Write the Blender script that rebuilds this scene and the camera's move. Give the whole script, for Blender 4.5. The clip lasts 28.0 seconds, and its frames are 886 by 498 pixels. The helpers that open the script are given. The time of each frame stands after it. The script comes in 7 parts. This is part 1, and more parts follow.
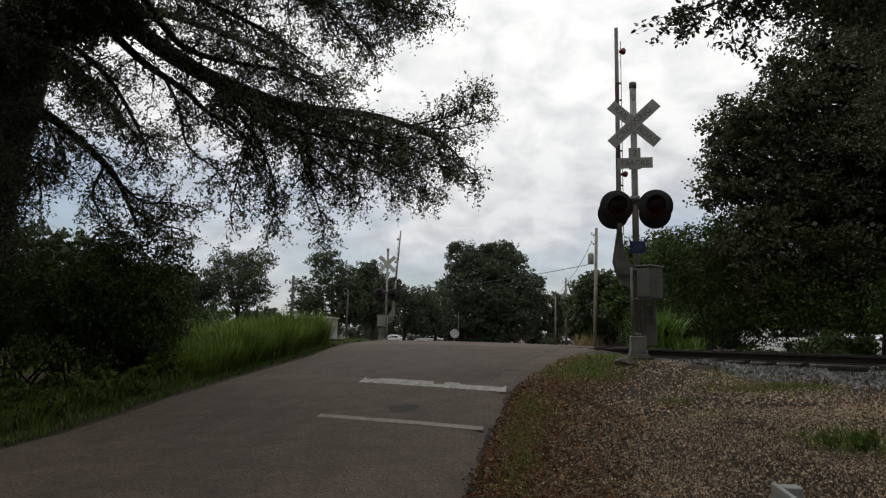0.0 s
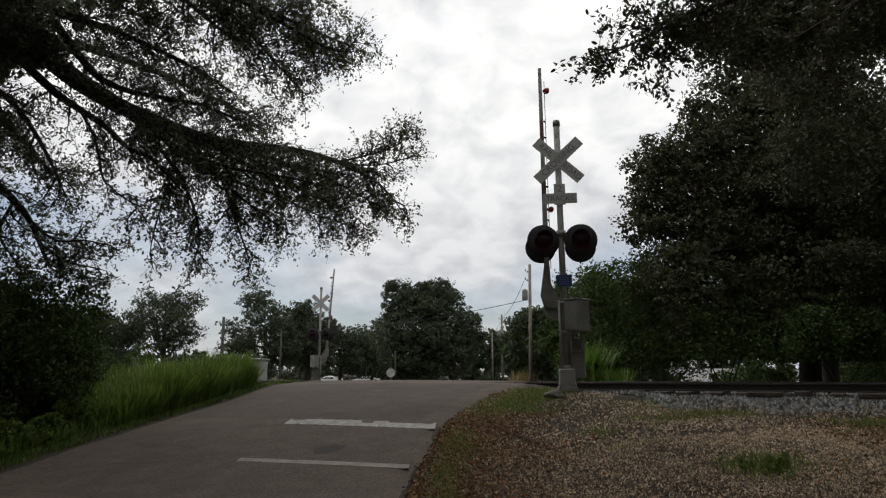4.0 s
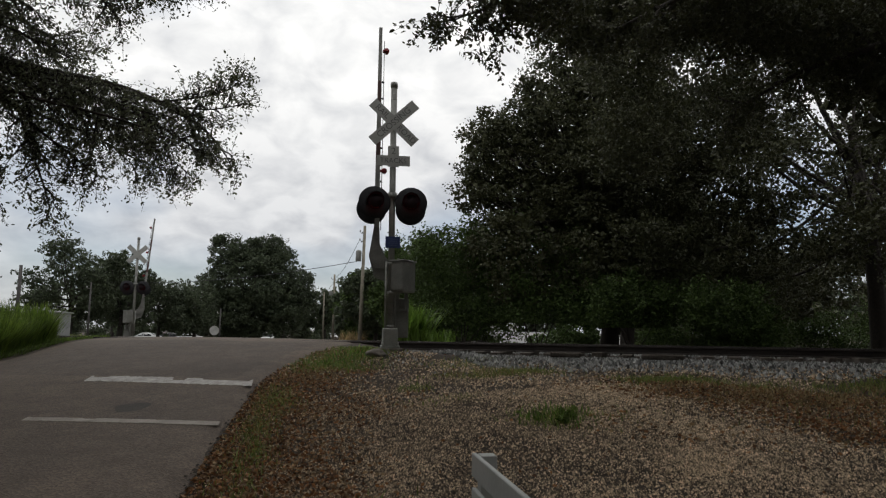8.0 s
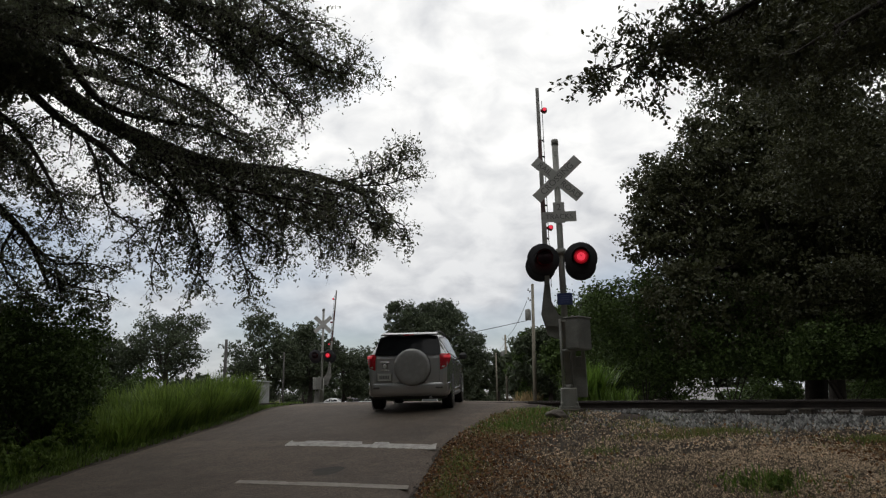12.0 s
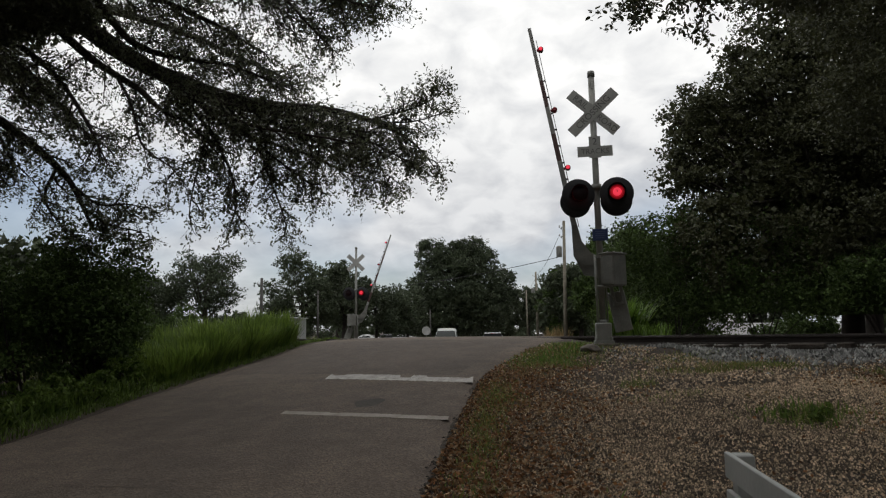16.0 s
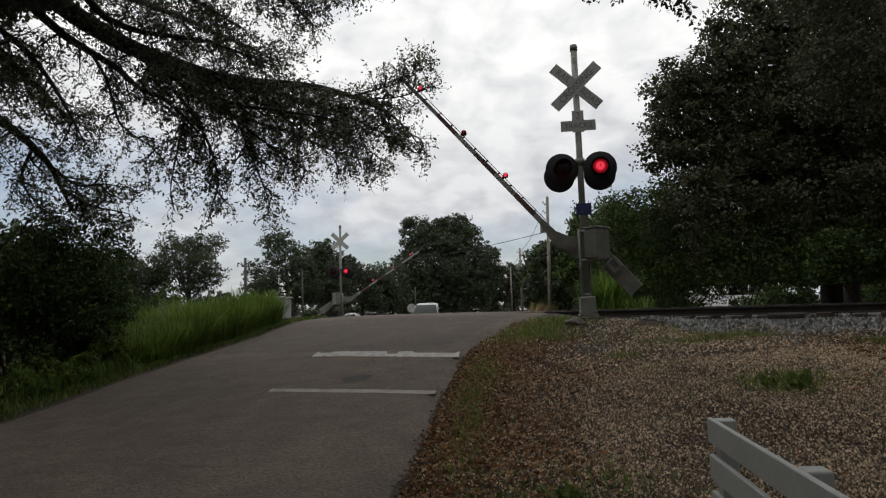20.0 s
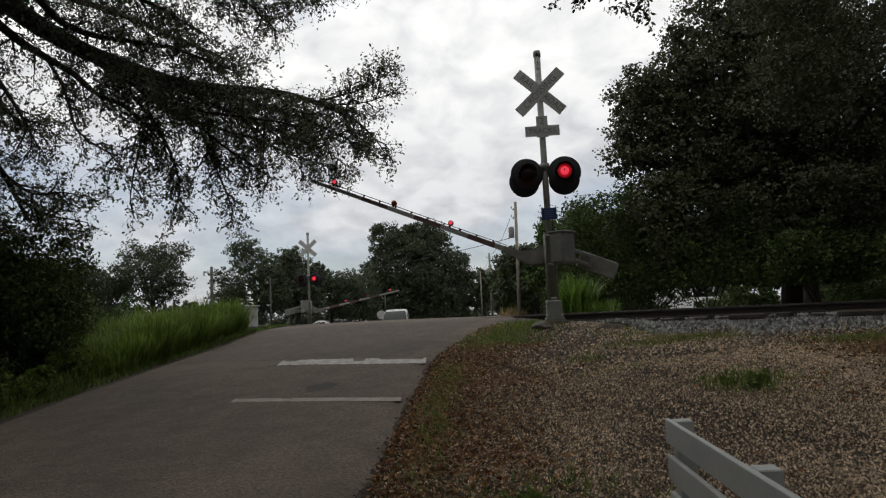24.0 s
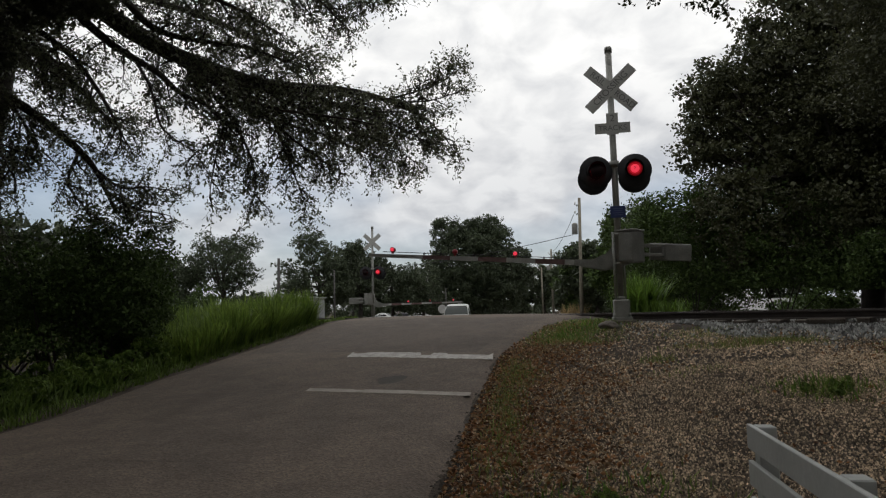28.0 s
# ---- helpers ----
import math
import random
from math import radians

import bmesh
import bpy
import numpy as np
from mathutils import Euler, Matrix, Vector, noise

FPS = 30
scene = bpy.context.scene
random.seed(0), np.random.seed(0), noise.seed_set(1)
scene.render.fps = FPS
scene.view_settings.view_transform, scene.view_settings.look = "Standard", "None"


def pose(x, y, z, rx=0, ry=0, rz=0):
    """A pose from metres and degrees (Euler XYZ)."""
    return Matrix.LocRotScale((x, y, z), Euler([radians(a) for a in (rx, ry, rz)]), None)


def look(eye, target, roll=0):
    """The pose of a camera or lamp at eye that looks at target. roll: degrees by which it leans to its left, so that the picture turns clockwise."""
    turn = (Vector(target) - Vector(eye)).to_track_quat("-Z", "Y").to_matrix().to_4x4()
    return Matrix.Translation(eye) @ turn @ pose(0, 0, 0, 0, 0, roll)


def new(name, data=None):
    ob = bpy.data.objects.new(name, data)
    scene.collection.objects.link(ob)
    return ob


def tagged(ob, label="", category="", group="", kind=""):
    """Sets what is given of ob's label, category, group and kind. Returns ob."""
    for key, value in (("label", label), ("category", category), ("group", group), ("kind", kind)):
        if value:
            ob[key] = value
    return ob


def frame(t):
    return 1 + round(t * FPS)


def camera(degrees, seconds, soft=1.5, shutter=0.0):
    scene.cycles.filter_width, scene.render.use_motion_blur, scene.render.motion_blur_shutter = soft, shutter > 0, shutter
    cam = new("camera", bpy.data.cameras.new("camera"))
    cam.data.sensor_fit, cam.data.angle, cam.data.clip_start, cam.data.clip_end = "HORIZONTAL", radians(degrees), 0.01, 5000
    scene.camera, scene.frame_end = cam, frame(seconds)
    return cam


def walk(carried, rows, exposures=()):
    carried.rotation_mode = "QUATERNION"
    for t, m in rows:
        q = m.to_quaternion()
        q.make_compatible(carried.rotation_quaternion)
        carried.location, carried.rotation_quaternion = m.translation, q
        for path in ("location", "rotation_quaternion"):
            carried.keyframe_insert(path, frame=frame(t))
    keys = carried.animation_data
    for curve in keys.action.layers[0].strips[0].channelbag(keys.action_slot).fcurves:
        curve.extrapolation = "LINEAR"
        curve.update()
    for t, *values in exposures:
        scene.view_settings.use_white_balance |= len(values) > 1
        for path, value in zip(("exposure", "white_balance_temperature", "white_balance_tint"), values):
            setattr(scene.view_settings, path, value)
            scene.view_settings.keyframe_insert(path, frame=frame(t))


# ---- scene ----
cam = camera(67.0, 28.0, soft=1.2)
PATH = [
    (0, (0.013, 0.027, 1.599), (-0.217, 1.999, 1.842), 1.02),
    (0.5, (0.143, 0.042, 1.567), (0.064, 2.027, 1.794), 0.46),
    (1, (0.188, 0.081, 1.565), (0.136, 2.066, 1.802), -1.33),
    (1.5, (0.164, 0.089, 1.566), (0.161, 2.070, 1.843), -2.21),
    (2, (0.110, 0.069, 1.575), (0.102, 2.040, 1.916), -1.43),
    (2.5, (0.096, 0.082, 1.595), (0.122, 2.046, 1.969), -1.52),
    (4.5, (0.180, 0.106, 1.539), (0.120, 2.075, 1.884), -0.08),
    (5, (0.151, 0.061, 1.541), (0.102, 2.040, 1.829), 0.35),
    (5.5, (0.121, 0.036, 1.531), (0.124, 2.030, 1.683), -0.94),
    (6, (0.121, 0.009, 1.508), (0.199, 2.000, 1.682), -2.18),
    (6.5, (0.193, 0.031, 1.529), (0.298, 2.020, 1.706), -1.44),
    (7, (0.294, 0.103, 1.530), (0.509, 2.074, 1.795), -0.46),
    (7.5, (0.335, 0.090, 1.523), (0.752, 2.024, 1.814), -0.49),
    (8, (0.306, 0.071, 1.513), (0.746, 2.006, 1.758), 0.65),
    (8.5, (0.295, 0.140, 1.522), (0.661, 2.096, 1.723), -0.44),
    (9, (0.294, 0.102, 1.506), (0.541, 2.068, 1.778), -1.13),
    (9.5, (0.286, 0.109, 1.510), (0.419, 2.087, 1.780), -0.64),
    (10, (0.274, 0.147, 1.521), (0.309, 2.127, 1.802), -0.49),
    (10.5, (0.269, 0.167, 1.520), (0.258, 2.146, 1.809), -0.07),
    (11, (0.257, 0.163, 1.517), (0.284, 2.139, 1.822), -0.94),
    (11.5, (0.250, 0.127, 1.522), (0.295, 2.088, 1.909), -0.76),
    (12, (0.231, 0.108, 1.517), (0.180, 2.063, 1.936), -0.90),
    (12.5, (0.215, 0.109, 1.521), (0.168, 2.067, 1.926), -1.45),
    (14.5, (0.140, 0.111, 1.483), (0.094, 2.077, 1.845), -0.30),
    (15, (0.153, 0.116, 1.492), (0.036, 2.089, 1.793), 0.47),
    (15.5, (0.145, 0.119, 1.507), (0.075, 2.108, 1.714), 1.21),
    (16, (0.136, 0.112, 1.501), (-0.007, 2.092, 1.739), -1.05),
    (16.5, (0.142, 0.075, 1.491), (0.054, 2.032, 1.893), -2.38),
    (17, (0.134, 0.086, 1.484), (0.111, 2.066, 1.765), -2.38),
    (17.5, (0.141, 0.111, 1.486), (0.061, 2.089, 1.771), -2.23),
    (18, (0.135, 0.105, 1.483), (0.050, 2.089, 1.724), -2.52),
    (18.5, (0.131, 0.117, 1.484), (0.052, 2.105, 1.689), -2.58),
    (19, (0.132, 0.115, 1.483), (0.047, 2.101, 1.704), -1.76),
    (19.5, (0.129, 0.118, 1.481), (0.037, 2.105, 1.684), -1.24),
    (20, (0.125, 0.106, 1.477), (0.027, 2.096, 1.647), -1.97),
    (20.5, (0.124, 0.107, 1.473), (0.030, 2.098, 1.631), -2.66),
    (21, (0.128, 0.100, 1.483), (0.075, 2.092, 1.660), -2.75),
    (21.5, (0.137, 0.130, 1.488), (0.121, 2.119, 1.699), -3.20),
    (23.5, (0.187, 0.128, 1.478), (0.191, 2.117, 1.683), -3.08),
    (24, (0.197, 0.136, 1.471), (0.189, 2.128, 1.655), -2.86),
    (24.5, (0.201, 0.131, 1.471), (0.176, 2.124, 1.646), -3.59),
    (25, (0.193, 0.125, 1.466), (0.130, 2.116, 1.638), -3.49),
    (25.5, (0.203, 0.125, 1.465), (0.134, 2.118, 1.621), -3.34),
    (26, (0.186, 0.109, 1.450), (0.062, 2.103, 1.542), -1.95),
    (26.5, (0.135, 0.073, 1.471), (-0.007, 2.064, 1.599), -0.57),
    (27, (0.061, 0.017, 1.489), (-0.013, 2.011, 1.614), -0.90),
    (27.5, (-0.001, -0.046, 1.476), (-0.068, 1.942, 1.681), -1.99),
    (28, (0.070, 0.010, 1.501), (-0.118, 1.994, 1.676), -1.53),
]
walk(cam, [(t, look(eye, target, roll)) for t, eye, target, roll in PATH])

# ---- light ----
world = bpy.data.worlds.new("overcast_sky")
scene.world = world
world.use_nodes = True
wt = world.node_tree
wt.nodes.clear()


def wnode(kind, **values):
    n = wt.nodes.new(kind)
    for key, value in values.items():
        n.inputs[key].default_value = value
    return n


def wmath(op, a, b):
    n = wt.nodes.new("ShaderNodeMath")
    n.operation = op
    for slot, v in zip(n.inputs, (a, b)):
        if hasattr(v, "links"):
            wt.links.new(v, slot)
        else:
            slot.default_value = v
    return n.outputs[0]


SUN_ELEVATION, SUN_TURN = radians(62), radians(-14)
sky = wt.nodes.new("ShaderNodeTexSky")
sky.sky_type, sky.sun_disc = "NISHITA", False
sky.sun_elevation, sky.sun_rotation = SUN_ELEVATION, SUN_TURN
coord = wt.nodes.new("ShaderNodeTexCoord")
axes = wt.nodes.new("ShaderNodeSeparateXYZ")
wt.links.new(coord.outputs["Generated"], axes.inputs[0])
# the cloud deck: directions laid onto a flat layer overhead
height = wmath("ADD", wmath("MAXIMUM", axes.outputs[2], 0.0), 0.42)
layer = wt.nodes.new("ShaderNodeCombineXYZ")
wt.links.new(wmath("DIVIDE", axes.outputs[0], height), layer.inputs[0])
wt.links.new(wmath("DIVIDE", axes.outputs[1], height), layer.inputs[1])
billows = wnode("ShaderNodeTexNoise", Scale=9.5, Detail=7.0, Roughness=0.52, Distortion=0.3)
wt.links.new(layer.outputs[0], billows.inputs["Vector"])
banks = wnode("ShaderNodeTexNoise", Scale=1.1, Detail=3.0, Roughness=0.5)
wt.links.new(layer.outputs[0], banks.inputs["Vector"])
mixed = wmath("ADD", wmath("MULTIPLY", billows.outputs[0], 0.62), wmath("MULTIPLY", banks.outputs[0], 0.38))
deck = wt.nodes.new("ShaderNodeValToRGB")
deck.color_ramp.elements[0].position, deck.color_ramp.elements[0].color = 0.36, (0.68, 0.69, 0.71, 1)
deck.color_ramp.elements[1].position, deck.color_ramp.elements[1].color = 0.58, (1.02, 1.015, 1.0, 1)
wt.links.new(mixed, deck.inputs[0])
blue = wt.nodes.new("ShaderNodeVectorMath")
blue.operation = "SCALE"
blue.inputs[3].default_value = 0.10
wt.links.new(sky.outputs[0], blue.inputs[0])
gaps = wt.nodes.new("ShaderNodeValToRGB")
gaps.color_ramp.elements[0].position, gaps.color_ramp.elements[0].color = 0.30, (0.7, 0.7, 0.7, 1)
gaps.color_ramp.elements[1].position, gaps.color_ramp.elements[1].color = 0.46, (0, 0, 0, 1)
# the deck thins out low down, where blue shows
low_gap = wmath("MULTIPLY", wmath("MAXIMUM", wmath("SUBTRACT", 0.26, axes.outputs[2]), 0.0), 0.5)
wt.links.new(wmath("SUBTRACT", banks.outputs[0], low_gap), gaps.inputs[0])
lid = wt.nodes.new("ShaderNodeMixRGB")
wt.links.new(gaps.outputs[0], lid.inputs[0])
wt.links.new(deck.outputs[0], lid.inputs[1])
wt.links.new(blue.outputs[0], lid.inputs[2])
# the deck is thicker and greyer towards the horizon
depth = wt.nodes.new("ShaderNodeValToRGB")
depth.color_ramp.elements[0].position, depth.color_ramp.elements[0].color = 0.02, (0.6, 0.625, 0.665, 1)
depth.color_ramp.elements[1].position, depth.color_ramp.elements[1].color = 0.42, (1.05, 1.05, 1.045, 1)
low_deck = depth.color_ramp.elements.new(0.2)
low_deck.color = (0.78, 0.79, 0.81, 1)
wt.links.new(axes.outputs[2], depth.inputs[0])
graded = wt.nodes.new("ShaderNodeMixRGB")
graded.blend_type = "MULTIPLY"
graded.inputs[0].default_value = 1.0
wt.links.new(lid.outputs[0], graded.inputs[1])
wt.links.new(depth.outputs[0], graded.inputs[2])
back = wnode("ShaderNodeBackground", Strength=1.04)
wt.links.new(graded.outputs[0], back.inputs[0])
out = wt.nodes.new("ShaderNodeOutputWorld")
wt.links.new(back.outputs[0], out.inputs[0])

sun = new("sun", bpy.data.lights.new("sun", "SUN"))
sun.data.energy, sun.data.angle, sun.data.color = 0.3, radians(25), (1.0, 0.97, 0.92)
sun.matrix_world = look((0, 0, 50), (50 * math.sin(SUN_TURN) * -0.5, -25 * math.cos(SUN_TURN), 0))
scene.view_settings.exposure = 0.0


# ---- materials ----
def material(name, base, rough=0.8, metal=0.0, second=None, scale=6.0, fine=60.0, contrast=0.5, bump=0.0, bump_scale=None,
             vary=0.0, spec=0.5, through_light=0.0):
    """A procedural surface: two tones mixed by a coarse and a fine noise, with fine relief."""
    m = bpy.data.materials.new(name)
    m.use_nodes = True
    nt = m.node_tree
    bsdf = nt.nodes["Principled BSDF"]
    bsdf.inputs["Roughness"].default_value = rough
    bsdf.inputs["Metallic"].default_value = metal
    bsdf.inputs["Specular IOR Level"].default_value = spec
    tc = nt.nodes.new("ShaderNodeTexCoord")
    geo = nt.nodes.new("ShaderNodeNewGeometry")
    second = second or tuple(c * 0.7 for c in base)
    noises = []
    for sc in (scale, fine):
        n = nt.nodes.new("ShaderNodeTexNoise")
        n.inputs["Scale"].default_value = sc
        n.inputs["Detail"].default_value = 4
        nt.links.new(geo.outputs["Position"] if vary >= 0 else tc.outputs["Object"], n.inputs["Vector"])
        noises.append(n)
    add = nt.nodes.new("ShaderNodeMath")
    add.operation = "ADD"
    nt.links.new(noises[0].outputs[0], add.inputs[0])
    nt.links.new(noises[1].outputs[0], add.inputs[1])
    ramp = nt.nodes.new("ShaderNodeMapRange")
    ramp.inputs[1].default_value, ramp.inputs[2].default_value = 1.0 - contrast / 2, 1.0 + contrast / 2
    nt.links.new(add.outputs[0], ramp.inputs[0])
    mix = nt.nodes.new("ShaderNodeMixRGB")
    mix.inputs[1].default_value, mix.inputs[2].default_value = (*base, 1), (*second, 1)
    nt.links.new(ramp.outputs[0], mix.inputs[0])
    colour = mix.outputs[0]
    if vary > 0:
        hsv = nt.nodes.new("ShaderNodeHueSaturation")
        rnd = nt.nodes.new("ShaderNodeMapRange")
        rnd.inputs[3].default_value, rnd.inputs[4].default_value = 1 - vary, 1 + vary
        nt.links.new(geo.outputs["Random Per Island"], rnd.inputs[0])
        nt.links.new(rnd.outputs[0], hsv.inputs["Value"])
        nt.links.new(colour, hsv.inputs["Color"])
        colour = hsv.outputs[0]
    nt.links.new(colour, bsdf.inputs["Base Color"])
    if bump:
        b = nt.nodes.new("ShaderNodeBump")
        b.inputs["Strength"].default_value, b.inputs["Distance"].default_value = bump, 0.02
        if bump_scale:
            n = nt.nodes.new("ShaderNodeTexNoise")
            n.inputs["Scale"].default_value, n.inputs["Detail"].default_value = bump_scale, 5
            nt.links.new(geo.outputs["Position"] if vary >= 0 else tc.outputs["Object"], n.inputs["Vector"])
            nt.links.new(n.outputs[0], b.inputs["Height"])
        else:
            nt.links.new(noises[1].outputs[0], b.inputs["Height"])
        nt.links.new(b.outputs[0], bsdf.inputs["Normal"])
    if through_light:
        tr = nt.nodes.new("ShaderNodeBsdfTranslucent")
        nt.links.new(colour, tr.inputs[0])
        both = nt.nodes.new("ShaderNodeMixShader")
        both.inputs[0].default_value = through_light
        nt.links.new(bsdf.outputs[0], both.inputs[1])
        nt.links.new(tr.outputs[0], both.inputs[2])
        nt.links.new(both.outputs[0], nt.nodes["Material Output"].inputs[0])
    return m


def glow(name, colour, strength):
    m = bpy.data.materials.new(name)
    m.use_nodes = True
    bsdf = m.node_tree.nodes["Principled BSDF"]
    bsdf.inputs["Base Color"].default_value = (*[c * 0.3 for c in colour], 1)
    bsdf.inputs["Emission Color"].default_value = (*colour, 1)
    bsdf.inputs["Emission Strength"].default_value = strength
    return m


def asphalt(name, base, grit):
    """Worn asphalt: wide stains, middling mottle and pale and dark grains of stone."""
    m = material(name, base, 0.88, second=tuple(c * 0.55 for c in base), scale=0.4, fine=2.6, contrast=0.6)
    nt = m.node_tree
    bsdf = nt.nodes["Principled BSDF"]
    geo = nt.nodes.new("ShaderNodeNewGeometry")
    cells = nt.nodes.new("ShaderNodeTexVoronoi")
    cells.inputs["Scale"].default_value = 55
    nt.links.new(geo.outputs["Position"], cells.inputs["Vector"])
    tone = nt.nodes.new("ShaderNodeSeparateColor")
    nt.links.new(cells.outputs["Color"], tone.inputs[0])
    spread = nt.nodes.new("ShaderNodeMapRange")
    spread.inputs[3].default_value, spread.inputs[4].default_value = 1 - grit, 1 + grit
    nt.links.new(tone.outputs[0], spread.inputs[0])
    hsv = nt.nodes.new("ShaderNodeHueSaturation")
    nt.links.new(bsdf.inputs["Base Color"].links[0].from_socket, hsv.inputs["Color"])
    nt.links.new(spread.outputs[0], hsv.inputs["Value"])
    nt.links.new(hsv.outputs[0], bsdf.inputs["Base Color"])
    b = nt.nodes.new("ShaderNodeBump")
    b.inputs["Strength"].default_value, b.inputs["Distance"].default_value = 0.6, 0.012
    nt.links.new(cells.outputs["Distance"], b.inputs["Height"])
    nt.links.new(b.outputs[0], bsdf.inputs["Normal"])
    return m


ASPHALT = asphalt("asphalt", (0.124, 0.091, 0.066), 0.4)
NEWASPHALT = asphalt("younger_asphalt", (0.101, 0.074, 0.054), 0.4)
CRUMB = material("crumbled_asphalt", (0.066, 0.053, 0.042), 0.92, second=(0.034, 0.028, 0.022), scale=9, fine=60, vary=0.6)
PATCH = material("tar_patch", (0.048, 0.039, 0.031), 0.9, second=(0.03, 0.025, 0.02), scale=5, fine=80, bump=0.2)
CRACK = material("old_seal", (0.082, 0.062, 0.046), 0.9, fine=50)
ROADPAINT = material("worn_road_paint", (0.52, 0.49, 0.45), 0.75, second=(0.2, 0.18, 0.16), scale=7, fine=70, contrast=0.55, bump=0.2)
FADEDPAINT = material("faded_road_paint", (0.36, 0.32, 0.275), 0.8, second=(0.17, 0.145, 0.12), scale=5, fine=60, contrast=0.7, bump=0.2)
ROCK = material("dull_brown_rock", (0.15, 0.13, 0.11), 0.9, second=(0.08, 0.068, 0.056), scale=6, fine=40, bump=0.5, vary=-1)
SOIL = material("gravelly_soil", (0.056, 0.038, 0.024), 0.95, second=(0.028, 0.019, 0.013), scale=2.2, fine=45, contrast=0.6, bump=0.9, bump_scale=55)
PEBBLE = material("pale_pebbles", (0.68, 0.53, 0.37), 0.85, second=(0.26, 0.195, 0.13), scale=9, fine=60, vary=0.75)
GREYPEBBLE = material("grey_brown_pebbles", (0.2, 0.155, 0.11), 0.88, second=(0.06, 0.045, 0.032), scale=9, fine=60, vary=0.8)
BALLAST = material("grey_ballast_stone", (0.34, 0.34, 0.325), 0.9, second=(0.12, 0.12, 0.118), scale=8, fine=50, vary=0.8)
DEADLEAF = material("dead_leaves", (0.29, 0.138, 0.055), 0.85, second=(0.13, 0.062, 0.027), scale=9, fine=30, vary=0.65, through_light=0.15)
TANLEAF = material("bleached_dead_leaves", (0.36, 0.25, 0.14), 0.85, second=(0.2, 0.13, 0.07), scale=9, fine=30, vary=0.5, through_light=0.15)
RUST = material("rusty_rail_steel", (0.044, 0.034, 0.029), 0.75, 0.2, second=(0.024, 0.019, 0.017), scale=6, fine=80, bump=0.3)
RAILTOP = material("worn_rail_head", (0.09, 0.078, 0.07), 0.55, 0.5, scale=3, fine=90)
TIE = material("weathered_timber_tie", (0.055, 0.043, 0.034), 0.92, second=(0.1, 0.085, 0.07), scale=5, fine=40, contrast=0.4, bump=0.6)
GALV = material("weathered_aluminium", (0.32, 0.32, 0.295), 0.62, 0.3, second=(0.19, 0.19, 0.175), scale=5, fine=60, contrast=0.6, bump=0.15, vary=-1)
GREYBOX = material("grey_painted_steel", (0.25, 0.25, 0.23), 0.6, 0.1, second=(0.14, 0.14, 0.128), scale=4, fine=55, contrast=0.6, bump=0.15, vary=-1)
BLACKDISC = material("black_painted_disc", (0.017, 0.017, 0.02), 0.7, second=(0.03, 0.03, 0.033), scale=6, fine=50, vary=-1, spec=0.3)
SIGNWHITE = material("faded_white_sign", (0.46, 0.46, 0.44), 0.6, second=(0.33, 0.33, 0.31), scale=5, fine=60, contrast=0.6, vary=-1)
SIGNBACK = material("bare_sign_back", (0.5, 0.5, 0.48), 0.5, 0.3, scale=4, fine=50, vary=-1)
LETTER = material("sign_lettering", (0.1, 0.1, 0.1), 0.7, second=(0.18, 0.18, 0.175), vary=-1)
BLUESIGN = material("blue_enamel_sign", (0.03, 0.05, 0.16), 0.5, second=(0.02, 0.035, 0.11), vary=-1)
ARMWHITE = material("gate_arm_white", (0.36, 0.36, 0.34), 0.6, second=(0.24, 0.24, 0.225), scale=3, fine=40, contrast=0.6, vary=-1)
ARMRED = material("gate_arm_red", (0.135, 0.078, 0.072), 0.6, second=(0.1, 0.06, 0.056), scale=3, fine=40, vary=-1)
REDGLASS = material("dark_red_glass", (0.02, 0.009, 0.011), 0.5, second=(0.014, 0.007, 0.009), vary=-1, spec=0.15)
REDGLOW = glow("lit_red_lens", (1.0, 0.05, 0.09), 0.8)
REDRING = glow("lit_red_lens_edge", (0.8, 0.012, 0.03), 0.38)
REDPLASTIC = material("red_lamp_plastic", (0.3, 0.02, 0.03), 0.3, second=(0.2, 0.014, 0.02), vary=-1)
REDRIM = glow("lit_red_lens_rim", (0.6, 0.008, 0.02), 0.18)
CABINETPAINT = material("weathered_cabinet_paint", (0.38, 0.39, 0.38), 0.6, second=(0.26, 0.27, 0.265), scale=4, fine=50, contrast=0.6, vary=-1)
BARK = material("oak_bark", (0.055, 0.045, 0.038), 0.95, second=(0.025, 0.021, 0.018), scale=8, fine=35, contrast=0.6, bump=1.0, bump_scale=30)
OAKLEAF = material("live_oak_leaf", (0.076, 0.08, 0.036), 0.5, second=(0.046, 0.051, 0.022), scale=0.8, fine=9, vary=0.38, spec=0.35, through_light=0.22)
# live oak leaf again, with veiling glare from the sky put into its lighter colour
VEILEDLEAF = material("glare_lightened_oak_leaf", (0.115, 0.125, 0.07), 0.33, second=(0.075, 0.084, 0.045), scale=0.8, fine=9, vary=0.5, spec=0.85, through_light=0.5)
# far foliage, its base lightened so that distance haze is in the colour
FARLEAF = material("hazed_far_leaf", (0.068, 0.086, 0.044), 0.55, second=(0.045, 0.06, 0.032), scale=0.35, fine=3, vary=0.4, spec=0.35, through_light=0.25)
BUSHLEAF = material("shrub_leaf", (0.07, 0.108, 0.028), 0.6, second=(0.042, 0.068, 0.018), scale=1.2, fine=9, vary=0.5, spec=0.2, through_light=0.18)
TALLGRASS = material("tall_grass_blade", (0.2, 0.28, 0.05), 0.5, second=(0.09, 0.15, 0.026), scale=0.9, fine=6, vary=0.5, spec=0.4, through_light=0.4)
LOWGRASS = material("short_weeds", (0.135, 0.185, 0.036), 0.65, second=(0.185, 0.2, 0.055), scale=1.4, fine=12, vary=0.45, through_light=0.4)
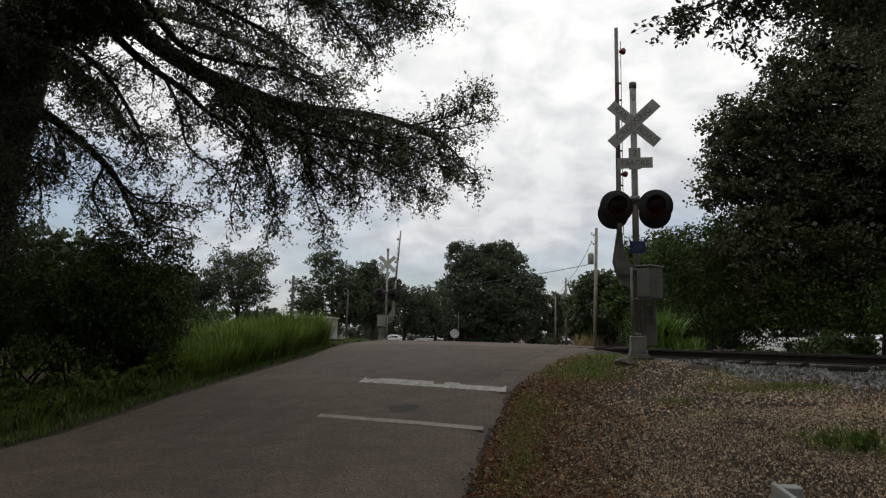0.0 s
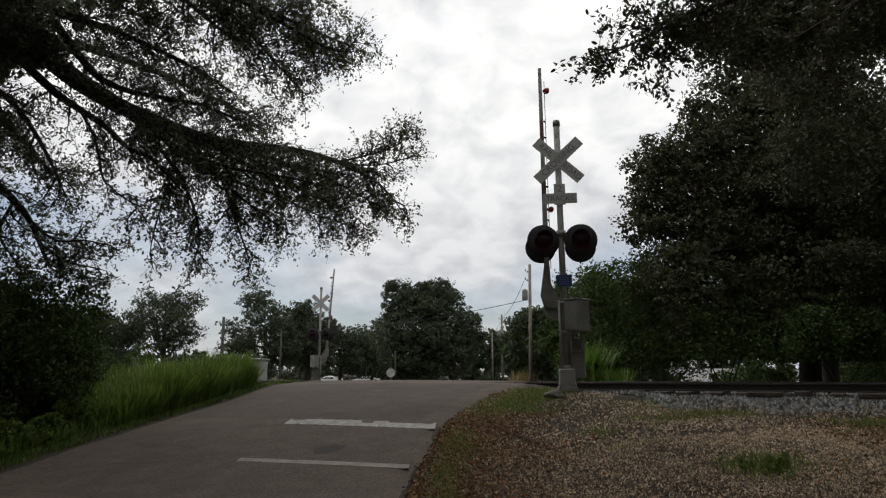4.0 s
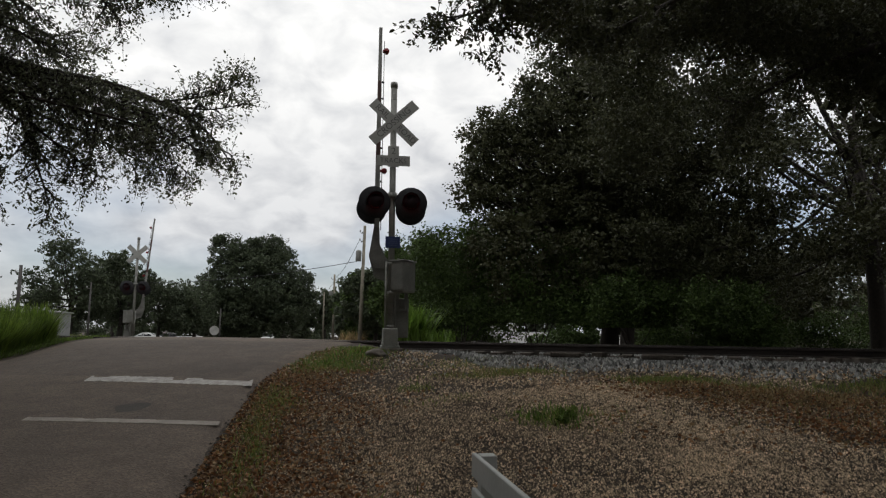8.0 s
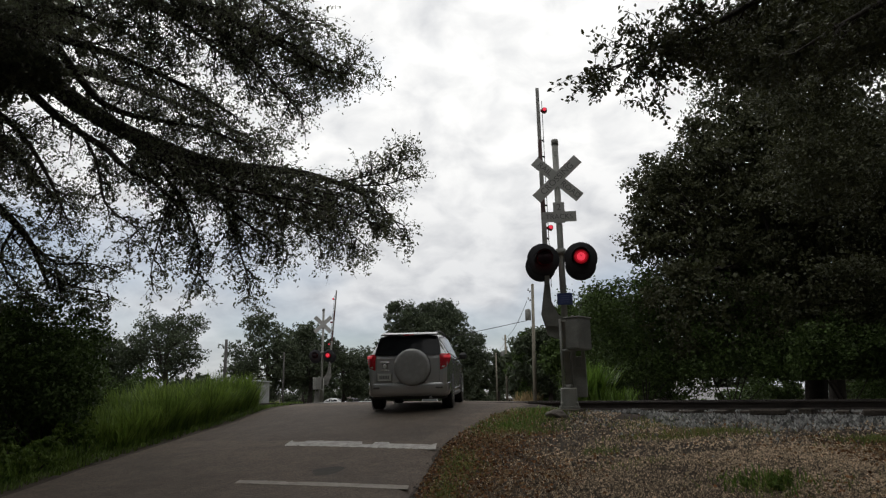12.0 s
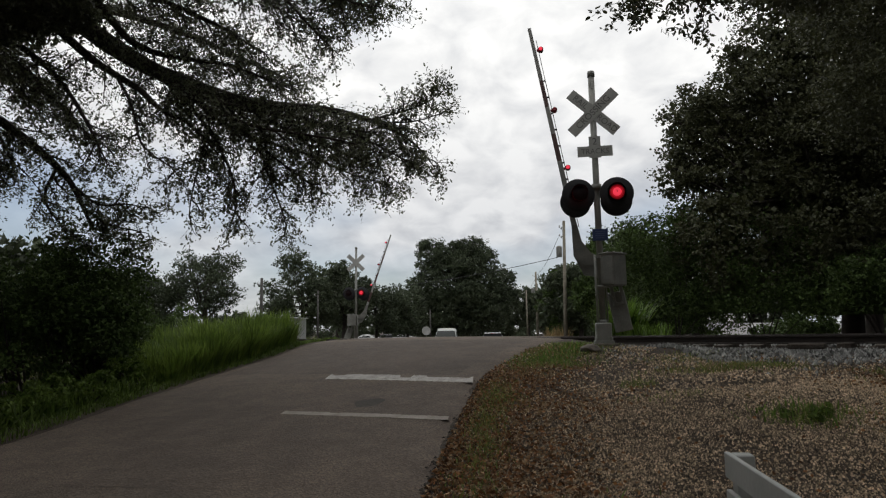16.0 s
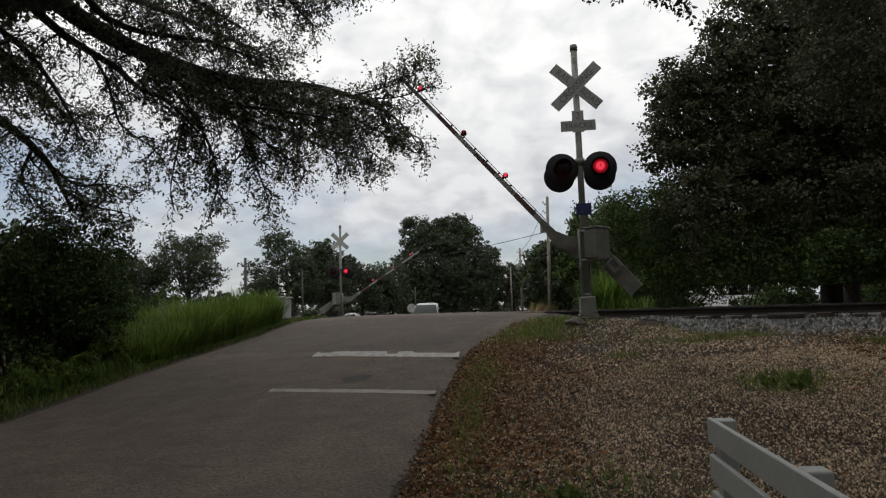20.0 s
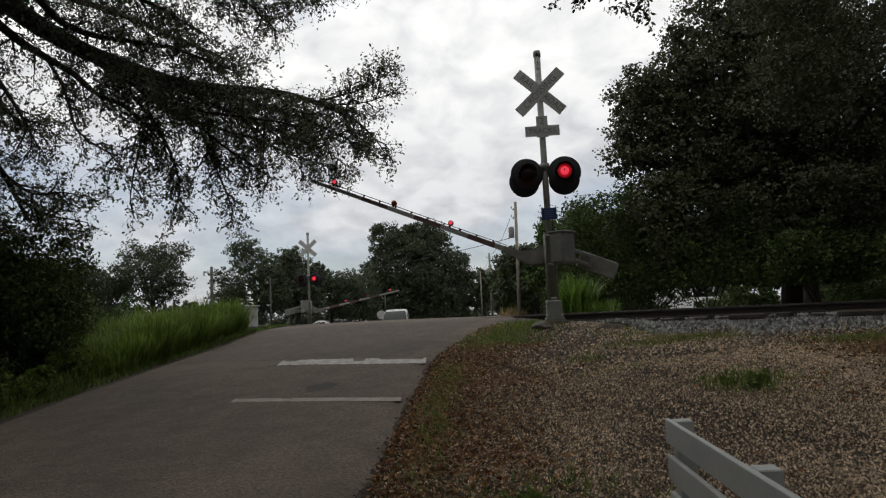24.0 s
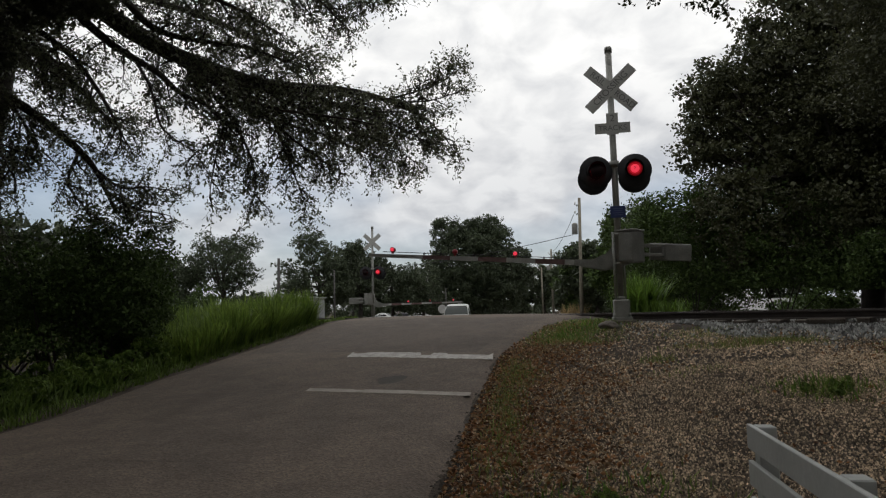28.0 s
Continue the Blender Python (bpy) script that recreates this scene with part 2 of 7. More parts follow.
WEEDLEAF = material("broad_weed_leaf", (0.125, 0.18, 0.035), 0.6, second=(0.07, 0.115, 0.022), scale=2, fine=12, vary=0.5, spec=0.25, through_light=0.38)
CANE = material("bright_cane_leaf", (0.14, 0.23, 0.036), 0.5, second=(0.08, 0.145, 0.022), scale=1.5, fine=6, vary=0.45, spec=0.35, through_light=0.4)
STRAW = material("dry_grass", (0.3, 0.22, 0.1), 0.8, second=(0.18, 0.13, 0.06), scale=3, fine=20, vary=0.4, through_light=0.2)
WHITEPAINT = material("white_fence_paint", (0.42, 0.43, 0.41), 0.55, second=(0.34, 0.35, 0.33), scale=3, fine=25, contrast=0.8, bump=0.1)
DARKPOLE = material("dark_weathered_pole", (0.085, 0.08, 0.075), 0.9, second=(0.05, 0.047, 0.044), scale=3, fine=30, bump=0.4)
POLEWOOD = material("utility_pole_wood", (0.27, 0.245, 0.19), 0.9, second=(0.15, 0.135, 0.105), scale=3, fine=30, bump=0.4)
WIRE = material("cable", (0.02, 0.02, 0.02), 0.6)


# ---- building helpers ----
def part(name, bm, mat, parent=None, label=""):
    """Links a bmesh as one mesh object, under a thing or a part."""
    me = bpy.data.meshes.new(name)
    bm.to_mesh(me)
    bm.free()
    for m in mat if isinstance(mat, (list, tuple)) else (mat,):
        me.materials.append(m)
    ob = new(name, me)
    if parent:
        ob.parent = parent
    return tagged(ob, label)


def box(bm, size, m=Matrix(), bevel=0.0, index=0):
    """A box of that size centred on the pose m."""
    made = bmesh.ops.create_cube(bm, size=1.0, matrix=m @ Matrix.Diagonal((*size, 1)))
    verts = made["verts"]
    faces = {f for v in verts for f in v.link_faces}
    if bevel:
        edges = list({e for v in verts for e in v.link_edges})
        got = bmesh.ops.bevel(bm, geom=edges, offset=bevel, segments=1, affect="EDGES", profile=0.5)
        faces |= set(got["faces"])
    for f in faces:
        if f.is_valid:
            f.material_index = index
    return bm


def tube(bm, r1, r2, length, m=Matrix(), sides=16, index=0):
    """A tapered cylinder from the pose m up its z axis."""
    made = bmesh.ops.create_cone(bm, cap_ends=True, segments=sides, radius1=r1, radius2=r2, depth=length, matrix=m @ pose(0, 0, length / 2))
    for f in {f for v in made["verts"] for f in v.link_faces}:
        f.smooth = len(f.verts) == 4
        f.material_index = index
    return bm


def lathe(bm, rings, m=Matrix(), sides=24, index=0, smooth=True):
    """A turned body from (radius, height) pairs about the z axis of m."""
    loops = []
    for r, z in rings:
        loops.append([bm.verts.new(m @ Vector((r * math.cos(2 * math.pi * k / sides), r * math.sin(2 * math.pi * k / sides), z))) for k in range(sides)])
    for a, b in zip(loops, loops[1:]):
        for k in range(sides):
            f = bm.faces.new((a[k], a[(k + 1) % sides], b[(k + 1) % sides], b[k]))
            f.smooth, f.material_index = smooth, index
    for loop, flip in ((loops[0], True), (loops[-1], False)):
        f = bm.faces.new(loop[::-1] if flip else loop)
        f.material_index = index
    return bm


def plate(bm, outline, thick, m=Matrix(), index=0):
    """A flat plate of that outline in the x-z plane of m, thick along y."""
    front = [bm.verts.new(m @ Vector((x, -thick / 2, z))) for x, z in outline]
    rear = [bm.verts.new(m @ Vector((x, thick / 2, z))) for x, z in outline]
    faces = [bm.faces.new(front), bm.faces.new(rear[::-1])]
    n = len(outline)
    for k in range(n):
        faces.append(bm.faces.new((front[k], rear[k], rear[(k + 1) % n], front[(k + 1) % n])))
    for f in faces:
        f.material_index = index
    return bm


def mesh_from(name, verts, faces, mat, parent=None, smooth=False, indices=None):
    """A mesh object from arrays: verts (n, 3) and faces (m, k)."""
    verts, faces = np.asarray(verts, np.float32), np.asarray(faces, np.int32)
    me = bpy.data.meshes.new(name)
    me.vertices.add(len(verts))
    me.vertices.foreach_set("co", verts.ravel())
    k = faces.shape[1]
    me.loops.add(faces.size)
    me.loops.foreach_set("vertex_index", faces.ravel())
    me.polygons.add(len(faces))
    me.polygons.foreach_set("loop_start", np.arange(0, faces.size, k, dtype=np.int32))
    me.polygons.foreach_set("loop_total", np.full(len(faces), k, np.int32))
    me.polygons.foreach_set("use_smooth", np.full(len(faces), smooth))
    for m in mat if isinstance(mat, (list, tuple)) else (mat,):
        me.materials.append(m)
    if indices is not None:
        me.polygons.foreach_set("material_index", np.asarray(indices, np.int32))
    me.update(calc_edges=True)
    ob = new(name, me)
    if parent:
        ob.parent = parent
    return ob


def lettering(name, text, size, m, mat, parent, depth=0.002):
    """Raised letters on the x-z plane of m, facing -y."""
    cu = bpy.data.curves.new(name, "FONT")
    cu.body, cu.size, cu.extrude, cu.align_x, cu.align_y = text, size, depth, "CENTER", "CENTER"
    tmp = new("tmp", cu)
    me = bpy.data.meshes.new_from_object(tmp.evaluated_get(bpy.context.evaluated_depsgraph_get()))
    bpy.data.objects.remove(tmp)
    me.materials.clear()
    me.materials.append(mat)
    ob = new(name, me)
    ob.parent = parent
    ob.matrix_basis = m @ pose(0, 0, 0, 90)
    return ob


# ---- the lie of the land ----
RAIL = Vector((2.8, 16.5))                       # a point of the near rail
TRACK_TURN = radians(-31)                        # the track's bearing from the x axis
ALONG = Vector((math.cos(TRACK_TURN), math.sin(TRACK_TURN)))
ACROSS = Vector((-ALONG.y, ALONG.x))             # away from the camera's side
RAIL_TOP, GAUGE = 1.25, 1.435
PROFILE_S = np.array([-60, -24, -15.5, -11.0, -8.6, -6.4, -4.4, -2.8, -1.2, 0.0, 2.0, 4.0, 8.0, 14.0, 18.0, 24.0, 60.0])
PROFILE_Z = np.array([-0.2, -0.06, 0.07, 0.27, 0.44, 0.70, 0.92, 1.12, 1.2, 1.225, 1.225, 1.2, 0.9, 0.44, -0.04, -0.5, -0.9])


def side(x, y):
    """The distance from the near rail, across the track."""
    return (np.asarray(x) - RAIL.x) * ACROSS.x + (np.asarray(y) - RAIL.y) * ACROSS.y


def land(x, y):
    """The height of the ground, a smooth embankment along the track."""
    s = side(x, y)
    return sum(np.interp(s + d, PROFILE_S, PROFILE_Z) * w for d, w in ((-1.0, 0.2), (-0.5, 0.2), (0, 0.2), (0.5, 0.2), (1.0, 0.2)))


LEFT_Y, LEFT_X = (-60, -5, 0, 4.8, 8.15, 11.2, 12.9, 15, 16.4, 19, 23, 30, 45, 200), (-6.4, -6.2, -6.1, -5.97, -5.83, -6.04, -5.84, -5.5, -5.25, -5.2, -5.1, -5.0, -4.9, -4.9)
RIGHT_Y, RIGHT_X = (-60, -5, 0, 4.8, 6.16, 8.22, 10.7, 12.1, 13.5, 14.4, 16.8, 19, 23, 30, 45, 200), (-0.7, -0.62, -0.54, -0.39, -0.36, -0.26, -0.06, 0.24, 0.72, 1.05, 1.9, 2.4, 2.4, 1.8, 1.1, 1.1)


def left_edge(y):
    return np.interp(y, LEFT_Y, LEFT_X)


def right_edge(y):
    return np.interp(y, RIGHT_Y, RIGHT_X)


def on_road(x, y, margin=0.0):
    return (x > left_edge(y) - margin) & (x < right_edge(y) + margin)


def grid(name, xs, ys, lift, mat, smooth=True):
    gx, gy = np.meshgrid(xs, ys)
    gz = lift(gx, gy)
    nx, ny = len(xs), len(ys)
    idx = np.arange(nx * ny).reshape(ny, nx)
    faces = np.stack([idx[:-1, :-1], idx[:-1, 1:], idx[1:, 1:], idx[1:, :-1]], -1).reshape(-1, 4)
    return mesh_from(name, np.stack([gx, gy, gz], -1).reshape(-1, 3), faces, mat, smooth=smooth)


def bumps(x, y):
    return 0.035 * np.sin(x * 1.7 + 0.6 * y) * np.sin(y * 1.3 - 0.4 * x) + 0.02 * np.sin(4.1 * x + 1.3) * np.sin(3.7 * y)


def ground_height(x, y):
    off = np.clip(np.maximum(left_edge(y) - x, x - right_edge(y)), 0, 1.2) / 1.2
    near = (np.abs(side(x, y) - 0.7) > 2.2)
    z = land(x, y) + bumps(x, y) * off * near
    z = z - 0.03 * (off <= 0) - off * np.interp(side(x, y), [-2.6, -1.1, 3.0, 5.0], [0, 0.17, 0.17, 0])
    mound = 0.13 * np.exp(-((x - 3.2) ** 2 / 7 + (y - 7.4) ** 2 / 5))
    drop = -0.35 * np.clip((left_edge(y) - 0.6 - x) / 3.5, 0, 1) * np.exp(-((y - 9) / 9) ** 2)
    z = z + mound * off + drop
    s, clear = side(x, y), np.clip((x - right_edge(y) - 0.5) / 1.0, 0, 1) + np.clip((left_edge(y) - 0.8 - x) / 1.0, 0, 1)
    bed = np.where(s < -1.6, np.interp(s, [-3.0, -1.6], [1.15, 1.0]), np.where(s > 2.9, 1.1, 1.0))
    low = np.clip((x - 2.9) / 1.2, 0, 1) * (s < 0.3)
    bed = bed * (1 - low) + np.interp(s, [-4.3, -1.4], [1.03, 0.93]) * low
    return np.where((s > -4.3) & (s < 4.5), np.minimum(z, bed * clear + 9 * (1 - clear)), z)


def spaced(near_lo, near_hi, step, far_lo, far_hi):
    mid = np.arange(near_lo, near_hi + 1e-6, step)
    grow = step * np.cumsum(1.25 ** np.arange(60))
    low = near_lo - grow[near_lo - grow > far_lo][::-1]
    high = near_hi + grow[near_hi + grow < far_hi]
    return np.concatenate([[far_lo], low, mid, high, [far_hi]])


ground = grid("ground", spaced(-14, 16, 0.2, -2500, 2500), spaced(-4, 30, 0.2, -2500, 2500), ground_height, SOIL)
tagged(ground, "brown gravelly soil with leaf litter beside the road", "ground", kind="structure")

road_y = np.concatenate([np.arange(-60, -4, 2.0), np.arange(-4, 30, 0.25), np.arange(30, 200.1, 5.0)])
road_k = np.linspace(0, 1, 25)
ry, rk = np.meshgrid(road_y, road_k, indexing="ij")
wobble = 0.05 * np.sin(ry * 2.3) + 0.03 * np.sin(ry * 5.9 + 1)
rx = left_edge(ry) + (right_edge(ry) - left_edge(ry) + wobble) * rk
rz = land(rx, ry) + 0.012 + 0.03 * np.sin(np.pi * rk)
rz[:, 0] -= 0.06
rz[:, -1] -= 0.06
n = len(road_k)
idx = np.arange(rx.size).reshape(rx.shape)
road = mesh_from("road", np.stack([rx, ry, rz], -1).reshape(-1, 3),
                 np.stack([idx[:-1, :-1], idx[:-1, 1:], idx[1:, 1:], idx[1:, :-1]], -1).reshape(-1, 4), ASPHALT, smooth=True)
tagged(road, "worn grey asphalt road rising to the crossing", "road", kind="structure")


def road_height(x, y):
    k = (x - left_edge(y)) / (right_edge(y) - left_edge(y))
    return land(x, y) + 0.012 + 0.03 * np.sin(np.pi * np.clip(k, 0, 1))


def painted(name, corners, mat, label, category, ragged=0.0, cuts=(), seed=1):
    """A strip of paint between two end points, of given width, lying on the road, with ragged edges and worn gaps."""
    (x0, y0), (x1, y1), width = corners
    rng = np.random.default_rng(seed)
    n = 90
    k = np.linspace(0, 1, n)
    cx, cy = x0 + (x1 - x0) * k, y0 + (y1 - y0) * k
    lo = cy - width / 2 + ragged * rng.normal(0, 0.35, n)
    hi = cy + width / 2 + ragged * rng.normal(0, 0.35, n)
    for a, b, f in cuts:
        hit = (k > a) & (k < b)
        hi = np.where(hit, cy + (hi - cy) * f, hi)
    v = np.concatenate([np.stack([cx, lo, road_height(cx, lo) + 0.005], -1), np.stack([cx, hi, road_height(cx, hi) + 0.005], -1)])
    f = np.stack([np.arange(n - 1), np.arange(1, n), np.arange(n + 1, 2 * n), np.arange(n, 2 * n - 1)], -1)
    return tagged(mesh_from(name, v, f, mat), label, category, kind="structure")


painted("stop_line", ((-2.81, 12.02), (-0.2, 10.77), 0.50), ROADPAINT, "worn white stop line on asphalt", "road marking", 0.05, ((0.02, 0.12, 0.5), (0.52, 0.6, 0.1), (0.7, 0.98, 0.55)), 3)
painted("lane_line", ((-2.68, 9.01), (-0.42, 8.19), 0.2), FADEDPAINT, "faded white line across the lane", "road marking", 0.02, ((0.3, 0.36, 0.6),), 5)
patch_k = np.linspace(0, 2 * np.pi, 25)[:-1]
px_, py_ = -1.6 + (0.2 + 0.03 * np.sin(3 * patch_k)) * np.cos(patch_k), 9.41 + (0.32 + 0.05 * np.sin(2 * patch_k + 1)) * np.sin(patch_k)
mesh_from("tar_patch", np.stack([px_, py_, road_height(px_, py_) + 0.004], -1), [list(range(24))], PATCH)
tagged(bpy.data.objects["tar_patch"], "round dark tar patch on asphalt", "road patch", kind="structure")


def overlay():
    """A younger, darker layer of asphalt from the stop line up to the rails, with a ragged edge."""
    rows = []
    for k in range(33):
        u = k / 32
        x0 = -5.55 + 5.3 * u
        start = 13.42 - 0.39 * (x0 + 5.75) + 0.03 * math.sin(9 * u) + 0.02 * math.sin(41 * u)
        for v in np.linspace(0, 1, 14):
            y = start + (19.0 - 2.6 * u - start) * v
            x = float(left_edge(y)) + 0.5 + (float(right_edge(y)) - float(left_edge(y)) - 1.05) * u
            rows.append((x, y, float(road_height(x, y)) + 0.004 - 0.003 * (v == 0)))
    idx = np.arange(33 * 14).reshape(33, 14)
    faces = np.stack([idx[:-1, :-1], idx[1:, :-1], idx[1:, 1:], idx[:-1, 1:]], -1).reshape(-1, 4)
    tagged(mesh_from("road_overlay", rows, faces, NEWASPHALT, smooth=True), "darker younger asphalt layer before the rails", "road patch", kind="structure")


overlay()
painted("road_seam", ((-5.3, 6.0), (-1.6, 5.4), 0.01), CRACK, "thin dark seam across the asphalt", "road seam", 0.02, (), 9)


# ---- railway track ----
def track_point(a, s, z=0.0):
    return Vector((RAIL.x + ALONG.x * a + ACROSS.x * s, RAIL.y + ALONG.y * a + ACROSS.y * s, z))


TRACK_M = Matrix.Translation(track_point(0, 0)) @ pose(0, 0, 0, 0, 0, math.degrees(TRACK_TURN))


def build_track():
    track = tagged(new("railway_track"), "rusty steel rails on dark timber ties", "railway track")
    track.matrix_basis = TRACK_M
    section = [(-0.07, 0), (-0.07, 0.012), (-0.012, 0.035), (-0.012, 0.12), (-0.037, 0.135), (-0.037, 0.168), (-0.03, 0.172),
               (0.03, 0.172), (0.037, 0.168), (0.037, 0.135), (0.012, 0.12), (0.012, 0.035), (0.07, 0.012), (0.07, 0)]
    for s in (0, GAUGE):
        bm = bmesh.new()
        ends = [[bm.verts.new((a, s + y, RAIL_TOP - 0.172 + z)) for y, z in section] for a in (-70, 70)]
        n = len(section)
        for k in range(n):
            f = bm.faces.new((ends[0][k], ends[1][k], ends[1][(k + 1) % n], ends[0][(k + 1) % n]))
            f.material_index = 1 if k == 6 else 0
        part("rail", bm, (RUST, RAILTOP), track)
    bm = bmesh.new()
    box(bm, (0.23, 2.6, 0.17), bevel=0.012)
    tie_mesh = bpy.data.meshes.new("tie")
    bm.to_mesh(tie_mesh)
    bm.free()
    tie_mesh.materials.append(TIE)
    rng = random.Random(4)
    for k in range(112):
        a = -28 + 0.55 * k
        if -7.6 < a < -0.6:
            continue
        tie = new("tie", tie_mesh)
        tie.parent = track
        tie.matrix_basis = pose(a + rng.uniform(-0.04, 0.04), GAUGE / 2 + rng.uniform(-0.06, 0.06), RAIL_TOP - 0.172 - 0.08, rng.uniform(-1, 1), 0, rng.uniform(-2, 2))


build_track()


# ---- crossing signals ----
def round_hood(bm, r, depth, m, index=0):
    """A visor: the upper two thirds of a thin tube that stands forward (-y of m)."""
    n, steps = 18, 5
    pts = []
    for j in range(steps + 1):
        row = []
        for k in range(n + 1):
            a = radians(-25 + 230 * k / n)
            reach = depth * (0.35 + 0.65 * max(0.0, math.sin(a))) * j / steps
            row.append((r * math.cos(a), -reach, r * math.sin(a)))
        pts.append(row)
    for shell in (0, 0.006):
        grid_v = [[bm.verts.new(m @ Vector((x * (1 + shell / r), y, z * (1 + shell / r)))) for x, y, z in row] for row in pts]
        for a, b in zip(grid_v, grid_v[1:]):
            for k in range(n):
                quad = (a[k], a[k + 1], b[k + 1], b[k])
                f = bm.faces.new(quad if shell else quad[::-1])
                f.smooth, f.material_index = True, index


def build_signal(name, label, facing, arm_length, counter, two_tracks):
    """A crossing signal with crossbuck, lamps, gate mechanism and arm. Its front looks along -y of its own space; the arm reaches to -x.
    Returns the thing, the arm and the turning lenses."""
    root = tagged(new(name), label, "crossing signal", "crossing signals")
    H = 5.5
    bm = bmesh.new()
    box(bm, (0.5, 0.5, 0.16), pose(0, 0, -0.045), 0.02)
    part("foundation", bm, ROCK, root, "dirty grey concrete footing")
    bm = bmesh.new()
    box(bm, (0.37, 0.37, 0.05), pose(0, 0, 0.06), 0.005)
    for k in range(4):
        a = radians(45 + 90 * k)
        tube(bm, 0.022, 0.022, 0.1, pose(0.2 * math.cos(a), 0.2 * math.sin(a), 0.06), 8)
    box(bm, (0.3, 0.3, 0.36), pose(0, 0, 0.25), 0.02)
    for x in (-0.09, 0.09):
        for z in (0.16, 0.34):
            tube(bm, 0.018, 0.018, 0.03, pose(x, -0.145, z, 90), 8)
    part("base_casting", bm, GALV, root)
    bm = bmesh.new()
    tube(bm, 0.064, 0.064, H - 0.35, pose(0, 0, 0.35))
    lathe(bm, [(0.075, 0), (0.075, 0.09), (0.066, 0.12), (0.03, 0.13)], pose(0, 0, H - 0.07), 16)
    tube(bm, 0.085, 0.085, 0.07, pose(0, 0, 0.42))
    part("mast", bm, GALV, root)
    bm = bmesh.new()
    box(bm, (0.07, 0.01, 0.12), pose(0.0, -0.068, H - 0.27), 0.004)
    part("reflector_plate", bm, SIGNWHITE, root, "small pale plate near the mast top")
    # conduit beside the mast
    bm = bmesh.new()
    tube(bm, 0.025, 0.025, 1.35, pose(-0.1, -0.03, 0.42), 10)
    tube(bm, 0.018, 0.018, 1.25, pose(0.09, -0.02, 0.45), 10)
    part("conduit", bm, GALV, root)
    # crossbuck
    buck_z = H - 0.84
    L, W = 1.22, 0.228
    texts = ("RAIL ROAD", "CROSSING")
    for n, turn in enumerate((43, -43)):
        bm = bmesh.new()
        box(bm, (L, 0.006, W), Matrix(), 0.002)
        bm.transform(pose(0, -0.085 - 0.012 * n, buck_z, 0, turn, 0))
        blade = part("blade", bm, SIGNWHITE, root)
        if two_tracks:
            m = pose(0, -0.085 - 0.012 * n - 0.0045, buck_z, 0, turn, 0)
            if n == 0:
                for word, at in (("RAIL", -0.33), ("ROAD", 0.36)):
                    lettering("lettering", word, 0.17, m @ pose(at, 0, 0), LETTER, blade)
            else:
                lettering("lettering", "CROSSING", 0.185, m, LETTER, blade)
    if two_tracks:
        bm = bmesh.new()
        plate(bm, [(-0.345, -0.125), (-0.115, -0.125), (-0.115, -0.15), (0.115, -0.15), (0.115, -0.125), (0.345, -0.125), (0.345, 0.09), (0.115, 0.09), (0.115, 0.29), (-0.115, 0.29), (-0.115, 0.09), (-0.345, 0.09)],
              0.006, pose(0, -0.085, buck_z - 0.79))
        sign = part("track_count_sign", bm, SIGNWHITE, root, "faded white track-count plate")
        lettering("lettering", "2", 0.2, pose(0, -0.0895, buck_z - 0.61), LETTER, sign)
        lettering("lettering", "TRACKS", 0.15, pose(0, -0.0895, buck_z - 0.81), LETTER, sign)
    # lamps on their crossarm
    lamp_z = 2.97
    bm = bmesh.new()
    tube(bm, 0.028, 0.028, 0.94, pose(-0.47, 0.0, lamp_z + 0.16, 0, 90, 0), 10)
    tube(bm, 0.1, 0.1, 0.12, pose(0, 0, lamp_z + 0.1), 16)
    for x in (-0.42, 0.42):
        tube(bm, 0.03, 0.03, 0.2, pose(x, 0, lamp_z - 0.02), 10)
    part("crossarm", bm, GALV, root)
    lenses, arm_lenses = [], []
    for x, aim in ((-0.37, 8), (0.38, -4)):
        m = pose(x, -0.1, lamp_z, 0, 0, aim)
        bm = bmesh.new()
        lathe(bm, [(0.325, 0.0), (0.33, 0.008), (0.325, 0.016), (0.17, 0.02)], m @ pose(0, 0, 0, 90), 32)
        tube(bm, 0.13, 0.1, 0.16, m @ pose(0, 0.17, 0, 90), 16)
        lamp = part("lamp", bm, BLACKDISC, root, "round black lamp background")
        bm = bmesh.new()
        round_hood(bm, 0.175, 0.24, m @ pose(0, -0.02, 0))
        part("visor", bm, BLACKDISC, lamp)
        bm = bmesh.new()
        lathe(bm, [(0.31, 0.0), (0.315, 0.008), (0.31, 0.016), (0.17, 0.02)], m @ pose(math.copysign(0.0, x), 0.3, -0.09, -90), 32)
        part("rear_lamp", bm, BLACKDISC, root, "rear-facing black lamp background")
        bm = bmesh.new()
        lathe(bm, [(0.15, 0), (0.15, 0.004), (0.1, 0.006)], pose(0, 0, 0, 90), 24, index=0)
        part("housing_face", bm, REDGLASS, lamp).matrix_basis = m @ pose(0, -0.025, 0)
        # the turning lens: lit on its front, dark on its back
        bm = bmesh.new()
        lathe(bm, [(0.145, 0.0), (0.145, 0.002), (0.0005, 0.002)], pose(0, 0.006, 0, -90), 24, index=1)
        lathe(bm, [(0.145, 0.0), (0.118, 0.008)], pose(0, 0, 0, 90), 24, index=3)
        lathe(bm, [(0.118, 0.008), (0.085, 0.012)], pose(0, 0, 0, 90), 24, index=2)
        lathe(bm, [(0.085, 0.012), (0.05, 0.015), (0.0005, 0.016)], pose(0, 0, 0, 90), 24, index=0)
        box(bm, (0.012, 0.004, 0.05), pose(0, -0.017, 0.02), index=1)
        lens = part("lens", bm, (REDGLOW, REDGLASS, REDRING, REDRIM), lamp, "red lens")
        home = m @ pose(0, -0.18, 0)
        lens.matrix_basis = home
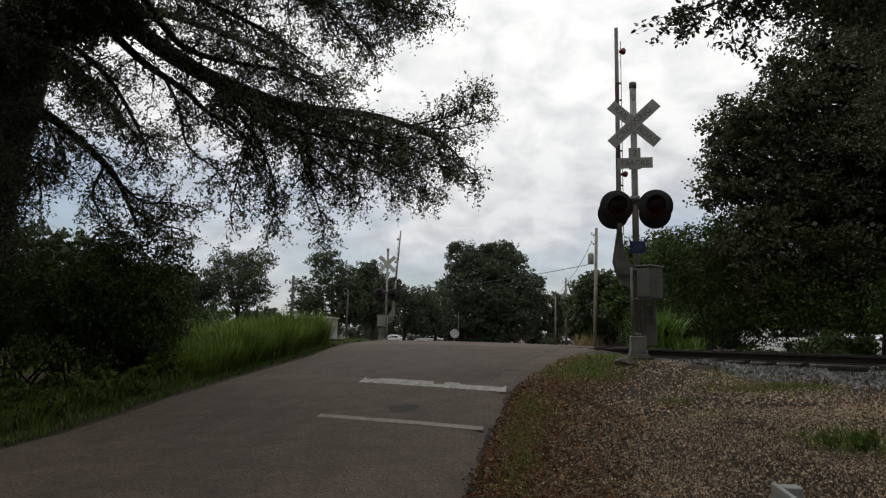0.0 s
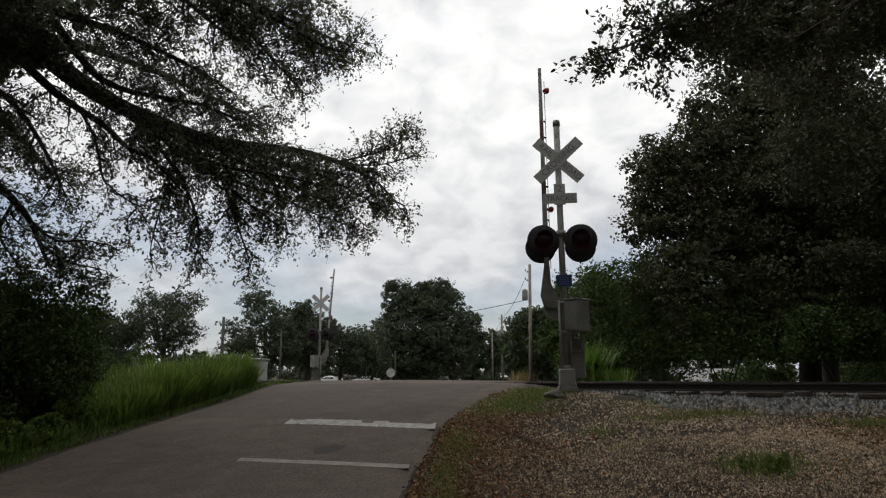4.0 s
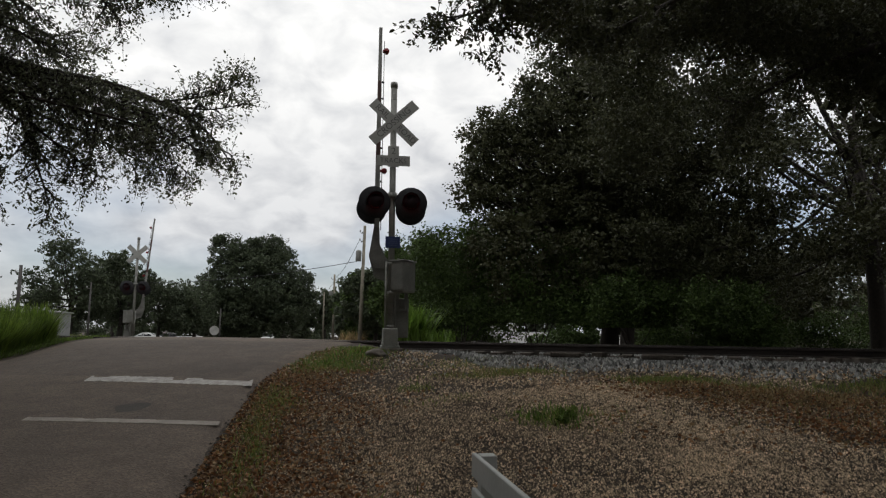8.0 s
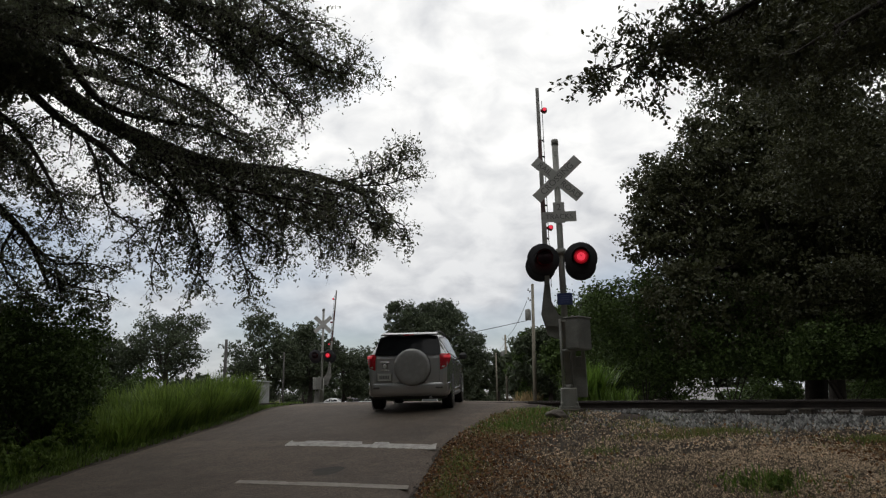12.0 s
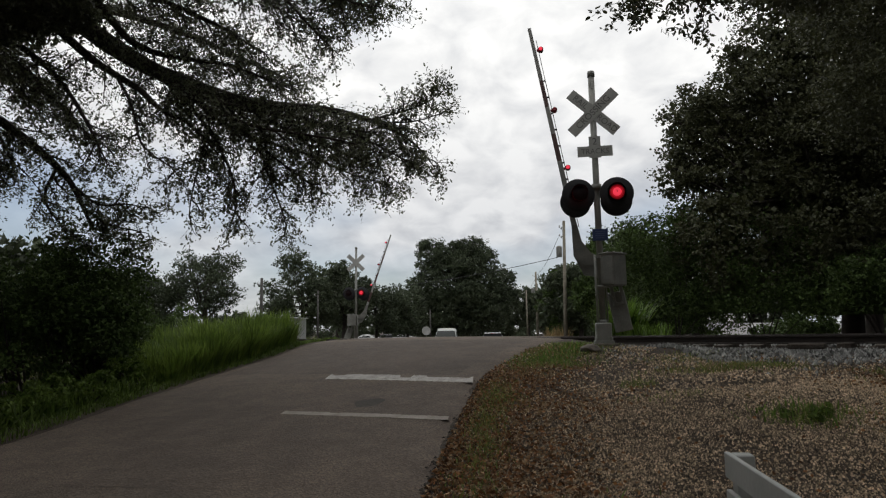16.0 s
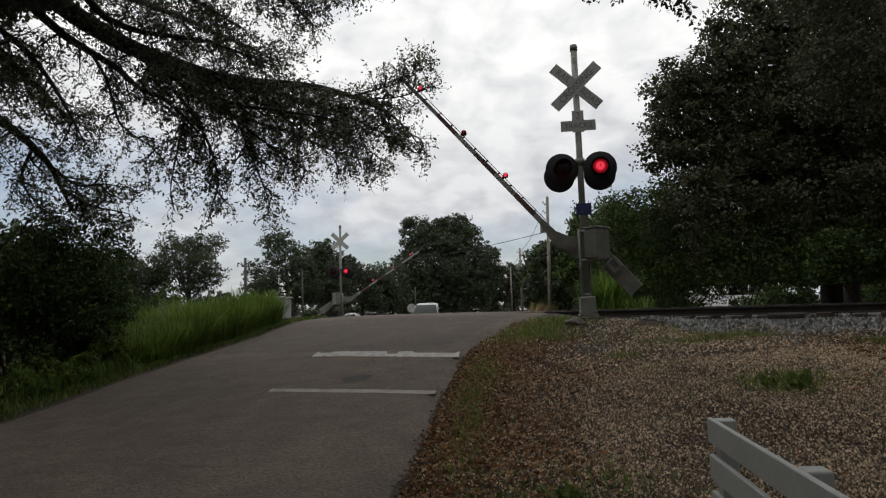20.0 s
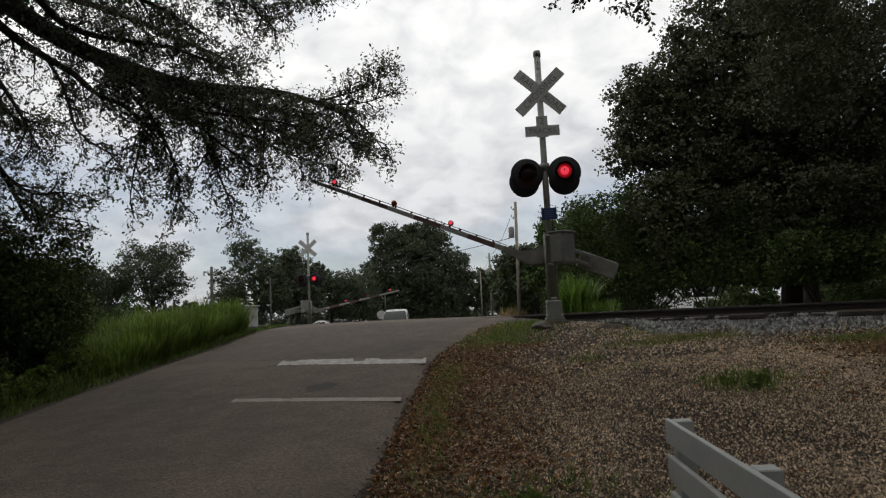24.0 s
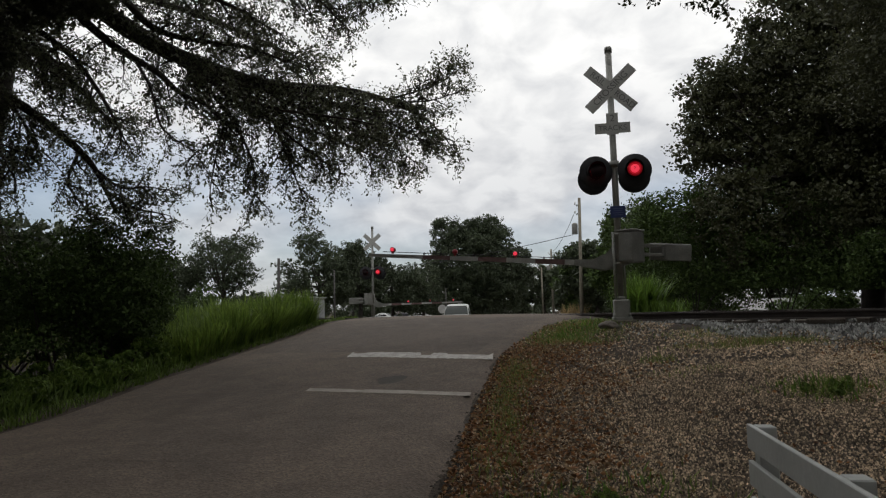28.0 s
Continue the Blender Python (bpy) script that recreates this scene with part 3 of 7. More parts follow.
        lenses.append((lens, home))
    # blue plate
    if two_tracks:
        bm = bmesh.new()
        box(bm, (0.3, 0.008, 0.235), pose(0.02, -0.085, 2.16), 0.003)
        plate_ob = part("notice_plate", bm, BLUESIGN, root, "small dark blue notice plate")
        bm = bmesh.new()
        for k in range(4):
            box(bm, (0.2 - 0.03 * (k % 2), 0.002, 0.014), pose(0.02, -0.0905, 2.225 - 0.042 * k))
        part("printed_lines", bm, material("notice_print", (0.1, 0.13, 0.25), 0.6, vary=-1), plate_ob)
    # gate mechanism
    PIV = 1.42
    turn = pose(0.25, 0.02, 1.46, 0, 0, -38)
    bm = bmesh.new()
    box(bm, (0.32, 0.46, 0.62), turn, 0.025)
    mech = part("mechanism_case", bm, GREYBOX, root, "weathered grey gate mechanism box")
    bm = bmesh.new()
    box(bm, (0.36, 0.5, 0.035), turn @ pose(0, 0, 0.322), 0.012)
    tube(bm, 0.02, 0.02, 0.05, turn @ pose(-0.06, -0.1, 0.33), 8)
    part("case_lid", bm, GREYBOX, mech)
    bm = bmesh.new()
    box(bm, (0.27, 0.014, 0.52), turn @ pose(0, -0.237, -0.01), 0.005)
    part("case_door", bm, GREYBOX, mech)
    bm = bmesh.new()
    box(bm, (0.016, 0.4, 0.5), turn @ pose(-0.168, 0, -0.01), 0.005)
    for y, z in ((-0.16, 0.2), (-0.05, 0.21), (0.06, 0.19), (0.16, 0.12), (-0.16, -0.2), (0.16, -0.2)):
        tube(bm, 0.017, 0.017, 0.03, turn @ pose(-0.17, y, z, 0, -90, 0), 8)
    box(bm, (0.05, 0.16, 0.03), turn @ pose(-0.19, 0, 0.07), 0.008)
    part("gear_cover", bm, GALV, mech)
    bm = bmesh.new()
    lathe(bm, [(0.17, 0), (0.18, 0.02), (0.18, 0.05), (0.1, 0.08), (0.06, 0.14)], turn @ pose(-0.17, 0, -0.07, 0, -90, 0), 20)
    part("hub", bm, GALV, mech)
    for z in (PIV - 0.28, PIV + 0.3):
        bm = bmesh.new()
        box(bm, (0.26, 0.16, 0.05), pose(0.06, 0, z), 0.01)
        tube(bm, 0.09, 0.09, 0.06, pose(0, 0, z - 0.03), 14)
        part("mast_clamp", bm, GALV, mech)
    # the arm with its bracket, turning about y at the pivot
    arm = new("gate_arm")
    arm.parent = root
    pivot, low = (0.113, 0.22, 1.549), -0.413
    arm.matrix_basis = pose(*pivot)
    bm = bmesh.new()
    plate(bm, [(-0.95, -0.47), (-0.35, -0.56), (0.08, -0.44), (0.2, -0.12), (0.17, 0.1), (0.0, 0.15), (-0.14, 0.07), (-0.3, -0.2), (-0.6, -0.34), (-0.95, -0.355)], 0.02, pose(0, 0.035, 0))
    plate(bm, [(-0.95, -0.47), (-0.35, -0.54), (-0.12, -0.44), (-0.08, -0.2), (-0.12, -0.08), (-0.2, -0.06), (-0.34, -0.22), (-0.6, -0.34), (-0.95, -0.355)], 0.02, pose(0, -0.035, 0))
    for x, z in ((-0.88, low), (-0.7, low + 0.03), (-0.7, low - 0.03), (-0.3, -0.3), (-0.25, -0.46), (0.0, 0.0)):
        tube(bm, 0.022, 0.022, 0.12, pose(x, 0.06, z, 90), 8)
    part("arm_bracket", bm, GREYBOX, arm)
    weight = new("counterweight")
    weight.parent = root
    axle = (0.24, 0.0, PIV)
    weight.matrix_basis = pose(*axle)
    tagged(weight, "grey counterweight slab on its lever")
    bm = bmesh.new()
    box(bm, (0.8, 0.06, 0.34), pose(0.78, 0.22, -0.02), 0.015)
    tube(bm, 0.02, 0.02, 0.03, pose(1.06, 0.19, 0.05, 90), 8)
    part("slab", bm, GREYBOX, weight)
    bm = bmesh.new()
    box(bm, (0.62, 0.05, 0.07), pose(0.35, 0.14, 0.09), 0.01)
    box(bm, (0.62, 0.05, 0.07), pose(0.35, 0.14, -0.09), 0.01)
    box(bm, (0.06, 0.05, 0.24), pose(0.63, 0.14, 0.0), 0.01)
    part("lever", bm, GREYBOX, weight)
    edges = np.linspace(0.55, arm_length, 9)
    for k in range(8):
        a, b = edges[k], edges[k + 1]
        wa, wb = 0.12 - 0.05 * a / arm_length, 0.12 - 0.05 * b / arm_length
        bm = bmesh.new()
        plate(bm, [(-a, -wa / 2), (-b + 0.002, -wb / 2), (-b + 0.002, wb / 2), (-a, wa / 2)], 0.045, pose(0, 0, low))
        part("arm_band", bm, ARMRED if k in (1, 3, 5) else ARMWHITE, arm)
    for d in (arm_length * 0.406, arm_length * 0.645, arm_length * 0.901):
        bm = bmesh.new()
        box(bm, (0.05, 0.06, 0.05), pose(-d, 0, low + 0.075), 0.006)
        lathe(bm, [(0.045, -0.06), (0.055, -0.05), (0.055, 0.05), (0.045, 0.06)], pose(-d, 0, low + 0.135, 90), 14)
        lamp = part("arm_lamp", bm, REDPLASTIC, arm, "small red arm lamp")
        bm = bmesh.new()
        lathe(bm, [(0.03, -0.075), (0.04, -0.065), (0.04, 0.072), (0.02, 0.08), (0.0005, 0.081)], pose(0, 0, 0, 90), 14)
        for f in bm.faces:
            f.material_index = 1 if f.calc_center_median().y > -0.055 else 0
        glass = part("lamp_lens", bm, (REDGLOW, REDPLASTIC), arm)
        glass.matrix_basis = pose(-d, 0, low + 0.135)
        arm_lenses.append((glass, pose(-d, 0, low + 0.135)))
    bm = bmesh.new()
    tube(bm, 0.008, 0.008, arm_length - 1.2, pose(-0.9, 0.0, low + 0.085, 0, -90, 0), 6)
    for k in range(9):
        box(bm, (0.03, 0.03, 0.05), pose(-1.2 - 0.36 * k, 0, low + 0.07, 0, 20 * (k % 3), 0))
    part("arm_cable", bm, WIRE, arm)
    root.matrix_basis = facing
    return root, arm, lenses, pivot, (weight, axle), arm_lenses


near_signal, near_arm, near_lenses, near_pivot, near_weight, near_arm_lenses = build_signal(
    "crossing_signal", "weathered aluminium crossing signal with crossbuck and gate arm on gravel", pose(2.29, 13.5, 1.14, 0, -0.2, -4), 5.3, True, True)
far_signal, far_arm, far_lenses, far_pivot, far_weight, far_arm_lenses = build_signal(
    "crossing_signal", "crossing signal with pale crossbuck beyond the railway track", pose(-7.45, 37.0, 0.62, 0, 0.3, 0) @ Matrix.Diagonal((-1, 1, 1, 1)), 5.1, True, False)


# ---- plants: generators ----
def leaf_mesh(name, centres, length, mat, parent, rng, slim=0.45, flat=0.0, corners=6):
    """One small leaf for each centre: oval close by, with fewer corners far off."""
    n = len(centres)
    d = rng.normal(size=(n, 3))
    d[:, 2] *= 1 - flat
    d /= np.linalg.norm(d, axis=1, keepdims=True)
    s = np.cross(d, rng.normal(size=(n, 3)))
    s /= np.linalg.norm(s, axis=1, keepdims=True) + 1e-9
    up = np.cross(s, d)
    ln = (length * rng.uniform(0.65, 1.3, n))[:, None]
    base = centres - d * ln * 0.5
    mid = centres + up * ln * 0.08
    tip, side_a, side_b = centres + d * ln * 0.5, s * ln * slim * 0.5, d * ln * 0.2
    if corners == 6:
        ring = [base, mid + side_a - side_b, mid + side_a * 0.85 + side_b, tip, mid - side_a * 0.85 + side_b, mid - side_a - side_b]
    elif corners == 4:
        ring = [base, mid + side_a * 1.25, tip, mid - side_a * 1.25]
    else:
        ring = [base, mid + side_a * 1.3 + side_b * 1.5, tip - side_a * 1.2]
    v = np.stack(ring, 1).reshape(-1, 3)
    f = np.arange(corners * n).reshape(n, corners)
    return mesh_from(name, v, f, mat, parent)


def tubes_mesh(name, lines, mat, parent, sides=6):
    """Tapered tubes along polylines: (points, first radius, last radius)."""
    vs, fs, base = [], [], 0
    ring = np.arange(sides) * 2 * np.pi / sides
    for pts, r0, r1 in lines:
        pts = np.asarray(pts, float)
        k = len(pts)
        tan = np.gradient(pts, axis=0)
        tan /= np.linalg.norm(tan, axis=1, keepdims=True) + 1e-9
        ref = np.where(np.abs(tan[:, 2:3]) > 0.9, [[1.0, 0, 0]], [[0, 0, 1.0]])
        a = np.cross(tan, ref)
        a /= np.linalg.norm(a, axis=1, keepdims=True) + 1e-9
        b = np.cross(tan, a)
        r = np.linspace(r0, r1, k)[:, None, None]
        v = pts[:, None] + r * (a[:, None] * np.cos(ring)[None, :, None] + b[:, None] * np.sin(ring)[None, :, None])
        vs.append(v.reshape(-1, 3))
        idx = base + np.arange(k * sides).reshape(k, sides)
        nxt = np.roll(idx, -1, axis=1)
        fs.append(np.stack([idx[:-1], nxt[:-1], nxt[1:], idx[1:]], -1).reshape(-1, 4))
        base += k * sides
    return mesh_from(name, np.concatenate(vs), np.concatenate(fs), mat, parent, smooth=True)


def smooth_line(points, per=5):
    """A Catmull-Rom curve through control points."""
    p = np.asarray(points, float)
    p = np.concatenate([[2 * p[0] - p[1]], p, [2 * p[-1] - p[-2]]])
    out = []
    for k in range(1, len(p) - 2):
        for u in np.arange(per) / per:
            a, b, c, d = p[k - 1:k + 3]
            out.append(0.5 * (2 * b + (c - a) * u + (2 * a - 5 * b + 4 * c - d) * u ** 2 + (3 * b - a - 3 * c + d) * u ** 3))
    out.append(p[-2])
    return np.array(out)


def sprout(rng, start, direction, length, droop, steps=6, wander=0.25):
    """A wandering twig that sags with its length."""
    pts, d = [np.array(start, float)], direction / (np.linalg.norm(direction) + 1e-9)
    for _ in range(steps):
        d = d + rng.normal(size=3) * wander / math.sqrt(steps) + np.array([0, 0, -droop / steps])
        d /= np.linalg.norm(d)
        pts.append(pts[-1] + d * length / steps)
    return np.array(pts)


def limb_foliage(rng, limb, r0, r1, first, spacing, reach, droop, leaves_per_m, spread, up_bias=0.0):
    """Side branches, twigs and leaf places along one limb."""
    lines, leaves, heads = [(limb, r0, r1)], [], []
    seg = np.linalg.norm(np.diff(limb, axis=0), axis=1)
    total = seg.sum()
    at = np.concatenate([[0], np.cumsum(seg)])
    s = first * total
    while s < total:
        k = min(np.searchsorted(at, s) - 1, len(seg) - 1)
        k = max(k, 0)
        p = limb[k] + (limb[k + 1] - limb[k]) * (s - at[k]) / seg[k]
        tan = (limb[k + 1] - limb[k]) / seg[k]
        out = rng.normal(size=3)
        out -= tan * (out @ tan)
        out /= np.linalg.norm(out)
        out[2] = out[2] * 0.7 + up_bias
        ln = reach * rng.uniform(0.45, 1.15) * (1.05 - 0.45 * s / total)
        br = sprout(rng, p, out + tan * rng.uniform(0.2, 1.1), ln, droop * rng.uniform(0.4, 1.5), 7, 0.45)
        lines.append((br, 0.012 + 0.02 * ln / reach, 0.006))
        for j in range(1, len(br)):
            for _ in range(2):
                if rng.random() < 0.18:
                    continue
                d = rng.normal(size=3) + (br[j] - br[j - 1]) / np.linalg.norm(br[j] - br[j - 1]) * 0.9
                tl = rng.uniform(0.3, 0.85) * min(1.0, 0.5 + reach / 3)
                tw = sprout(rng, br[j], d, tl, droop * 0.8, 4, 0.5)
                lines.append((tw, 0.006, 0.003))
                n = max(2, int(leaves_per_m * tl * rng.uniform(0.5, 1.4)))
                u = rng.uniform(0.3, 1.05, n) * 4
                i = np.minimum(u.astype(int), 3)
                q = tw[i] + (tw[i + 1] - tw[i]) * (u - i)[:, None]
                leaves.append(q + rng.normal(size=(n, 3)) * spread)
                heads.append(np.repeat((tw[i + 1] - tw[i])[:1], n, 0))
        s += spacing * rng.uniform(0.6, 1.4)
    return lines, leaves


def clump_points(rng, lobes, clumps, per, size, flat=0.7, shell=0.8):
    """Leaf places in small clumps that sit on and in rounded lobes (centre, radii)."""
    weight = np.array([np.prod(r) ** (2 / 3) for _, r in lobes])
    which = rng.choice(len(lobes), clumps, p=weight / weight.sum())
    d = rng.normal(size=(clumps, 3))
    d /= np.linalg.norm(d, axis=1, keepdims=True)
    c = np.array([l[0] for l in lobes])[which] + d * np.array([l[1] for l in lobes])[which] * (shell + (1 - shell) * rng.random(clumps)[:, None]) * rng.uniform(0.9, 1.08, (clumps, 1))
    s = size * rng.uniform(0.6, 1.5, clumps)
    q = rng.normal(size=(clumps * per, 3))
    q *= (rng.random(len(q)) ** 0.45 / np.linalg.norm(q, axis=1))[:, None]
    return np.repeat(c, per, 0) + q * np.repeat(s, per)[:, None] * [1, 1, flat]


def near_oak(name, label, trunk, limbs, leaf_mat, seed, leaf=0.082, leaves_per_m=46, shade_canopy=(), boughs=()):
    rng = np.random.default_rng(seed)
    root = tagged(new(name), label, "tree", "live oaks")
    thin, leaves = [], []
    tubes_mesh("trunk", [(smooth_line(trunk), 0.62, 0.4)], BARK, root, 14)
    for control, r0, r1, first, spacing, reach, droop in limbs:
        a, b = limb_foliage(rng, smooth_line(control), r0, r1, first, spacing, reach, droop, leaves_per_m, 0.05)
        tubes_mesh("limb", a[:1], BARK, root, 10)
        thin += a[1:]
        leaves += b
    tagged(tubes_mesh("branchwork", thin, BARK, root, 3), kind="stuff")
    tagged(leaf_mesh("crown", np.concatenate(leaves), leaf, leaf_mat, root, rng), kind="stuff")
    if boughs:
        lobes = [(np.array(c, float), np.array(r, float)) for c, r in boughs]
        pts = clump_points(rng, lobes, 170 * len(lobes), 34, 0.3, 0.7, 0.35)
        tagged(leaf_mesh("outer_crown", pts, leaf * 1.15, leaf_mat, root, rng, 0.5, corners=4), kind="stuff")
        tagged(leaf_mesh("inner_crown", crown_points(rng, lobes, 1500 * len(lobes), 0.1), 0.13, leaf_mat, root, rng, 0.6, corners=4), kind="stuff")
    # leaf masses added above the view only to shade what lies below
    if shade_canopy:
        pts = clump_points(rng, [(np.array(c, float), np.array(r, float)) for c, r in shade_canopy], 1200, 24, 0.45)
        tagged(leaf_mesh("shade_crown", pts, 0.38, leaf_mat, root, rng, 0.6, corners=4), kind="stuff")
    return root


def crown_points(rng, lobes, count, shell=0.55, gap=0.0, gap_scale=1.0):
    """Leaf places in and on rounded lobes (centre, radii), with holes cut by a noise."""
    sizes = np.array([np.prod(r) ** (2 / 3) for _, r in lobes])
    which = rng.choice(len(lobes), count, p=sizes / sizes.sum())
    d = rng.normal(size=(count, 3))
    d /= np.linalg.norm(d, axis=1, keepdims=True)
    rad = shell + (1 - shell) * rng.random(count) ** 0.7
    rad *= 1 + 0.10 * rng.normal(size=count)
    c = np.array([l[0] for l in lobes])[which]
    r = np.array([l[1] for l in lobes])[which]
    p = c + d * rad[:, None] * r
    if gap:
        w = gap_scale
        f = np.sin(p[:, 0] * 2.1 * w + 1.3 * np.sin(p[:, 1] * 1.7 * w)) + np.sin(p[:, 1] * 2.3 * w + 1.1 * np.sin(p[:, 2] * 1.9 * w)) + np.sin(p[:, 2] * 2.6 * w + 1.2 * np.sin(p[:, 0] * 1.6 * w))
        p = p[f > -3 + 3 * gap * 1.5]
    return p


def far_tree(name, label, base, height, radius, seed, count, leaf, mat=None, lobes_n=16, clear=0.25, group="trees", trunk_r=None, lean=(0, 0), clump=0.09, per=28, core=True, shell=0.75, skirt=0, floor=0.2, shape=None):
    """A whole tree: trunk, limbs to each lobe, and an uneven crown of leaf clumps."""
    rng = np.random.default_rng(seed)
    root = tagged(new(name), label, "tree", group)
    base = np.array(base, float)
    top = base + np.array([lean[0], lean[1], height])
    mid = base + (top - base) * (clear + (1 - clear) * 0.5)
    semi = height * (1 - clear) * 0.5
    lobes = [(mid, np.array([radius * 0.66, radius * 0.66, semi * 0.74]))]
    for k in range(lobes_n):
        d = rng.normal(size=3)
        d /= np.linalg.norm(d)
        r = radius * rng.uniform(0.22, 0.40)
        lobes.append((mid + d * np.array([radius * 0.72, radius * 0.72, semi * 0.78]) * rng.uniform(0.75, 1.05), np.array([r, r, r * 0.8])))
    if shape:
        lobes = [(np.array(c, float), np.array(r, float)) for c, r in shape]
        for c, r in list(lobes):
            for k in range(4):
                d = rng.normal(size=3)
                d[1] = -abs(d[1])
                d /= np.linalg.norm(d)
                lobes.append((c + d * r * 0.88, r * rng.uniform(0.2, 0.34)))
    for k in range(skirt):
        a = 2 * math.pi * (k + rng.uniform(-0.3, 0.3)) / skirt
        r = radius * rng.uniform(0.28, 0.38)
        lobes.append((base + np.array([math.cos(a) * radius * 0.72, math.sin(a) * radius * 0.72, floor + r * 0.75 + rng.uniform(0, 0.12) * height]), np.array([r, r, r * 0.8])))
    pts = clump_points(rng, lobes, count // per, per, radius * clump, 0.7, shell)
    pts = pts[pts[:, 2] > base[2] + floor]
    tr = trunk_r or height * 0.028
    tubes_mesh("trunk", [(smooth_line([base - [0, 0, 0.2], base + (mid - base) * 0.5 + [tr * 0.6, 0, 0], mid]), tr, tr * 0.5)], BARK, root, 8)
    lines = []
    for c, r in lobes[1:]:
        s = base + (mid - base) * rng.uniform(0.45, 0.95)
        lines.append((smooth_line([s, (s + c) / 2 + [0, 0, -0.06 * radius], c]), tr * 0.3, tr * 0.08))
    tagged(tubes_mesh("branchwork", lines, BARK, root, 5), kind="stuff")
    corners = 3 if leaf > 0.19 else 4
    if core:
        n = count // 6
        inner = [(c, r * 0.86) for c, r in lobes]
        pts2 = crown_points(rng, inner, n, 0.2)
        pts2 = pts2[pts2[:, 2] > base[2] + floor + 0.1]
        tagged(leaf_mesh("inner_crown", pts2, leaf * 1.7, mat or FARLEAF, root, rng, 0.8, corners=corners), kind="stuff")
    tagged(leaf_mesh("crown", pts, leaf, mat or FARLEAF, root, rng, 0.6, corners=corners), kind="stuff")
    return root


def shrub(name, label, base, size, seed, count, leaf, mat, group="shrubs", stems=7, clear=0.0):
    """A many-stemmed bush of leaf clumps."""
    rng = np.random.default_rng(seed)
    root = tagged(new(name), label, "shrub", group)
    base, size = np.array(base, float), np.array(size, float)
    lobes, lines = [], []
    for k in range(14):
        d = rng.uniform(-1, 1, 3)
        d[2] = rng.uniform(0.15, 0.95)
        c = base + d * size * [0.7, 0.7, 0.85]
        lobes.append((c, size * rng.uniform(0.25, 0.42) * [1, 1, 0.8]))
        if k < stems:
            lines.append((smooth_line([base + rng.normal(size=3) * [0.15, 0.15, 0] * min(1, size[0]) - [0, 0, 0.1], (base + c) / 2 + rng.normal(size=3) * min(0.1, 0.2 * size[2]), c]), min(0.03, 0.03 * size[2]), min(0.008, 0.008 * size[2])))
    pts = clump_points(rng, lobes, count // 40, 40, size[0] * 0.2, 0.7, 0.45)
    pts = pts[pts[:, 2] > base[2] + clear]
    tagged(tubes_mesh("branchwork", lines, BARK, root, 5), kind="stuff")
    tagged(leaf_mesh("crown", pts, leaf, mat, root, rng, 0.45, corners=4 if leaf < 0.3 else 3), kind="stuff")
    return root


def blades(name, roots, height, width, mat, rng, lean=0.35, parent=None, bend=0.5):
    """Grass: each blade a bent strip that narrows to a tip."""
    n = len(roots)
    a = rng.uniform(0, 2 * np.pi, n)
    out = np.stack([np.cos(a), np.sin(a), np.zeros(n)], -1)
    face = np.stack([-np.sin(a), np.cos(a), np.zeros(n)], -1)
    h = (height * rng.uniform(0.55, 1.15, n))[:, None] if np.isscalar(height) else (height * rng.uniform(0.6, 1.15, n))[:, None]
    w = (width * rng.uniform(0.6, 1.3, n))[:, None]
    tilt = (lean * rng.random(n))[:, None]
    vs = []
    for u, k in ((0.0, 1.0), (0.4, 0.85), (0.75, 0.5), (1.0, 0.06)):
        c = roots + np.array([0, 0, 1]) * h * (u - bend * 0.35 * tilt * u ** 2) + out * h * (tilt * u + bend * tilt * u ** 2)
        vs += [c - face * w * k / 2, c + face * w * k / 2]
    v = np.stack(vs, 1).reshape(-1, 3)
    i = np.arange(n)[:, None] * 8
    f = np.concatenate([i + np.array([0, 1, 3, 2]), i + np.array([2, 3, 5, 4]), i + np.array([4, 5, 7, 6])])
    return mesh_from(name, v, f, mat, parent)


def stones(name, x, y, z, size, mat, rng, squash=0.6):
    """Small angular stones bedded in the ground: jittered pyramids, joined."""
    n = len(x)
    unit = np.array([[1, 0, -0.35], [0, 1, -0.35], [-1, 0, -0.35], [0, -1, -0.35], [0, 0, 0.9]], float)
    v = unit[None] * rng.uniform(0.6, 1.25, (n, 5, 1)) + rng.normal(size=(n, 5, 3)) * 0.16
    a = rng.uniform(0, 2 * np.pi, n)
    c, s = np.cos(a)[:, None], np.sin(a)[:, None]
    vx, vy = v[..., 0] * c - v[..., 1] * s, v[..., 0] * s + v[..., 1] * c
    sz = (size * rng.uniform(0.55, 1.5, n) / 2)[:, None]
    v = np.stack([vx * sz + x[:, None], vy * sz + y[:, None], v[..., 2] * sz * squash + z[:, None]], -1).reshape(-1, 3)
    i = np.arange(n)[:, None] * 5
    f = np.concatenate([i + np.array(q) for q in ((0, 1, 4), (1, 2, 4), (2, 3, 4), (3, 0, 4))])
    return mesh_from(name, v, f, mat)


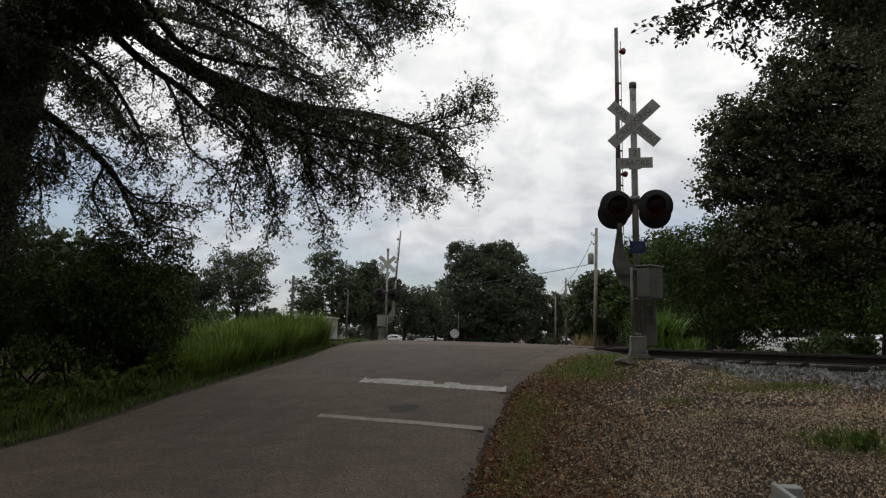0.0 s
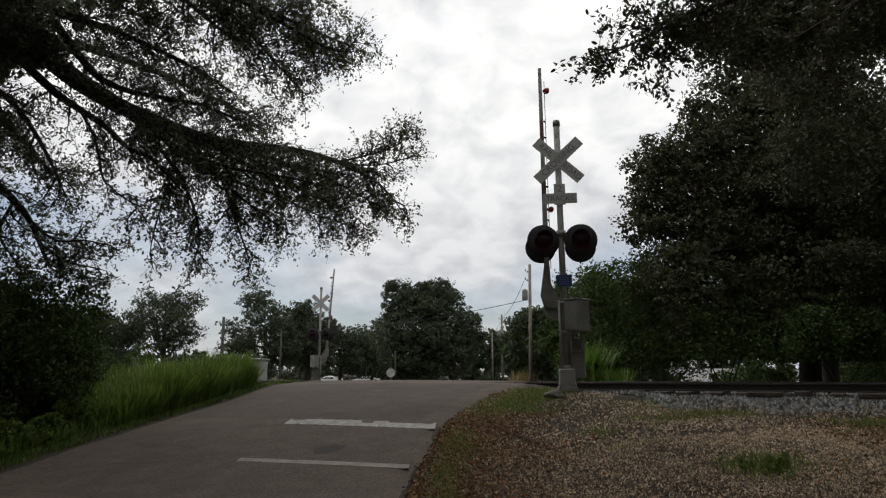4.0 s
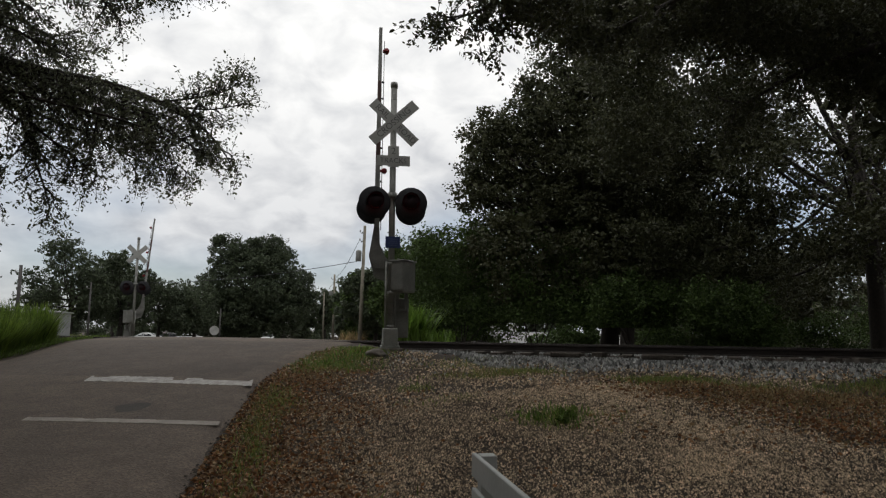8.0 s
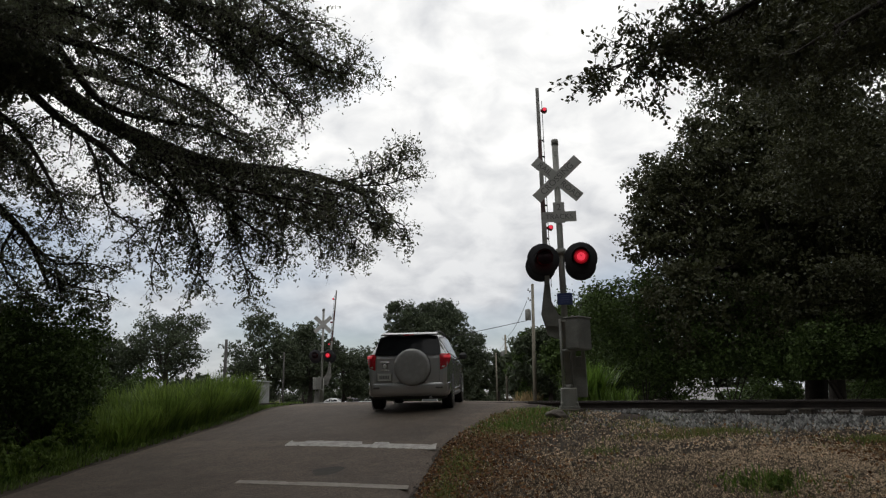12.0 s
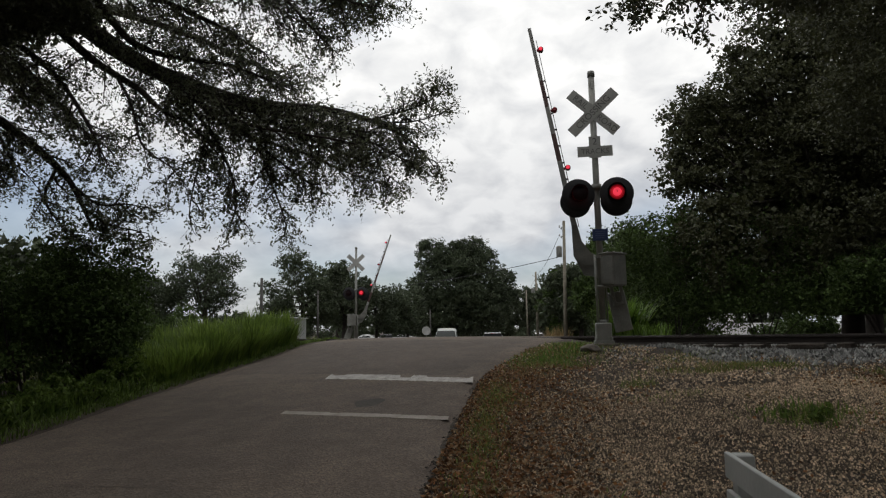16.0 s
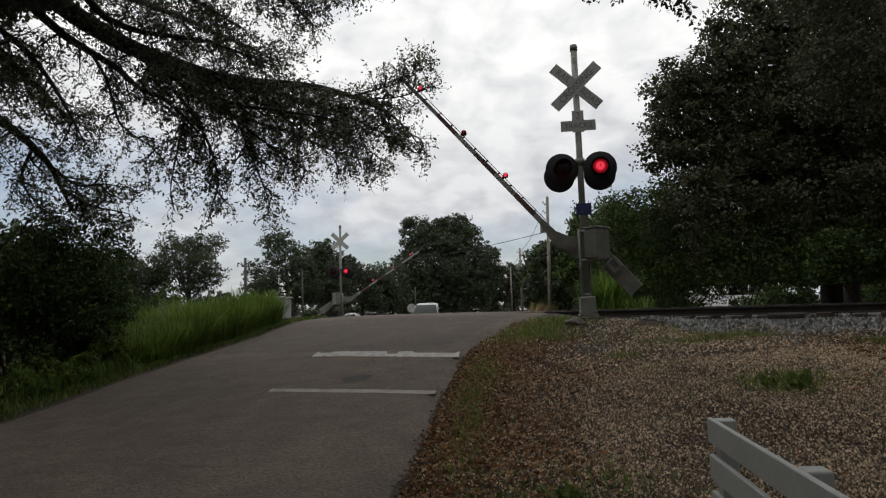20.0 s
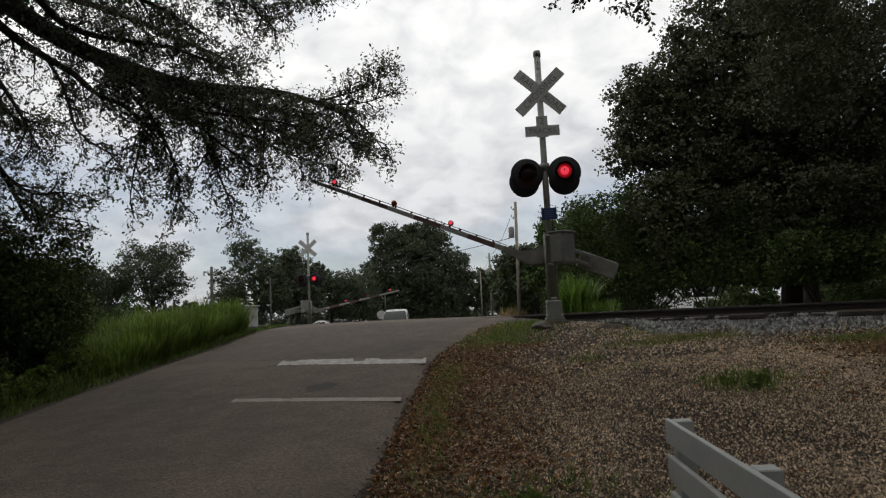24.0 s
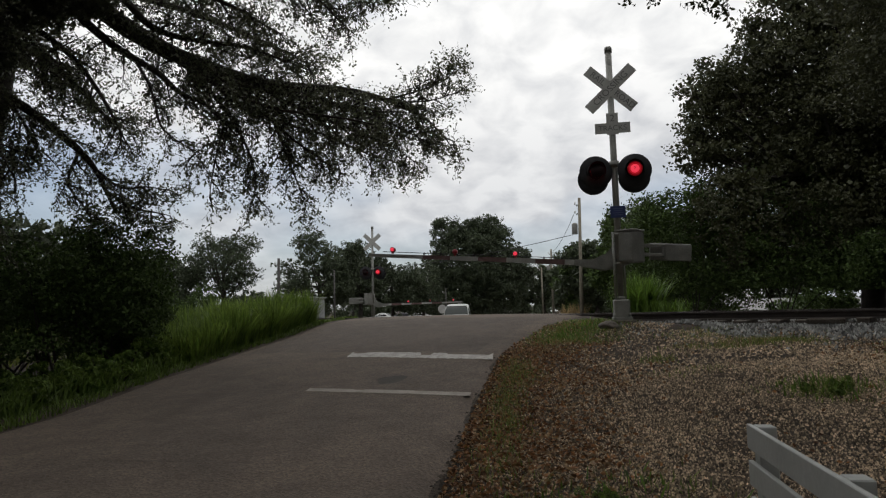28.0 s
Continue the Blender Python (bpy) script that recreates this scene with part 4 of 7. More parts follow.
# ---- trees ----
def oak_over_road():
    """The live oak whose limbs hang over the road from beyond the left verge."""
    trunk = [(-11.3, 12.3, -0.3), (-11.2, 12.4, 1.8), (-11.0, 12.6, 4.2), (-10.8, 12.9, 6.4), (-10.6, 13.0, 8.4)]
    main = [(-10.82, 13.0, 9.0), (-9.97, 13.3, 8.95), (-9.01, 13.5, 8.53), (-8.21, 13.6, 7.93), (-7.54, 13.7, 7.49), (-6.81, 13.7, 7.1), (-6.0, 13.8, 6.78), (-5.28, 13.8, 6.53), (-4.46, 13.9, 6.39), (-3.76, 14.0, 6.35), (-3.03, 14.0, 6.22), (-2.33, 14.1, 6.02), (-1.73, 14.1, 5.8)]
    twin = [(-8.45, 13.2, 8.99), (-7.91, 13.3, 8.27), (-7.49, 13.4, 7.8), (-6.94, 13.5, 7.54), (-6.22, 13.5, 7.37), (-5.38, 13.5, 7.2), (-4.56, 13.5, 6.87), (-3.97, 13.5, 6.59)]
    second = [(-9.4, 13.3, 8.4), (-8.32, 13.2, 7.42), (-7.73, 13.2, 7.0), (-7.14, 13.2, 6.61), (-6.67, 13.2, 6.17), (-6.15, 13.2, 5.9), (-5.75, 13.2, 5.53), (-5.35, 13.2, 5.1)]
    strand = [(-7.61, 13.1, 6.9), (-7.24, 13.0, 6.31), (-7.09, 13.0, 5.84), (-6.97, 13.0, 5.42), (-6.69, 13.0, 5.14), (-6.29, 13.0, 4.85), (-5.95, 13.0, 4.45)]
    under = [(-6.75, 13.7, 7.01), (-6.3, 13.6, 6.46), (-5.86, 13.6, 5.89), (-5.47, 13.5, 5.3), (-5.24, 13.5, 4.75), (-5.13, 13.5, 4.16), (-5.26, 13.5, 3.7)]
    under_two = [(-6.0, 13.8, 6.76), (-5.36, 13.7, 6.07), (-4.74, 13.6, 5.5), (-4.27, 13.6, 5.08), (-3.75, 13.6, 4.69), (-3.29, 13.6, 4.35)]
    under_three = [(-5.32, 13.9, 6.53), (-4.6, 14.1, 6.09), (-3.84, 14.2, 5.74), (-3.07, 14.3, 5.4), (-2.34, 14.3, 5.06), (-1.86, 14.3, 4.7)]
    under_four = [(-4.46, 13.9, 6.38), (-3.48, 13.8, 5.9), (-2.62, 13.7, 5.59), (-1.98, 13.7, 5.25), (-1.4, 13.7, 4.9)]
    mat = [(-6.61, 13.8, 7.02), (-6.11, 14.3, 6.43), (-5.44, 14.5, 6.01), (-4.72, 14.6, 5.74), (-3.86, 14.7, 5.46), (-2.98, 14.7, 5.02), (-2.36, 14.7, 4.8)]
    mat_two = [(-7.0, 13.6, 7.17), (-6.09, 13.2, 6.43), (-5.19, 13.0, 5.9), (-4.4, 13.0, 5.62), (-3.61, 13.0, 5.46), (-2.82, 13.0, 5.3), (-2.17, 13.1, 5.12)]
    mat_three = [(-7.4, 13.7, 7.4), (-6.5, 13.4, 6.75), (-5.7, 13.3, 6.4), (-4.9, 13.3, 6.15), (-4.1, 13.4, 6.0), (-3.2, 13.5, 5.8), (-2.3, 13.6, 5.6)]
    tip = [(-2.43, 14.0, 6.02), (-1.82, 14.0, 6.15), (-1.3, 14.0, 6.3), (-0.98, 14.0, 6.5), (-0.84, 14.0, 6.75)]
    tip_two = [(-2.21, 14.1, 5.98), (-1.5, 14.1, 5.98), (-0.98, 14.1, 6.1), (-0.65, 14.1, 6.25)]
    tip_low = [(-2.21, 14.1, 5.94), (-1.55, 14.1, 5.57), (-1.15, 14.2, 5.14), (-0.95, 14.2, 4.8)]
    hang = [(-4.74, 13.6, 5.46), (-4.42, 13.6, 4.61), (-4.18, 13.6, 4.0), (-4.1, 13.6, 3.7)]
    hang_two = [(-5.76, 13.5, 5.79), (-5.9, 13.4, 5.06), (-6.05, 13.4, 4.36), (-6.1, 13.4, 3.9)]
    left = [(-9.64, 12.9, 7.59), (-8.94, 12.9, 7.02), (-8.47, 12.9, 6.46), (-8.12, 12.9, 5.92), (-7.83, 12.9, 5.39), (-7.6, 12.9, 4.94)]
    left_two = [(-10.2, 13.3, 7.4), (-9.09, 13.3, 6.52), (-8.68, 13.4, 6.05), (-8.26, 13.4, 5.67), (-7.73, 13.4, 5.34)]
    left_three = [(-10.8, 12.9, 7.4), (-9.9, 12.4, 7.2), (-9.1, 12.2, 6.9), (-8.5, 12.1, 6.4)]
    left_four = [(-10.8, 12.9, 6.4), (-10.0, 12.4, 6.0), (-9.4, 12.2, 5.4), (-9.0, 12.1, 4.8)]
    left_five = [(-10.9, 12.7, 5.4), (-10.2, 12.0, 5.4), (-9.6, 11.7, 4.9), (-9.1, 11.6, 4.2)]
    left_six = [(-10.9, 12.6, 4.6), (-10.4, 11.8, 4.4), (-9.9, 11.4, 3.7), (-9.4, 11.3, 3.0)]
    low = [(-10.8, 12.9, 6.4), (-10.2, 13.2, 6.07), (-9.44, 13.3, 5.47), (-9.03, 13.4, 5.09), (-8.67, 13.4, 4.68), (-8.47, 13.5, 4.22), (-8.23, 13.5, 3.73)]
    low_two = [(-8.67, 13.4, 4.68), (-8.08, 13.4, 4.24), (-7.49, 13.4, 4.23), (-6.96, 13.4, 4.12)]
    low_three = [(-9.03, 13.4, 5.09), (-9.19, 13.3, 4.39), (-8.83, 13.3, 3.85), (-8.48, 13.3, 3.54)]
    low_four = [(-8.49, 13.5, 4.22), (-7.9, 13.5, 3.83), (-7.31, 13.5, 3.68), (-7.0, 13.5, 3.6)]
    high = [(-9.5, 12.5, 9.8), (-7.0, 12.6, 10.2), (-4.6, 12.9, 9.4), (-3.0, 13.1, 8.7), (-2.0, 13.2, 8.3)]
    high_two = [(-8.5, 12.0, 10.4), (-6.0, 12.0, 10.6), (-4.0, 12.3, 9.6), (-2.7, 12.6, 8.9)]
    high_three = [(-7.0, 12.6, 10.2), (-5.6, 12.8, 9.3), (-4.6, 13.0, 8.5), (-3.7, 13.1, 7.9)]
    high_four = [(-9.2, 12.6, 9.6), (-8.2, 12.7, 9.6), (-7.0, 12.8, 9.2), (-5.8, 12.9, 8.5)]
    high_back = [(-9.5, 14.5, 9.4), (-7.5, 15.5, 9.0), (-5.6, 16.0, 8.2), (-4.6, 16.2, 7.7)]
    upper = [(-8.6, 13.0, 9.2), (-6.9, 13.0, 8.6), (-5.4, 13.2, 7.9), (-4.6, 13.4, 7.4)]
    corner = [(-10.7, 13.0, 7.6), (-10.4, 12.6, 8.4), (-9.8, 12.2, 8.9), (-8.9, 12.0, 8.9), (-7.8, 12.0, 8.5)]
    corner_two = [(-10.8, 12.9, 7.0), (-10.5, 12.0, 7.6), (-10.0, 11.6, 7.7), (-9.3, 11.4, 7.2)]
    top_one = [(-7.5, 12.6, 10.0), (-5.6, 12.4, 9.6), (-4.1, 12.4, 8.9), (-3.2, 12.5, 8.4), (-2.4, 12.7, 8.0), (-1.9, 12.75, 7.95)]
    top_two = [(-4.9, 12.4, 9.2), (-3.9, 12.6, 8.2), (-3.2, 12.7, 7.4), (-2.8, 12.8, 7.0)]
    limbs = [(main, 0.27, 0.03, 0.3, 0.2, 0.9, 0.8), (twin, 0.1, 0.01, 0.15, 0.13, 0.75, 0.3), (second, 0.1, 0.012, 0.2, 0.22, 0.8, 0.8), (strand, 0.035, 0.008, 0.2, 0.24, 0.6, 0.8),
             (under, 0.055, 0.008, 0.1, 0.17, 0.8, 0.9), (under_two, 0.05, 0.008, 0.1, 0.15, 0.8, 0.9), (under_three, 0.05, 0.008, 0.1, 0.14, 0.8, 0.8), (under_four, 0.05, 0.008, 0.1, 0.14, 0.8, 0.8),
             (mat, 0.06, 0.01, 0.2, 0.22, 0.8, 0.8), (mat_two, 0.06, 0.01, 0.1, 0.18, 0.8, 0.8), (mat_three, 0.08, 0.01, 0.1, 0.14, 0.7, 0.6),
             (tip, 0.025, 0.006, 0.2, 0.16, 0.45, 0.1), (tip_two, 0.02, 0.006, 0.2, 0.16, 0.45, 0.2), (tip_low, 0.03, 0.008, 0.2, 0.16, 0.65, 0.9),
             (hang, 0.03, 0.008, 0.1, 0.17, 0.6, 0.9), (hang_two, 0.03, 0.008, 0.1, 0.24, 0.6, 0.9), (left, 0.07, 0.01, 0.1, 0.18, 0.9, 0.7), (left_two, 0.07, 0.01, 0.1, 0.18, 0.9, 0.6), (left_three, 0.08, 0.01, 0.1, 0.1, 1.2, 0.6), (left_four, 0.07, 0.01, 0.1, 0.1, 1.1, 0.7), (left_five, 0.07, 0.01, 0.1, 0.1, 1.1, 0.6), (left_six, 0.06, 0.01, 0.1, 0.1, 1.1, 0.8),
             (low, 0.12, 0.03, 0.2, 0.26, 0.9, 0.7), (low_two, 0.035, 0.008, 0.1, 0.18, 0.7, 0.5), (low_three, 0.04, 0.008, 0.1, 0.18, 0.8, 0.7), (low_four, 0.03, 0.008, 0.1, 0.18, 0.7, 0.6),
             (top_one, 0.08, 0.01, 0.1, 0.16, 0.95, 0.6), (top_two, 0.04, 0.008, 0.1, 0.2, 0.85, 0.6), (corner, 0.12, 0.015, 0.2, 0.15, 1.5, 0.5), (corner_two, 0.1, 0.015, 0.2, 0.15, 1.4, 0.6),
             (upper, 0.09, 0.012, 0.1, 0.13, 1.1, 0.4), (high, 0.12, 0.012, 0.05, 0.11, 1.4, 0.5), (high_two, 0.1, 0.012, 0.05, 0.11, 1.4, 0.5), (high_three, 0.07, 0.01, 0.05, 0.12, 1.2, 0.6), (high_four, 0.07, 0.01, 0.05, 0.12, 1.2, 0.6), (high_back, 0.1, 0.012, 0.05, 0.22, 1.3, 0.5)]
    return near_oak("live_oak", "dark live oak with long limbs hanging over the road", trunk, limbs, VEILEDLEAF, 11, leaf=0.072, leaves_per_m=26,
                    # lobes added overhead, out of view, to keep skylight off road and verge
                    shade_canopy=[((-11, 8, 12.5), (5, 5, 3)), ((-6, 3, 11.5), (5, 4, 2.2)), ((-12, 0, 11), (5, 5, 3)), ((-4, -3, 11.5), (5, 5, 2.4)), ((-14, 14, 12), (4.5, 5, 4)), ((-2.5, 3.5, 12), (4, 3, 1.6))],
                    boughs=[((-10.5, 12.4, 7.8), (0.9, 0.9, 0.6)), ((-9.5, 12.4, 7.95), (0.9, 0.9, 0.5)), ((-8.6, 12.5, 8.15), (0.8, 0.8, 0.4)), ((-10.5, 12.4, 7.0), (0.6, 0.7, 0.5)),
                            ((-10.75, 12.4, 6.0), (0.35, 0.6, 0.8)), ((-10.65, 12.4, 4.8), (0.3, 0.6, 0.8)), ((-9.8, 12.4, 8.9), (1.5, 1.2, 0.7))])


def oak_by_fence():
    """The live oak beside the fence whose branch tips hang into view overhead."""
    trunk = [(13.6, 5.6, 0.0), (13.5, 5.6, 2.4), (13.2, 5.8, 4.6), (12.8, 6.0, 6.6)]
    one = [(12.8, 6.0, 6.4), (10.6, 7.2, 8.0), (8.0, 8.4, 8.3), (6.0, 9.0, 7.8), (4.4, 9.3, 7.0), (3.2, 9.4, 6.5), (2.5, 9.4, 6.15)]
    two = [(12.8, 6.0, 6.4), (11.5, 8.2, 8.2), (9.5, 10.0, 8.6), (7.6, 10.8, 8.0), (6.2, 11.2, 7.3)]
    three = [(8.0, 8.4, 8.3), (6.3, 8.2, 8.3), (4.8, 8.4, 7.9), (3.6, 8.7, 7.3)]
    four = [(12.6, 6.4, 6.0), (11.8, 9.2, 7.0), (11.0, 11.5, 7.2), (10.0, 13.0, 6.6)]
    limbs = [(one, 0.11, 0.008, 0.3, 0.17, 0.95, 0.6), (two, 0.16, 0.015, 0.3, 0.2, 1.3, 0.6), (three, 0.06, 0.01, 0.1, 0.2, 0.9, 0.5), (four, 0.14, 0.015, 0.3, 0.26, 1.5, 0.6)]
    # takes the darker of the two oak leaves, standing in for the boughs' shade
    return near_oak("live_oak", "dark live oak whose branch tips hang overhead", trunk, limbs, OAKLEAF, 23,
                    # lobes added above the view to darken the gravel and the trees beyond
                    shade_canopy=[((12, 4, 11.5), (5, 5, 3)), ((6, 0, 11.5), (5, 4, 2.4)), ((13, -4, 11), (5, 5, 3)), ((4, -6, 11.5), (5, 5, 2.4)), ((15, 9, 12), (4, 4, 3)), ((2.5, 2.5, 11.5), (3.5, 2.5, 1.6)), ((9, 4, 9.5), (3, 3, 1.8)), ((17, 12, 9), (4, 4, 4))],
                    boughs=[((5.2, 12.4, 8.1), (0.9, 0.9, 0.5)), ((6.2, 12.9, 7.9), (0.9, 0.9, 0.5)), ((6.6, 12.4, 8.0), (0.9, 0.9, 0.5)), ((6.7, 12.6, 8.6), (1.3, 1.3, 0.8)), ((7.9, 12.2, 8.4), (1.5, 1.5, 0.9)), ((9.6, 11.8, 8.2), (1.7, 1.5, 1.0)), ((11.3, 11.4, 7.9), (1.7, 1.5, 1.2)), ((13.0, 11.2, 7.5), (1.8, 1.6, 1.5)), ((9.0, 13.5, 9.2), (2.4, 2.0, 1.0)), ((12.5, 13.5, 9.0), (2.6, 2.0, 1.6)),
                            ((10.8, 19.6, 10.8), (2.0, 1.8, 2.0)), ((11.4, 19.8, 8.0), (1.9, 1.7, 1.9)), ((13.6, 19.2, 12.4), (2.6, 2.0, 1.9)), ((14.6, 19.4, 9.4), (1.6, 1.6, 1.5)), ((17.4, 18.6, 11.6), (2.4, 2.0, 2.4)), ((15.0, 17.0, 13.4), (3.2, 2.6, 1.8))])


oak_over_road()
oak_by_fence()
far_tree("oak_tree", "tall dark oak beyond the railway track", (14.6, 28.6, 0.1), 17.0, 7.0, 31, 165000, 0.122, OAKLEAF, 30, 0.05, "oaks by the track", clump=0.055, per=42, shell=0.8, floor=1.75,
         shape=[((14.9, 28.8, 8.6), (4.6, 4.0, 5.6)), ((8.4, 28.0, 10.1), (1.2, 1.2, 1.2)), ((8.6, 28.0, 8.8), (1.3, 1.3, 1.0)), ((8.2, 28.0, 7.4), (1.4, 1.3, 0.8)), ((10.4, 28.0, 10.8), (1.0, 1.3, 1.5)), ((11.5, 28.0, 12.6), (1.4, 1.3, 1.4)), ((9.5, 28.0, 9.4), (1.4, 1.5, 1.7)),
                ((12.7, 28.0, 14.8), (1.9, 1.8, 2.0)), ((12.0, 28.0, 10.7), (2.3, 2.0, 2.3)), ((12.6, 28.0, 7.9), (3.1, 2.7, 2.5)), ((10.4, 28.0, 7.0), (2.2, 2.0, 1.5)), ((15.2, 28.0, 11.3), (3.0, 2.9, 3.3)), ((15.4, 28.0, 16.7), (3.2, 2.8, 2.9)), ((15.4, 28.0, 7.3), (2.9, 2.5, 2.4)),
                ((18.5, 27.6, 12.0), (3.0, 3.0, 3.2)), ((19.0, 27.4, 7.0), (2.8, 2.8, 2.8)), ((9.6, 26.8, 4.6), (2.4, 2.2, 1.9)), ((14.0, 25.8, 4.6), (3.0, 2.4, 2.2)), ((17.6, 25.6, 4.4), (3.0, 2.4, 2.2))])
far_tree("oak_tree", "broad dark oak with a leaning trunk beyond the track", (26.5, 25.5, 0.1), 20.0, 7.8, 32, 54000, 0.17, OAKLEAF, 30, 0.14, "oaks by the track", trunk_r=0.42, lean=(-1.5, 0), clump=0.08, per=44, skirt=9, floor=1.9, core=False, shell=0.6)
far_tree("oak_tree", "dark oak beyond the railway track", (38.5, 29.0, 0.0), 20.0, 8.6, 33, 28000, 0.27, OAKLEAF, 24, 0.1, "oaks by the track", clump=0.08, per=36, skirt=12, floor=1.9, core=False, shell=0.6)
far_tree("oak_tree", "dark oak beyond the railway track", (20.5, 38.0, 0.0), 17.0, 7.6, 34, 15000, 0.28, OAKLEAF, 22, 0.05, "oaks by the track", clump=0.08, skirt=12, floor=2.3, core=False, shell=0.6)
far_tree("oak_tree", "dark oak beyond the railway track", (31.5, 41.0, 0.0), 10.5, 6.5, 35, 12000, 0.33, OAKLEAF, 16, 0.05, "oaks by the track", clump=0.08, skirt=10, floor=2.3, core=False, shell=0.6)
for k, (x, y, w, h) in enumerate(((7.7, 28.6, 2.7, 6.4), (10.4, 27.0, 3.0, 6.6), (6.9, 33.0, 2.4, 6.4), (11.0, 33.5, 3.2, 6.0), (13.6, 24.4, 2.4, 3.8), (16.8, 22.8, 2.4, 3.6), (31.0, 17.0, 3.2, 4.6), (27.0, 18.6, 2.6, 3.6), (29.0, 46.0, 4.2, 5.0), (34.5, 44.0, 4.2, 5.0), (40.0, 41.0, 4.4, 5.0), (46.0, 37.0, 4.6, 5.4), (21.4, 47.5, 1.8, 4.0), (52.0, 30.0, 5.0, 5.6))):
    shrub("shrub", "dark green roadside shrub beyond the track", (x, y, float(land(x, y)) - 0.2), (w, w * 0.8, h), 50 + k, 20000 if k < 6 else 11000, 0.14 if k < 6 else 0.19, BUSHLEAF, "shrubs beyond the track", clear=(1.5, 1.6, 1.0, 1.4, 1.4)[k] if k < 5 else 0.0)
for k, (x, y, w, h) in enumerate(((17.5, 43.0, 2.2, 2.4), (19.5, 50.0, 2.4, 2.6), (23.0, 56.0, 2.6, 2.8), (12.5, 38.0, 1.6, 1.9))):
    shrub("shrub", "thin leafy scrub before the far houses", (x, y, float(land(x, y)) - 0.2), (w, w * 0.6, h), 450 + k, 1500, 0.2, BUSHLEAF, "thin scrub", 5)

far_tree("oak_tree", "large round dark oak far along the road", (-5.0, 101.0, -0.5), 18.0, 9.4, 41, 60000, 0.27, None, 28, 0.03, "far trees", clump=0.06, shell=0.8,
         shape=[((-4.5, 101, 7.6), (7.6, 6.5, 6.6)), ((-8.4, 101, 12.0), (3.2, 3.2, 3.2)), ((-2.2, 101, 11.2), (3.8, 3.4, 2.9)), ((1.4, 101, 6.6), (2.9, 3.0, 4.0)), ((-10.4, 101, 6.2), (3.0, 3.0, 4.0)), ((-5.0, 99, 3.6), (8.0, 4.0, 3.6)), ((-5.0, 101, 12.6), (4.0, 3.0, 2.2))])
far_tree("broadleaf_tree", "olive-green roadside tree beyond the crossing", (9.3, 50.0, -0.6), 9.6, 3.9, 48, 15000, 0.2, BUSHLEAF, 18, 0.05, "far trees", shell=0.6, clump=0.1)
far_tree("broadleaf_tree", "olive-green roadside tree beyond the crossing", (7.7, 47.0, -0.4), 8.8, 2.3, 52, 9000, 0.18, BUSHLEAF, 14, 0.05, "far trees", shell=0.6, clump=0.12)
far_tree("broadleaf_tree", "olive-green roadside tree beyond the crossing", (7.4, 72.0, -0.8), 8.6, 3.0, 49, 9000, 0.25, BUSHLEAF, 16, 0.05, "far trees", shell=0.6, clump=0.1)
far_tree("broadleaf_tree", "dark broadleaf tree beyond the crossing", (-21.2, 74.0, -0.2), 11.4, 5.2, 42, 18600, 0.25, None, 20, 0.06, "far trees", core=False, shell=0.45, clump=0.11)
far_tree("broadleaf_tree", "dark broadleaf tree beyond the crossing", (-17.4, 78.0, -0.2), 11.4, 4.4, 43, 14880, 0.25, None, 14, 0.05, "far trees", core=False, shell=0.45, clump=0.11)
far_tree("broadleaf_tree", "dark broadleaf tree beyond the crossing", (-14.6, 84.0, -0.3), 9.0, 4.6, 44, 13020, 0.25, None, 14, 0.03, "far trees", core=False, shell=0.45, clump=0.11)
far_tree("broadleaf_tree", "dark broadleaf tree beyond the crossing", (-11.4, 90.0, -0.4), 9.4, 4.6, 45, 13020, 0.25, None, 14, 0.03, "far trees", core=False, shell=0.45, clump=0.11)
far_tree("small_tree", "slender open-crowned tree behind the grass", (-18.8, 43.0, 0.1), 7.2, 3.0, 46, 15000, 0.13, None, 18, 0.3, "far trees", clump=0.12, core=False, shell=0.5)
far_tree("small_tree", "slender open-crowned tree behind the grass", (-23.2, 44.0, 0.1), 6.0, 2.8, 47, 12000, 0.14, None, 14, 0.15, "far trees", clump=0.14)
for k, (x, y, h, r) in enumerate(((8.5, 66, 7.8, 3.2), (10.5, 56, 7.5, 3.4), (12.8, 60, 9.5, 4.0), (9.2, 80, 8.6, 3.6), (10.8, 98, 9.0, 4.5), (16, 70, 12, 5.5), (6.4, 122, 9.5, 5.5), (24, 92, 9, 7), (36, 96, 10, 8), (50, 98, 11, 9), (66, 92, 11, 9), (60, 60, 13, 8), (-1, 150, 11, 8), (-14, 140, 10, 8), (-28, 120, 11, 8), (-37, 95, 3.8, 5), (18, 140, 13, 9))):
    far_tree("broadleaf_tree", "dark roadside tree beyond the crossing", (x, y, -0.6), h * 1.12, r * 1.12, 60 + k, 8000 if y < 100 else 5000, 0.29 if y < 80 else 0.52, None, 14, 0.05, "far trees")
for k in range(15):
    shrub("shrub", "dark hedge-like shrub at the far end of the road", (-62 + 6.6 * k, 168 - 30 * abs(math.sin(k * 1.7)), -1.2), (5.0, 3.0, 4.6 + 1.2 * math.sin(k * 2.3)), 400 + k, 3600, 0.55, FARLEAF, "far shrubs", 5)
for k, (x, y, w, h) in enumerate(((-19.5, 40.5, 2.0, 2.6), (-22.5, 39.0, 2.4, 3.0), (-17.6, 44.5, 1.8, 2.2), (-26.0, 37.0, 2.8, 3.4))):
    shrub("shrub", "low green shrub behind the verge", (x, y, float(land(x, y)) - 0.2), (w, w, h), 430 + k, 6000, 0.16, BUSHLEAF, "shrubs behind the verge")
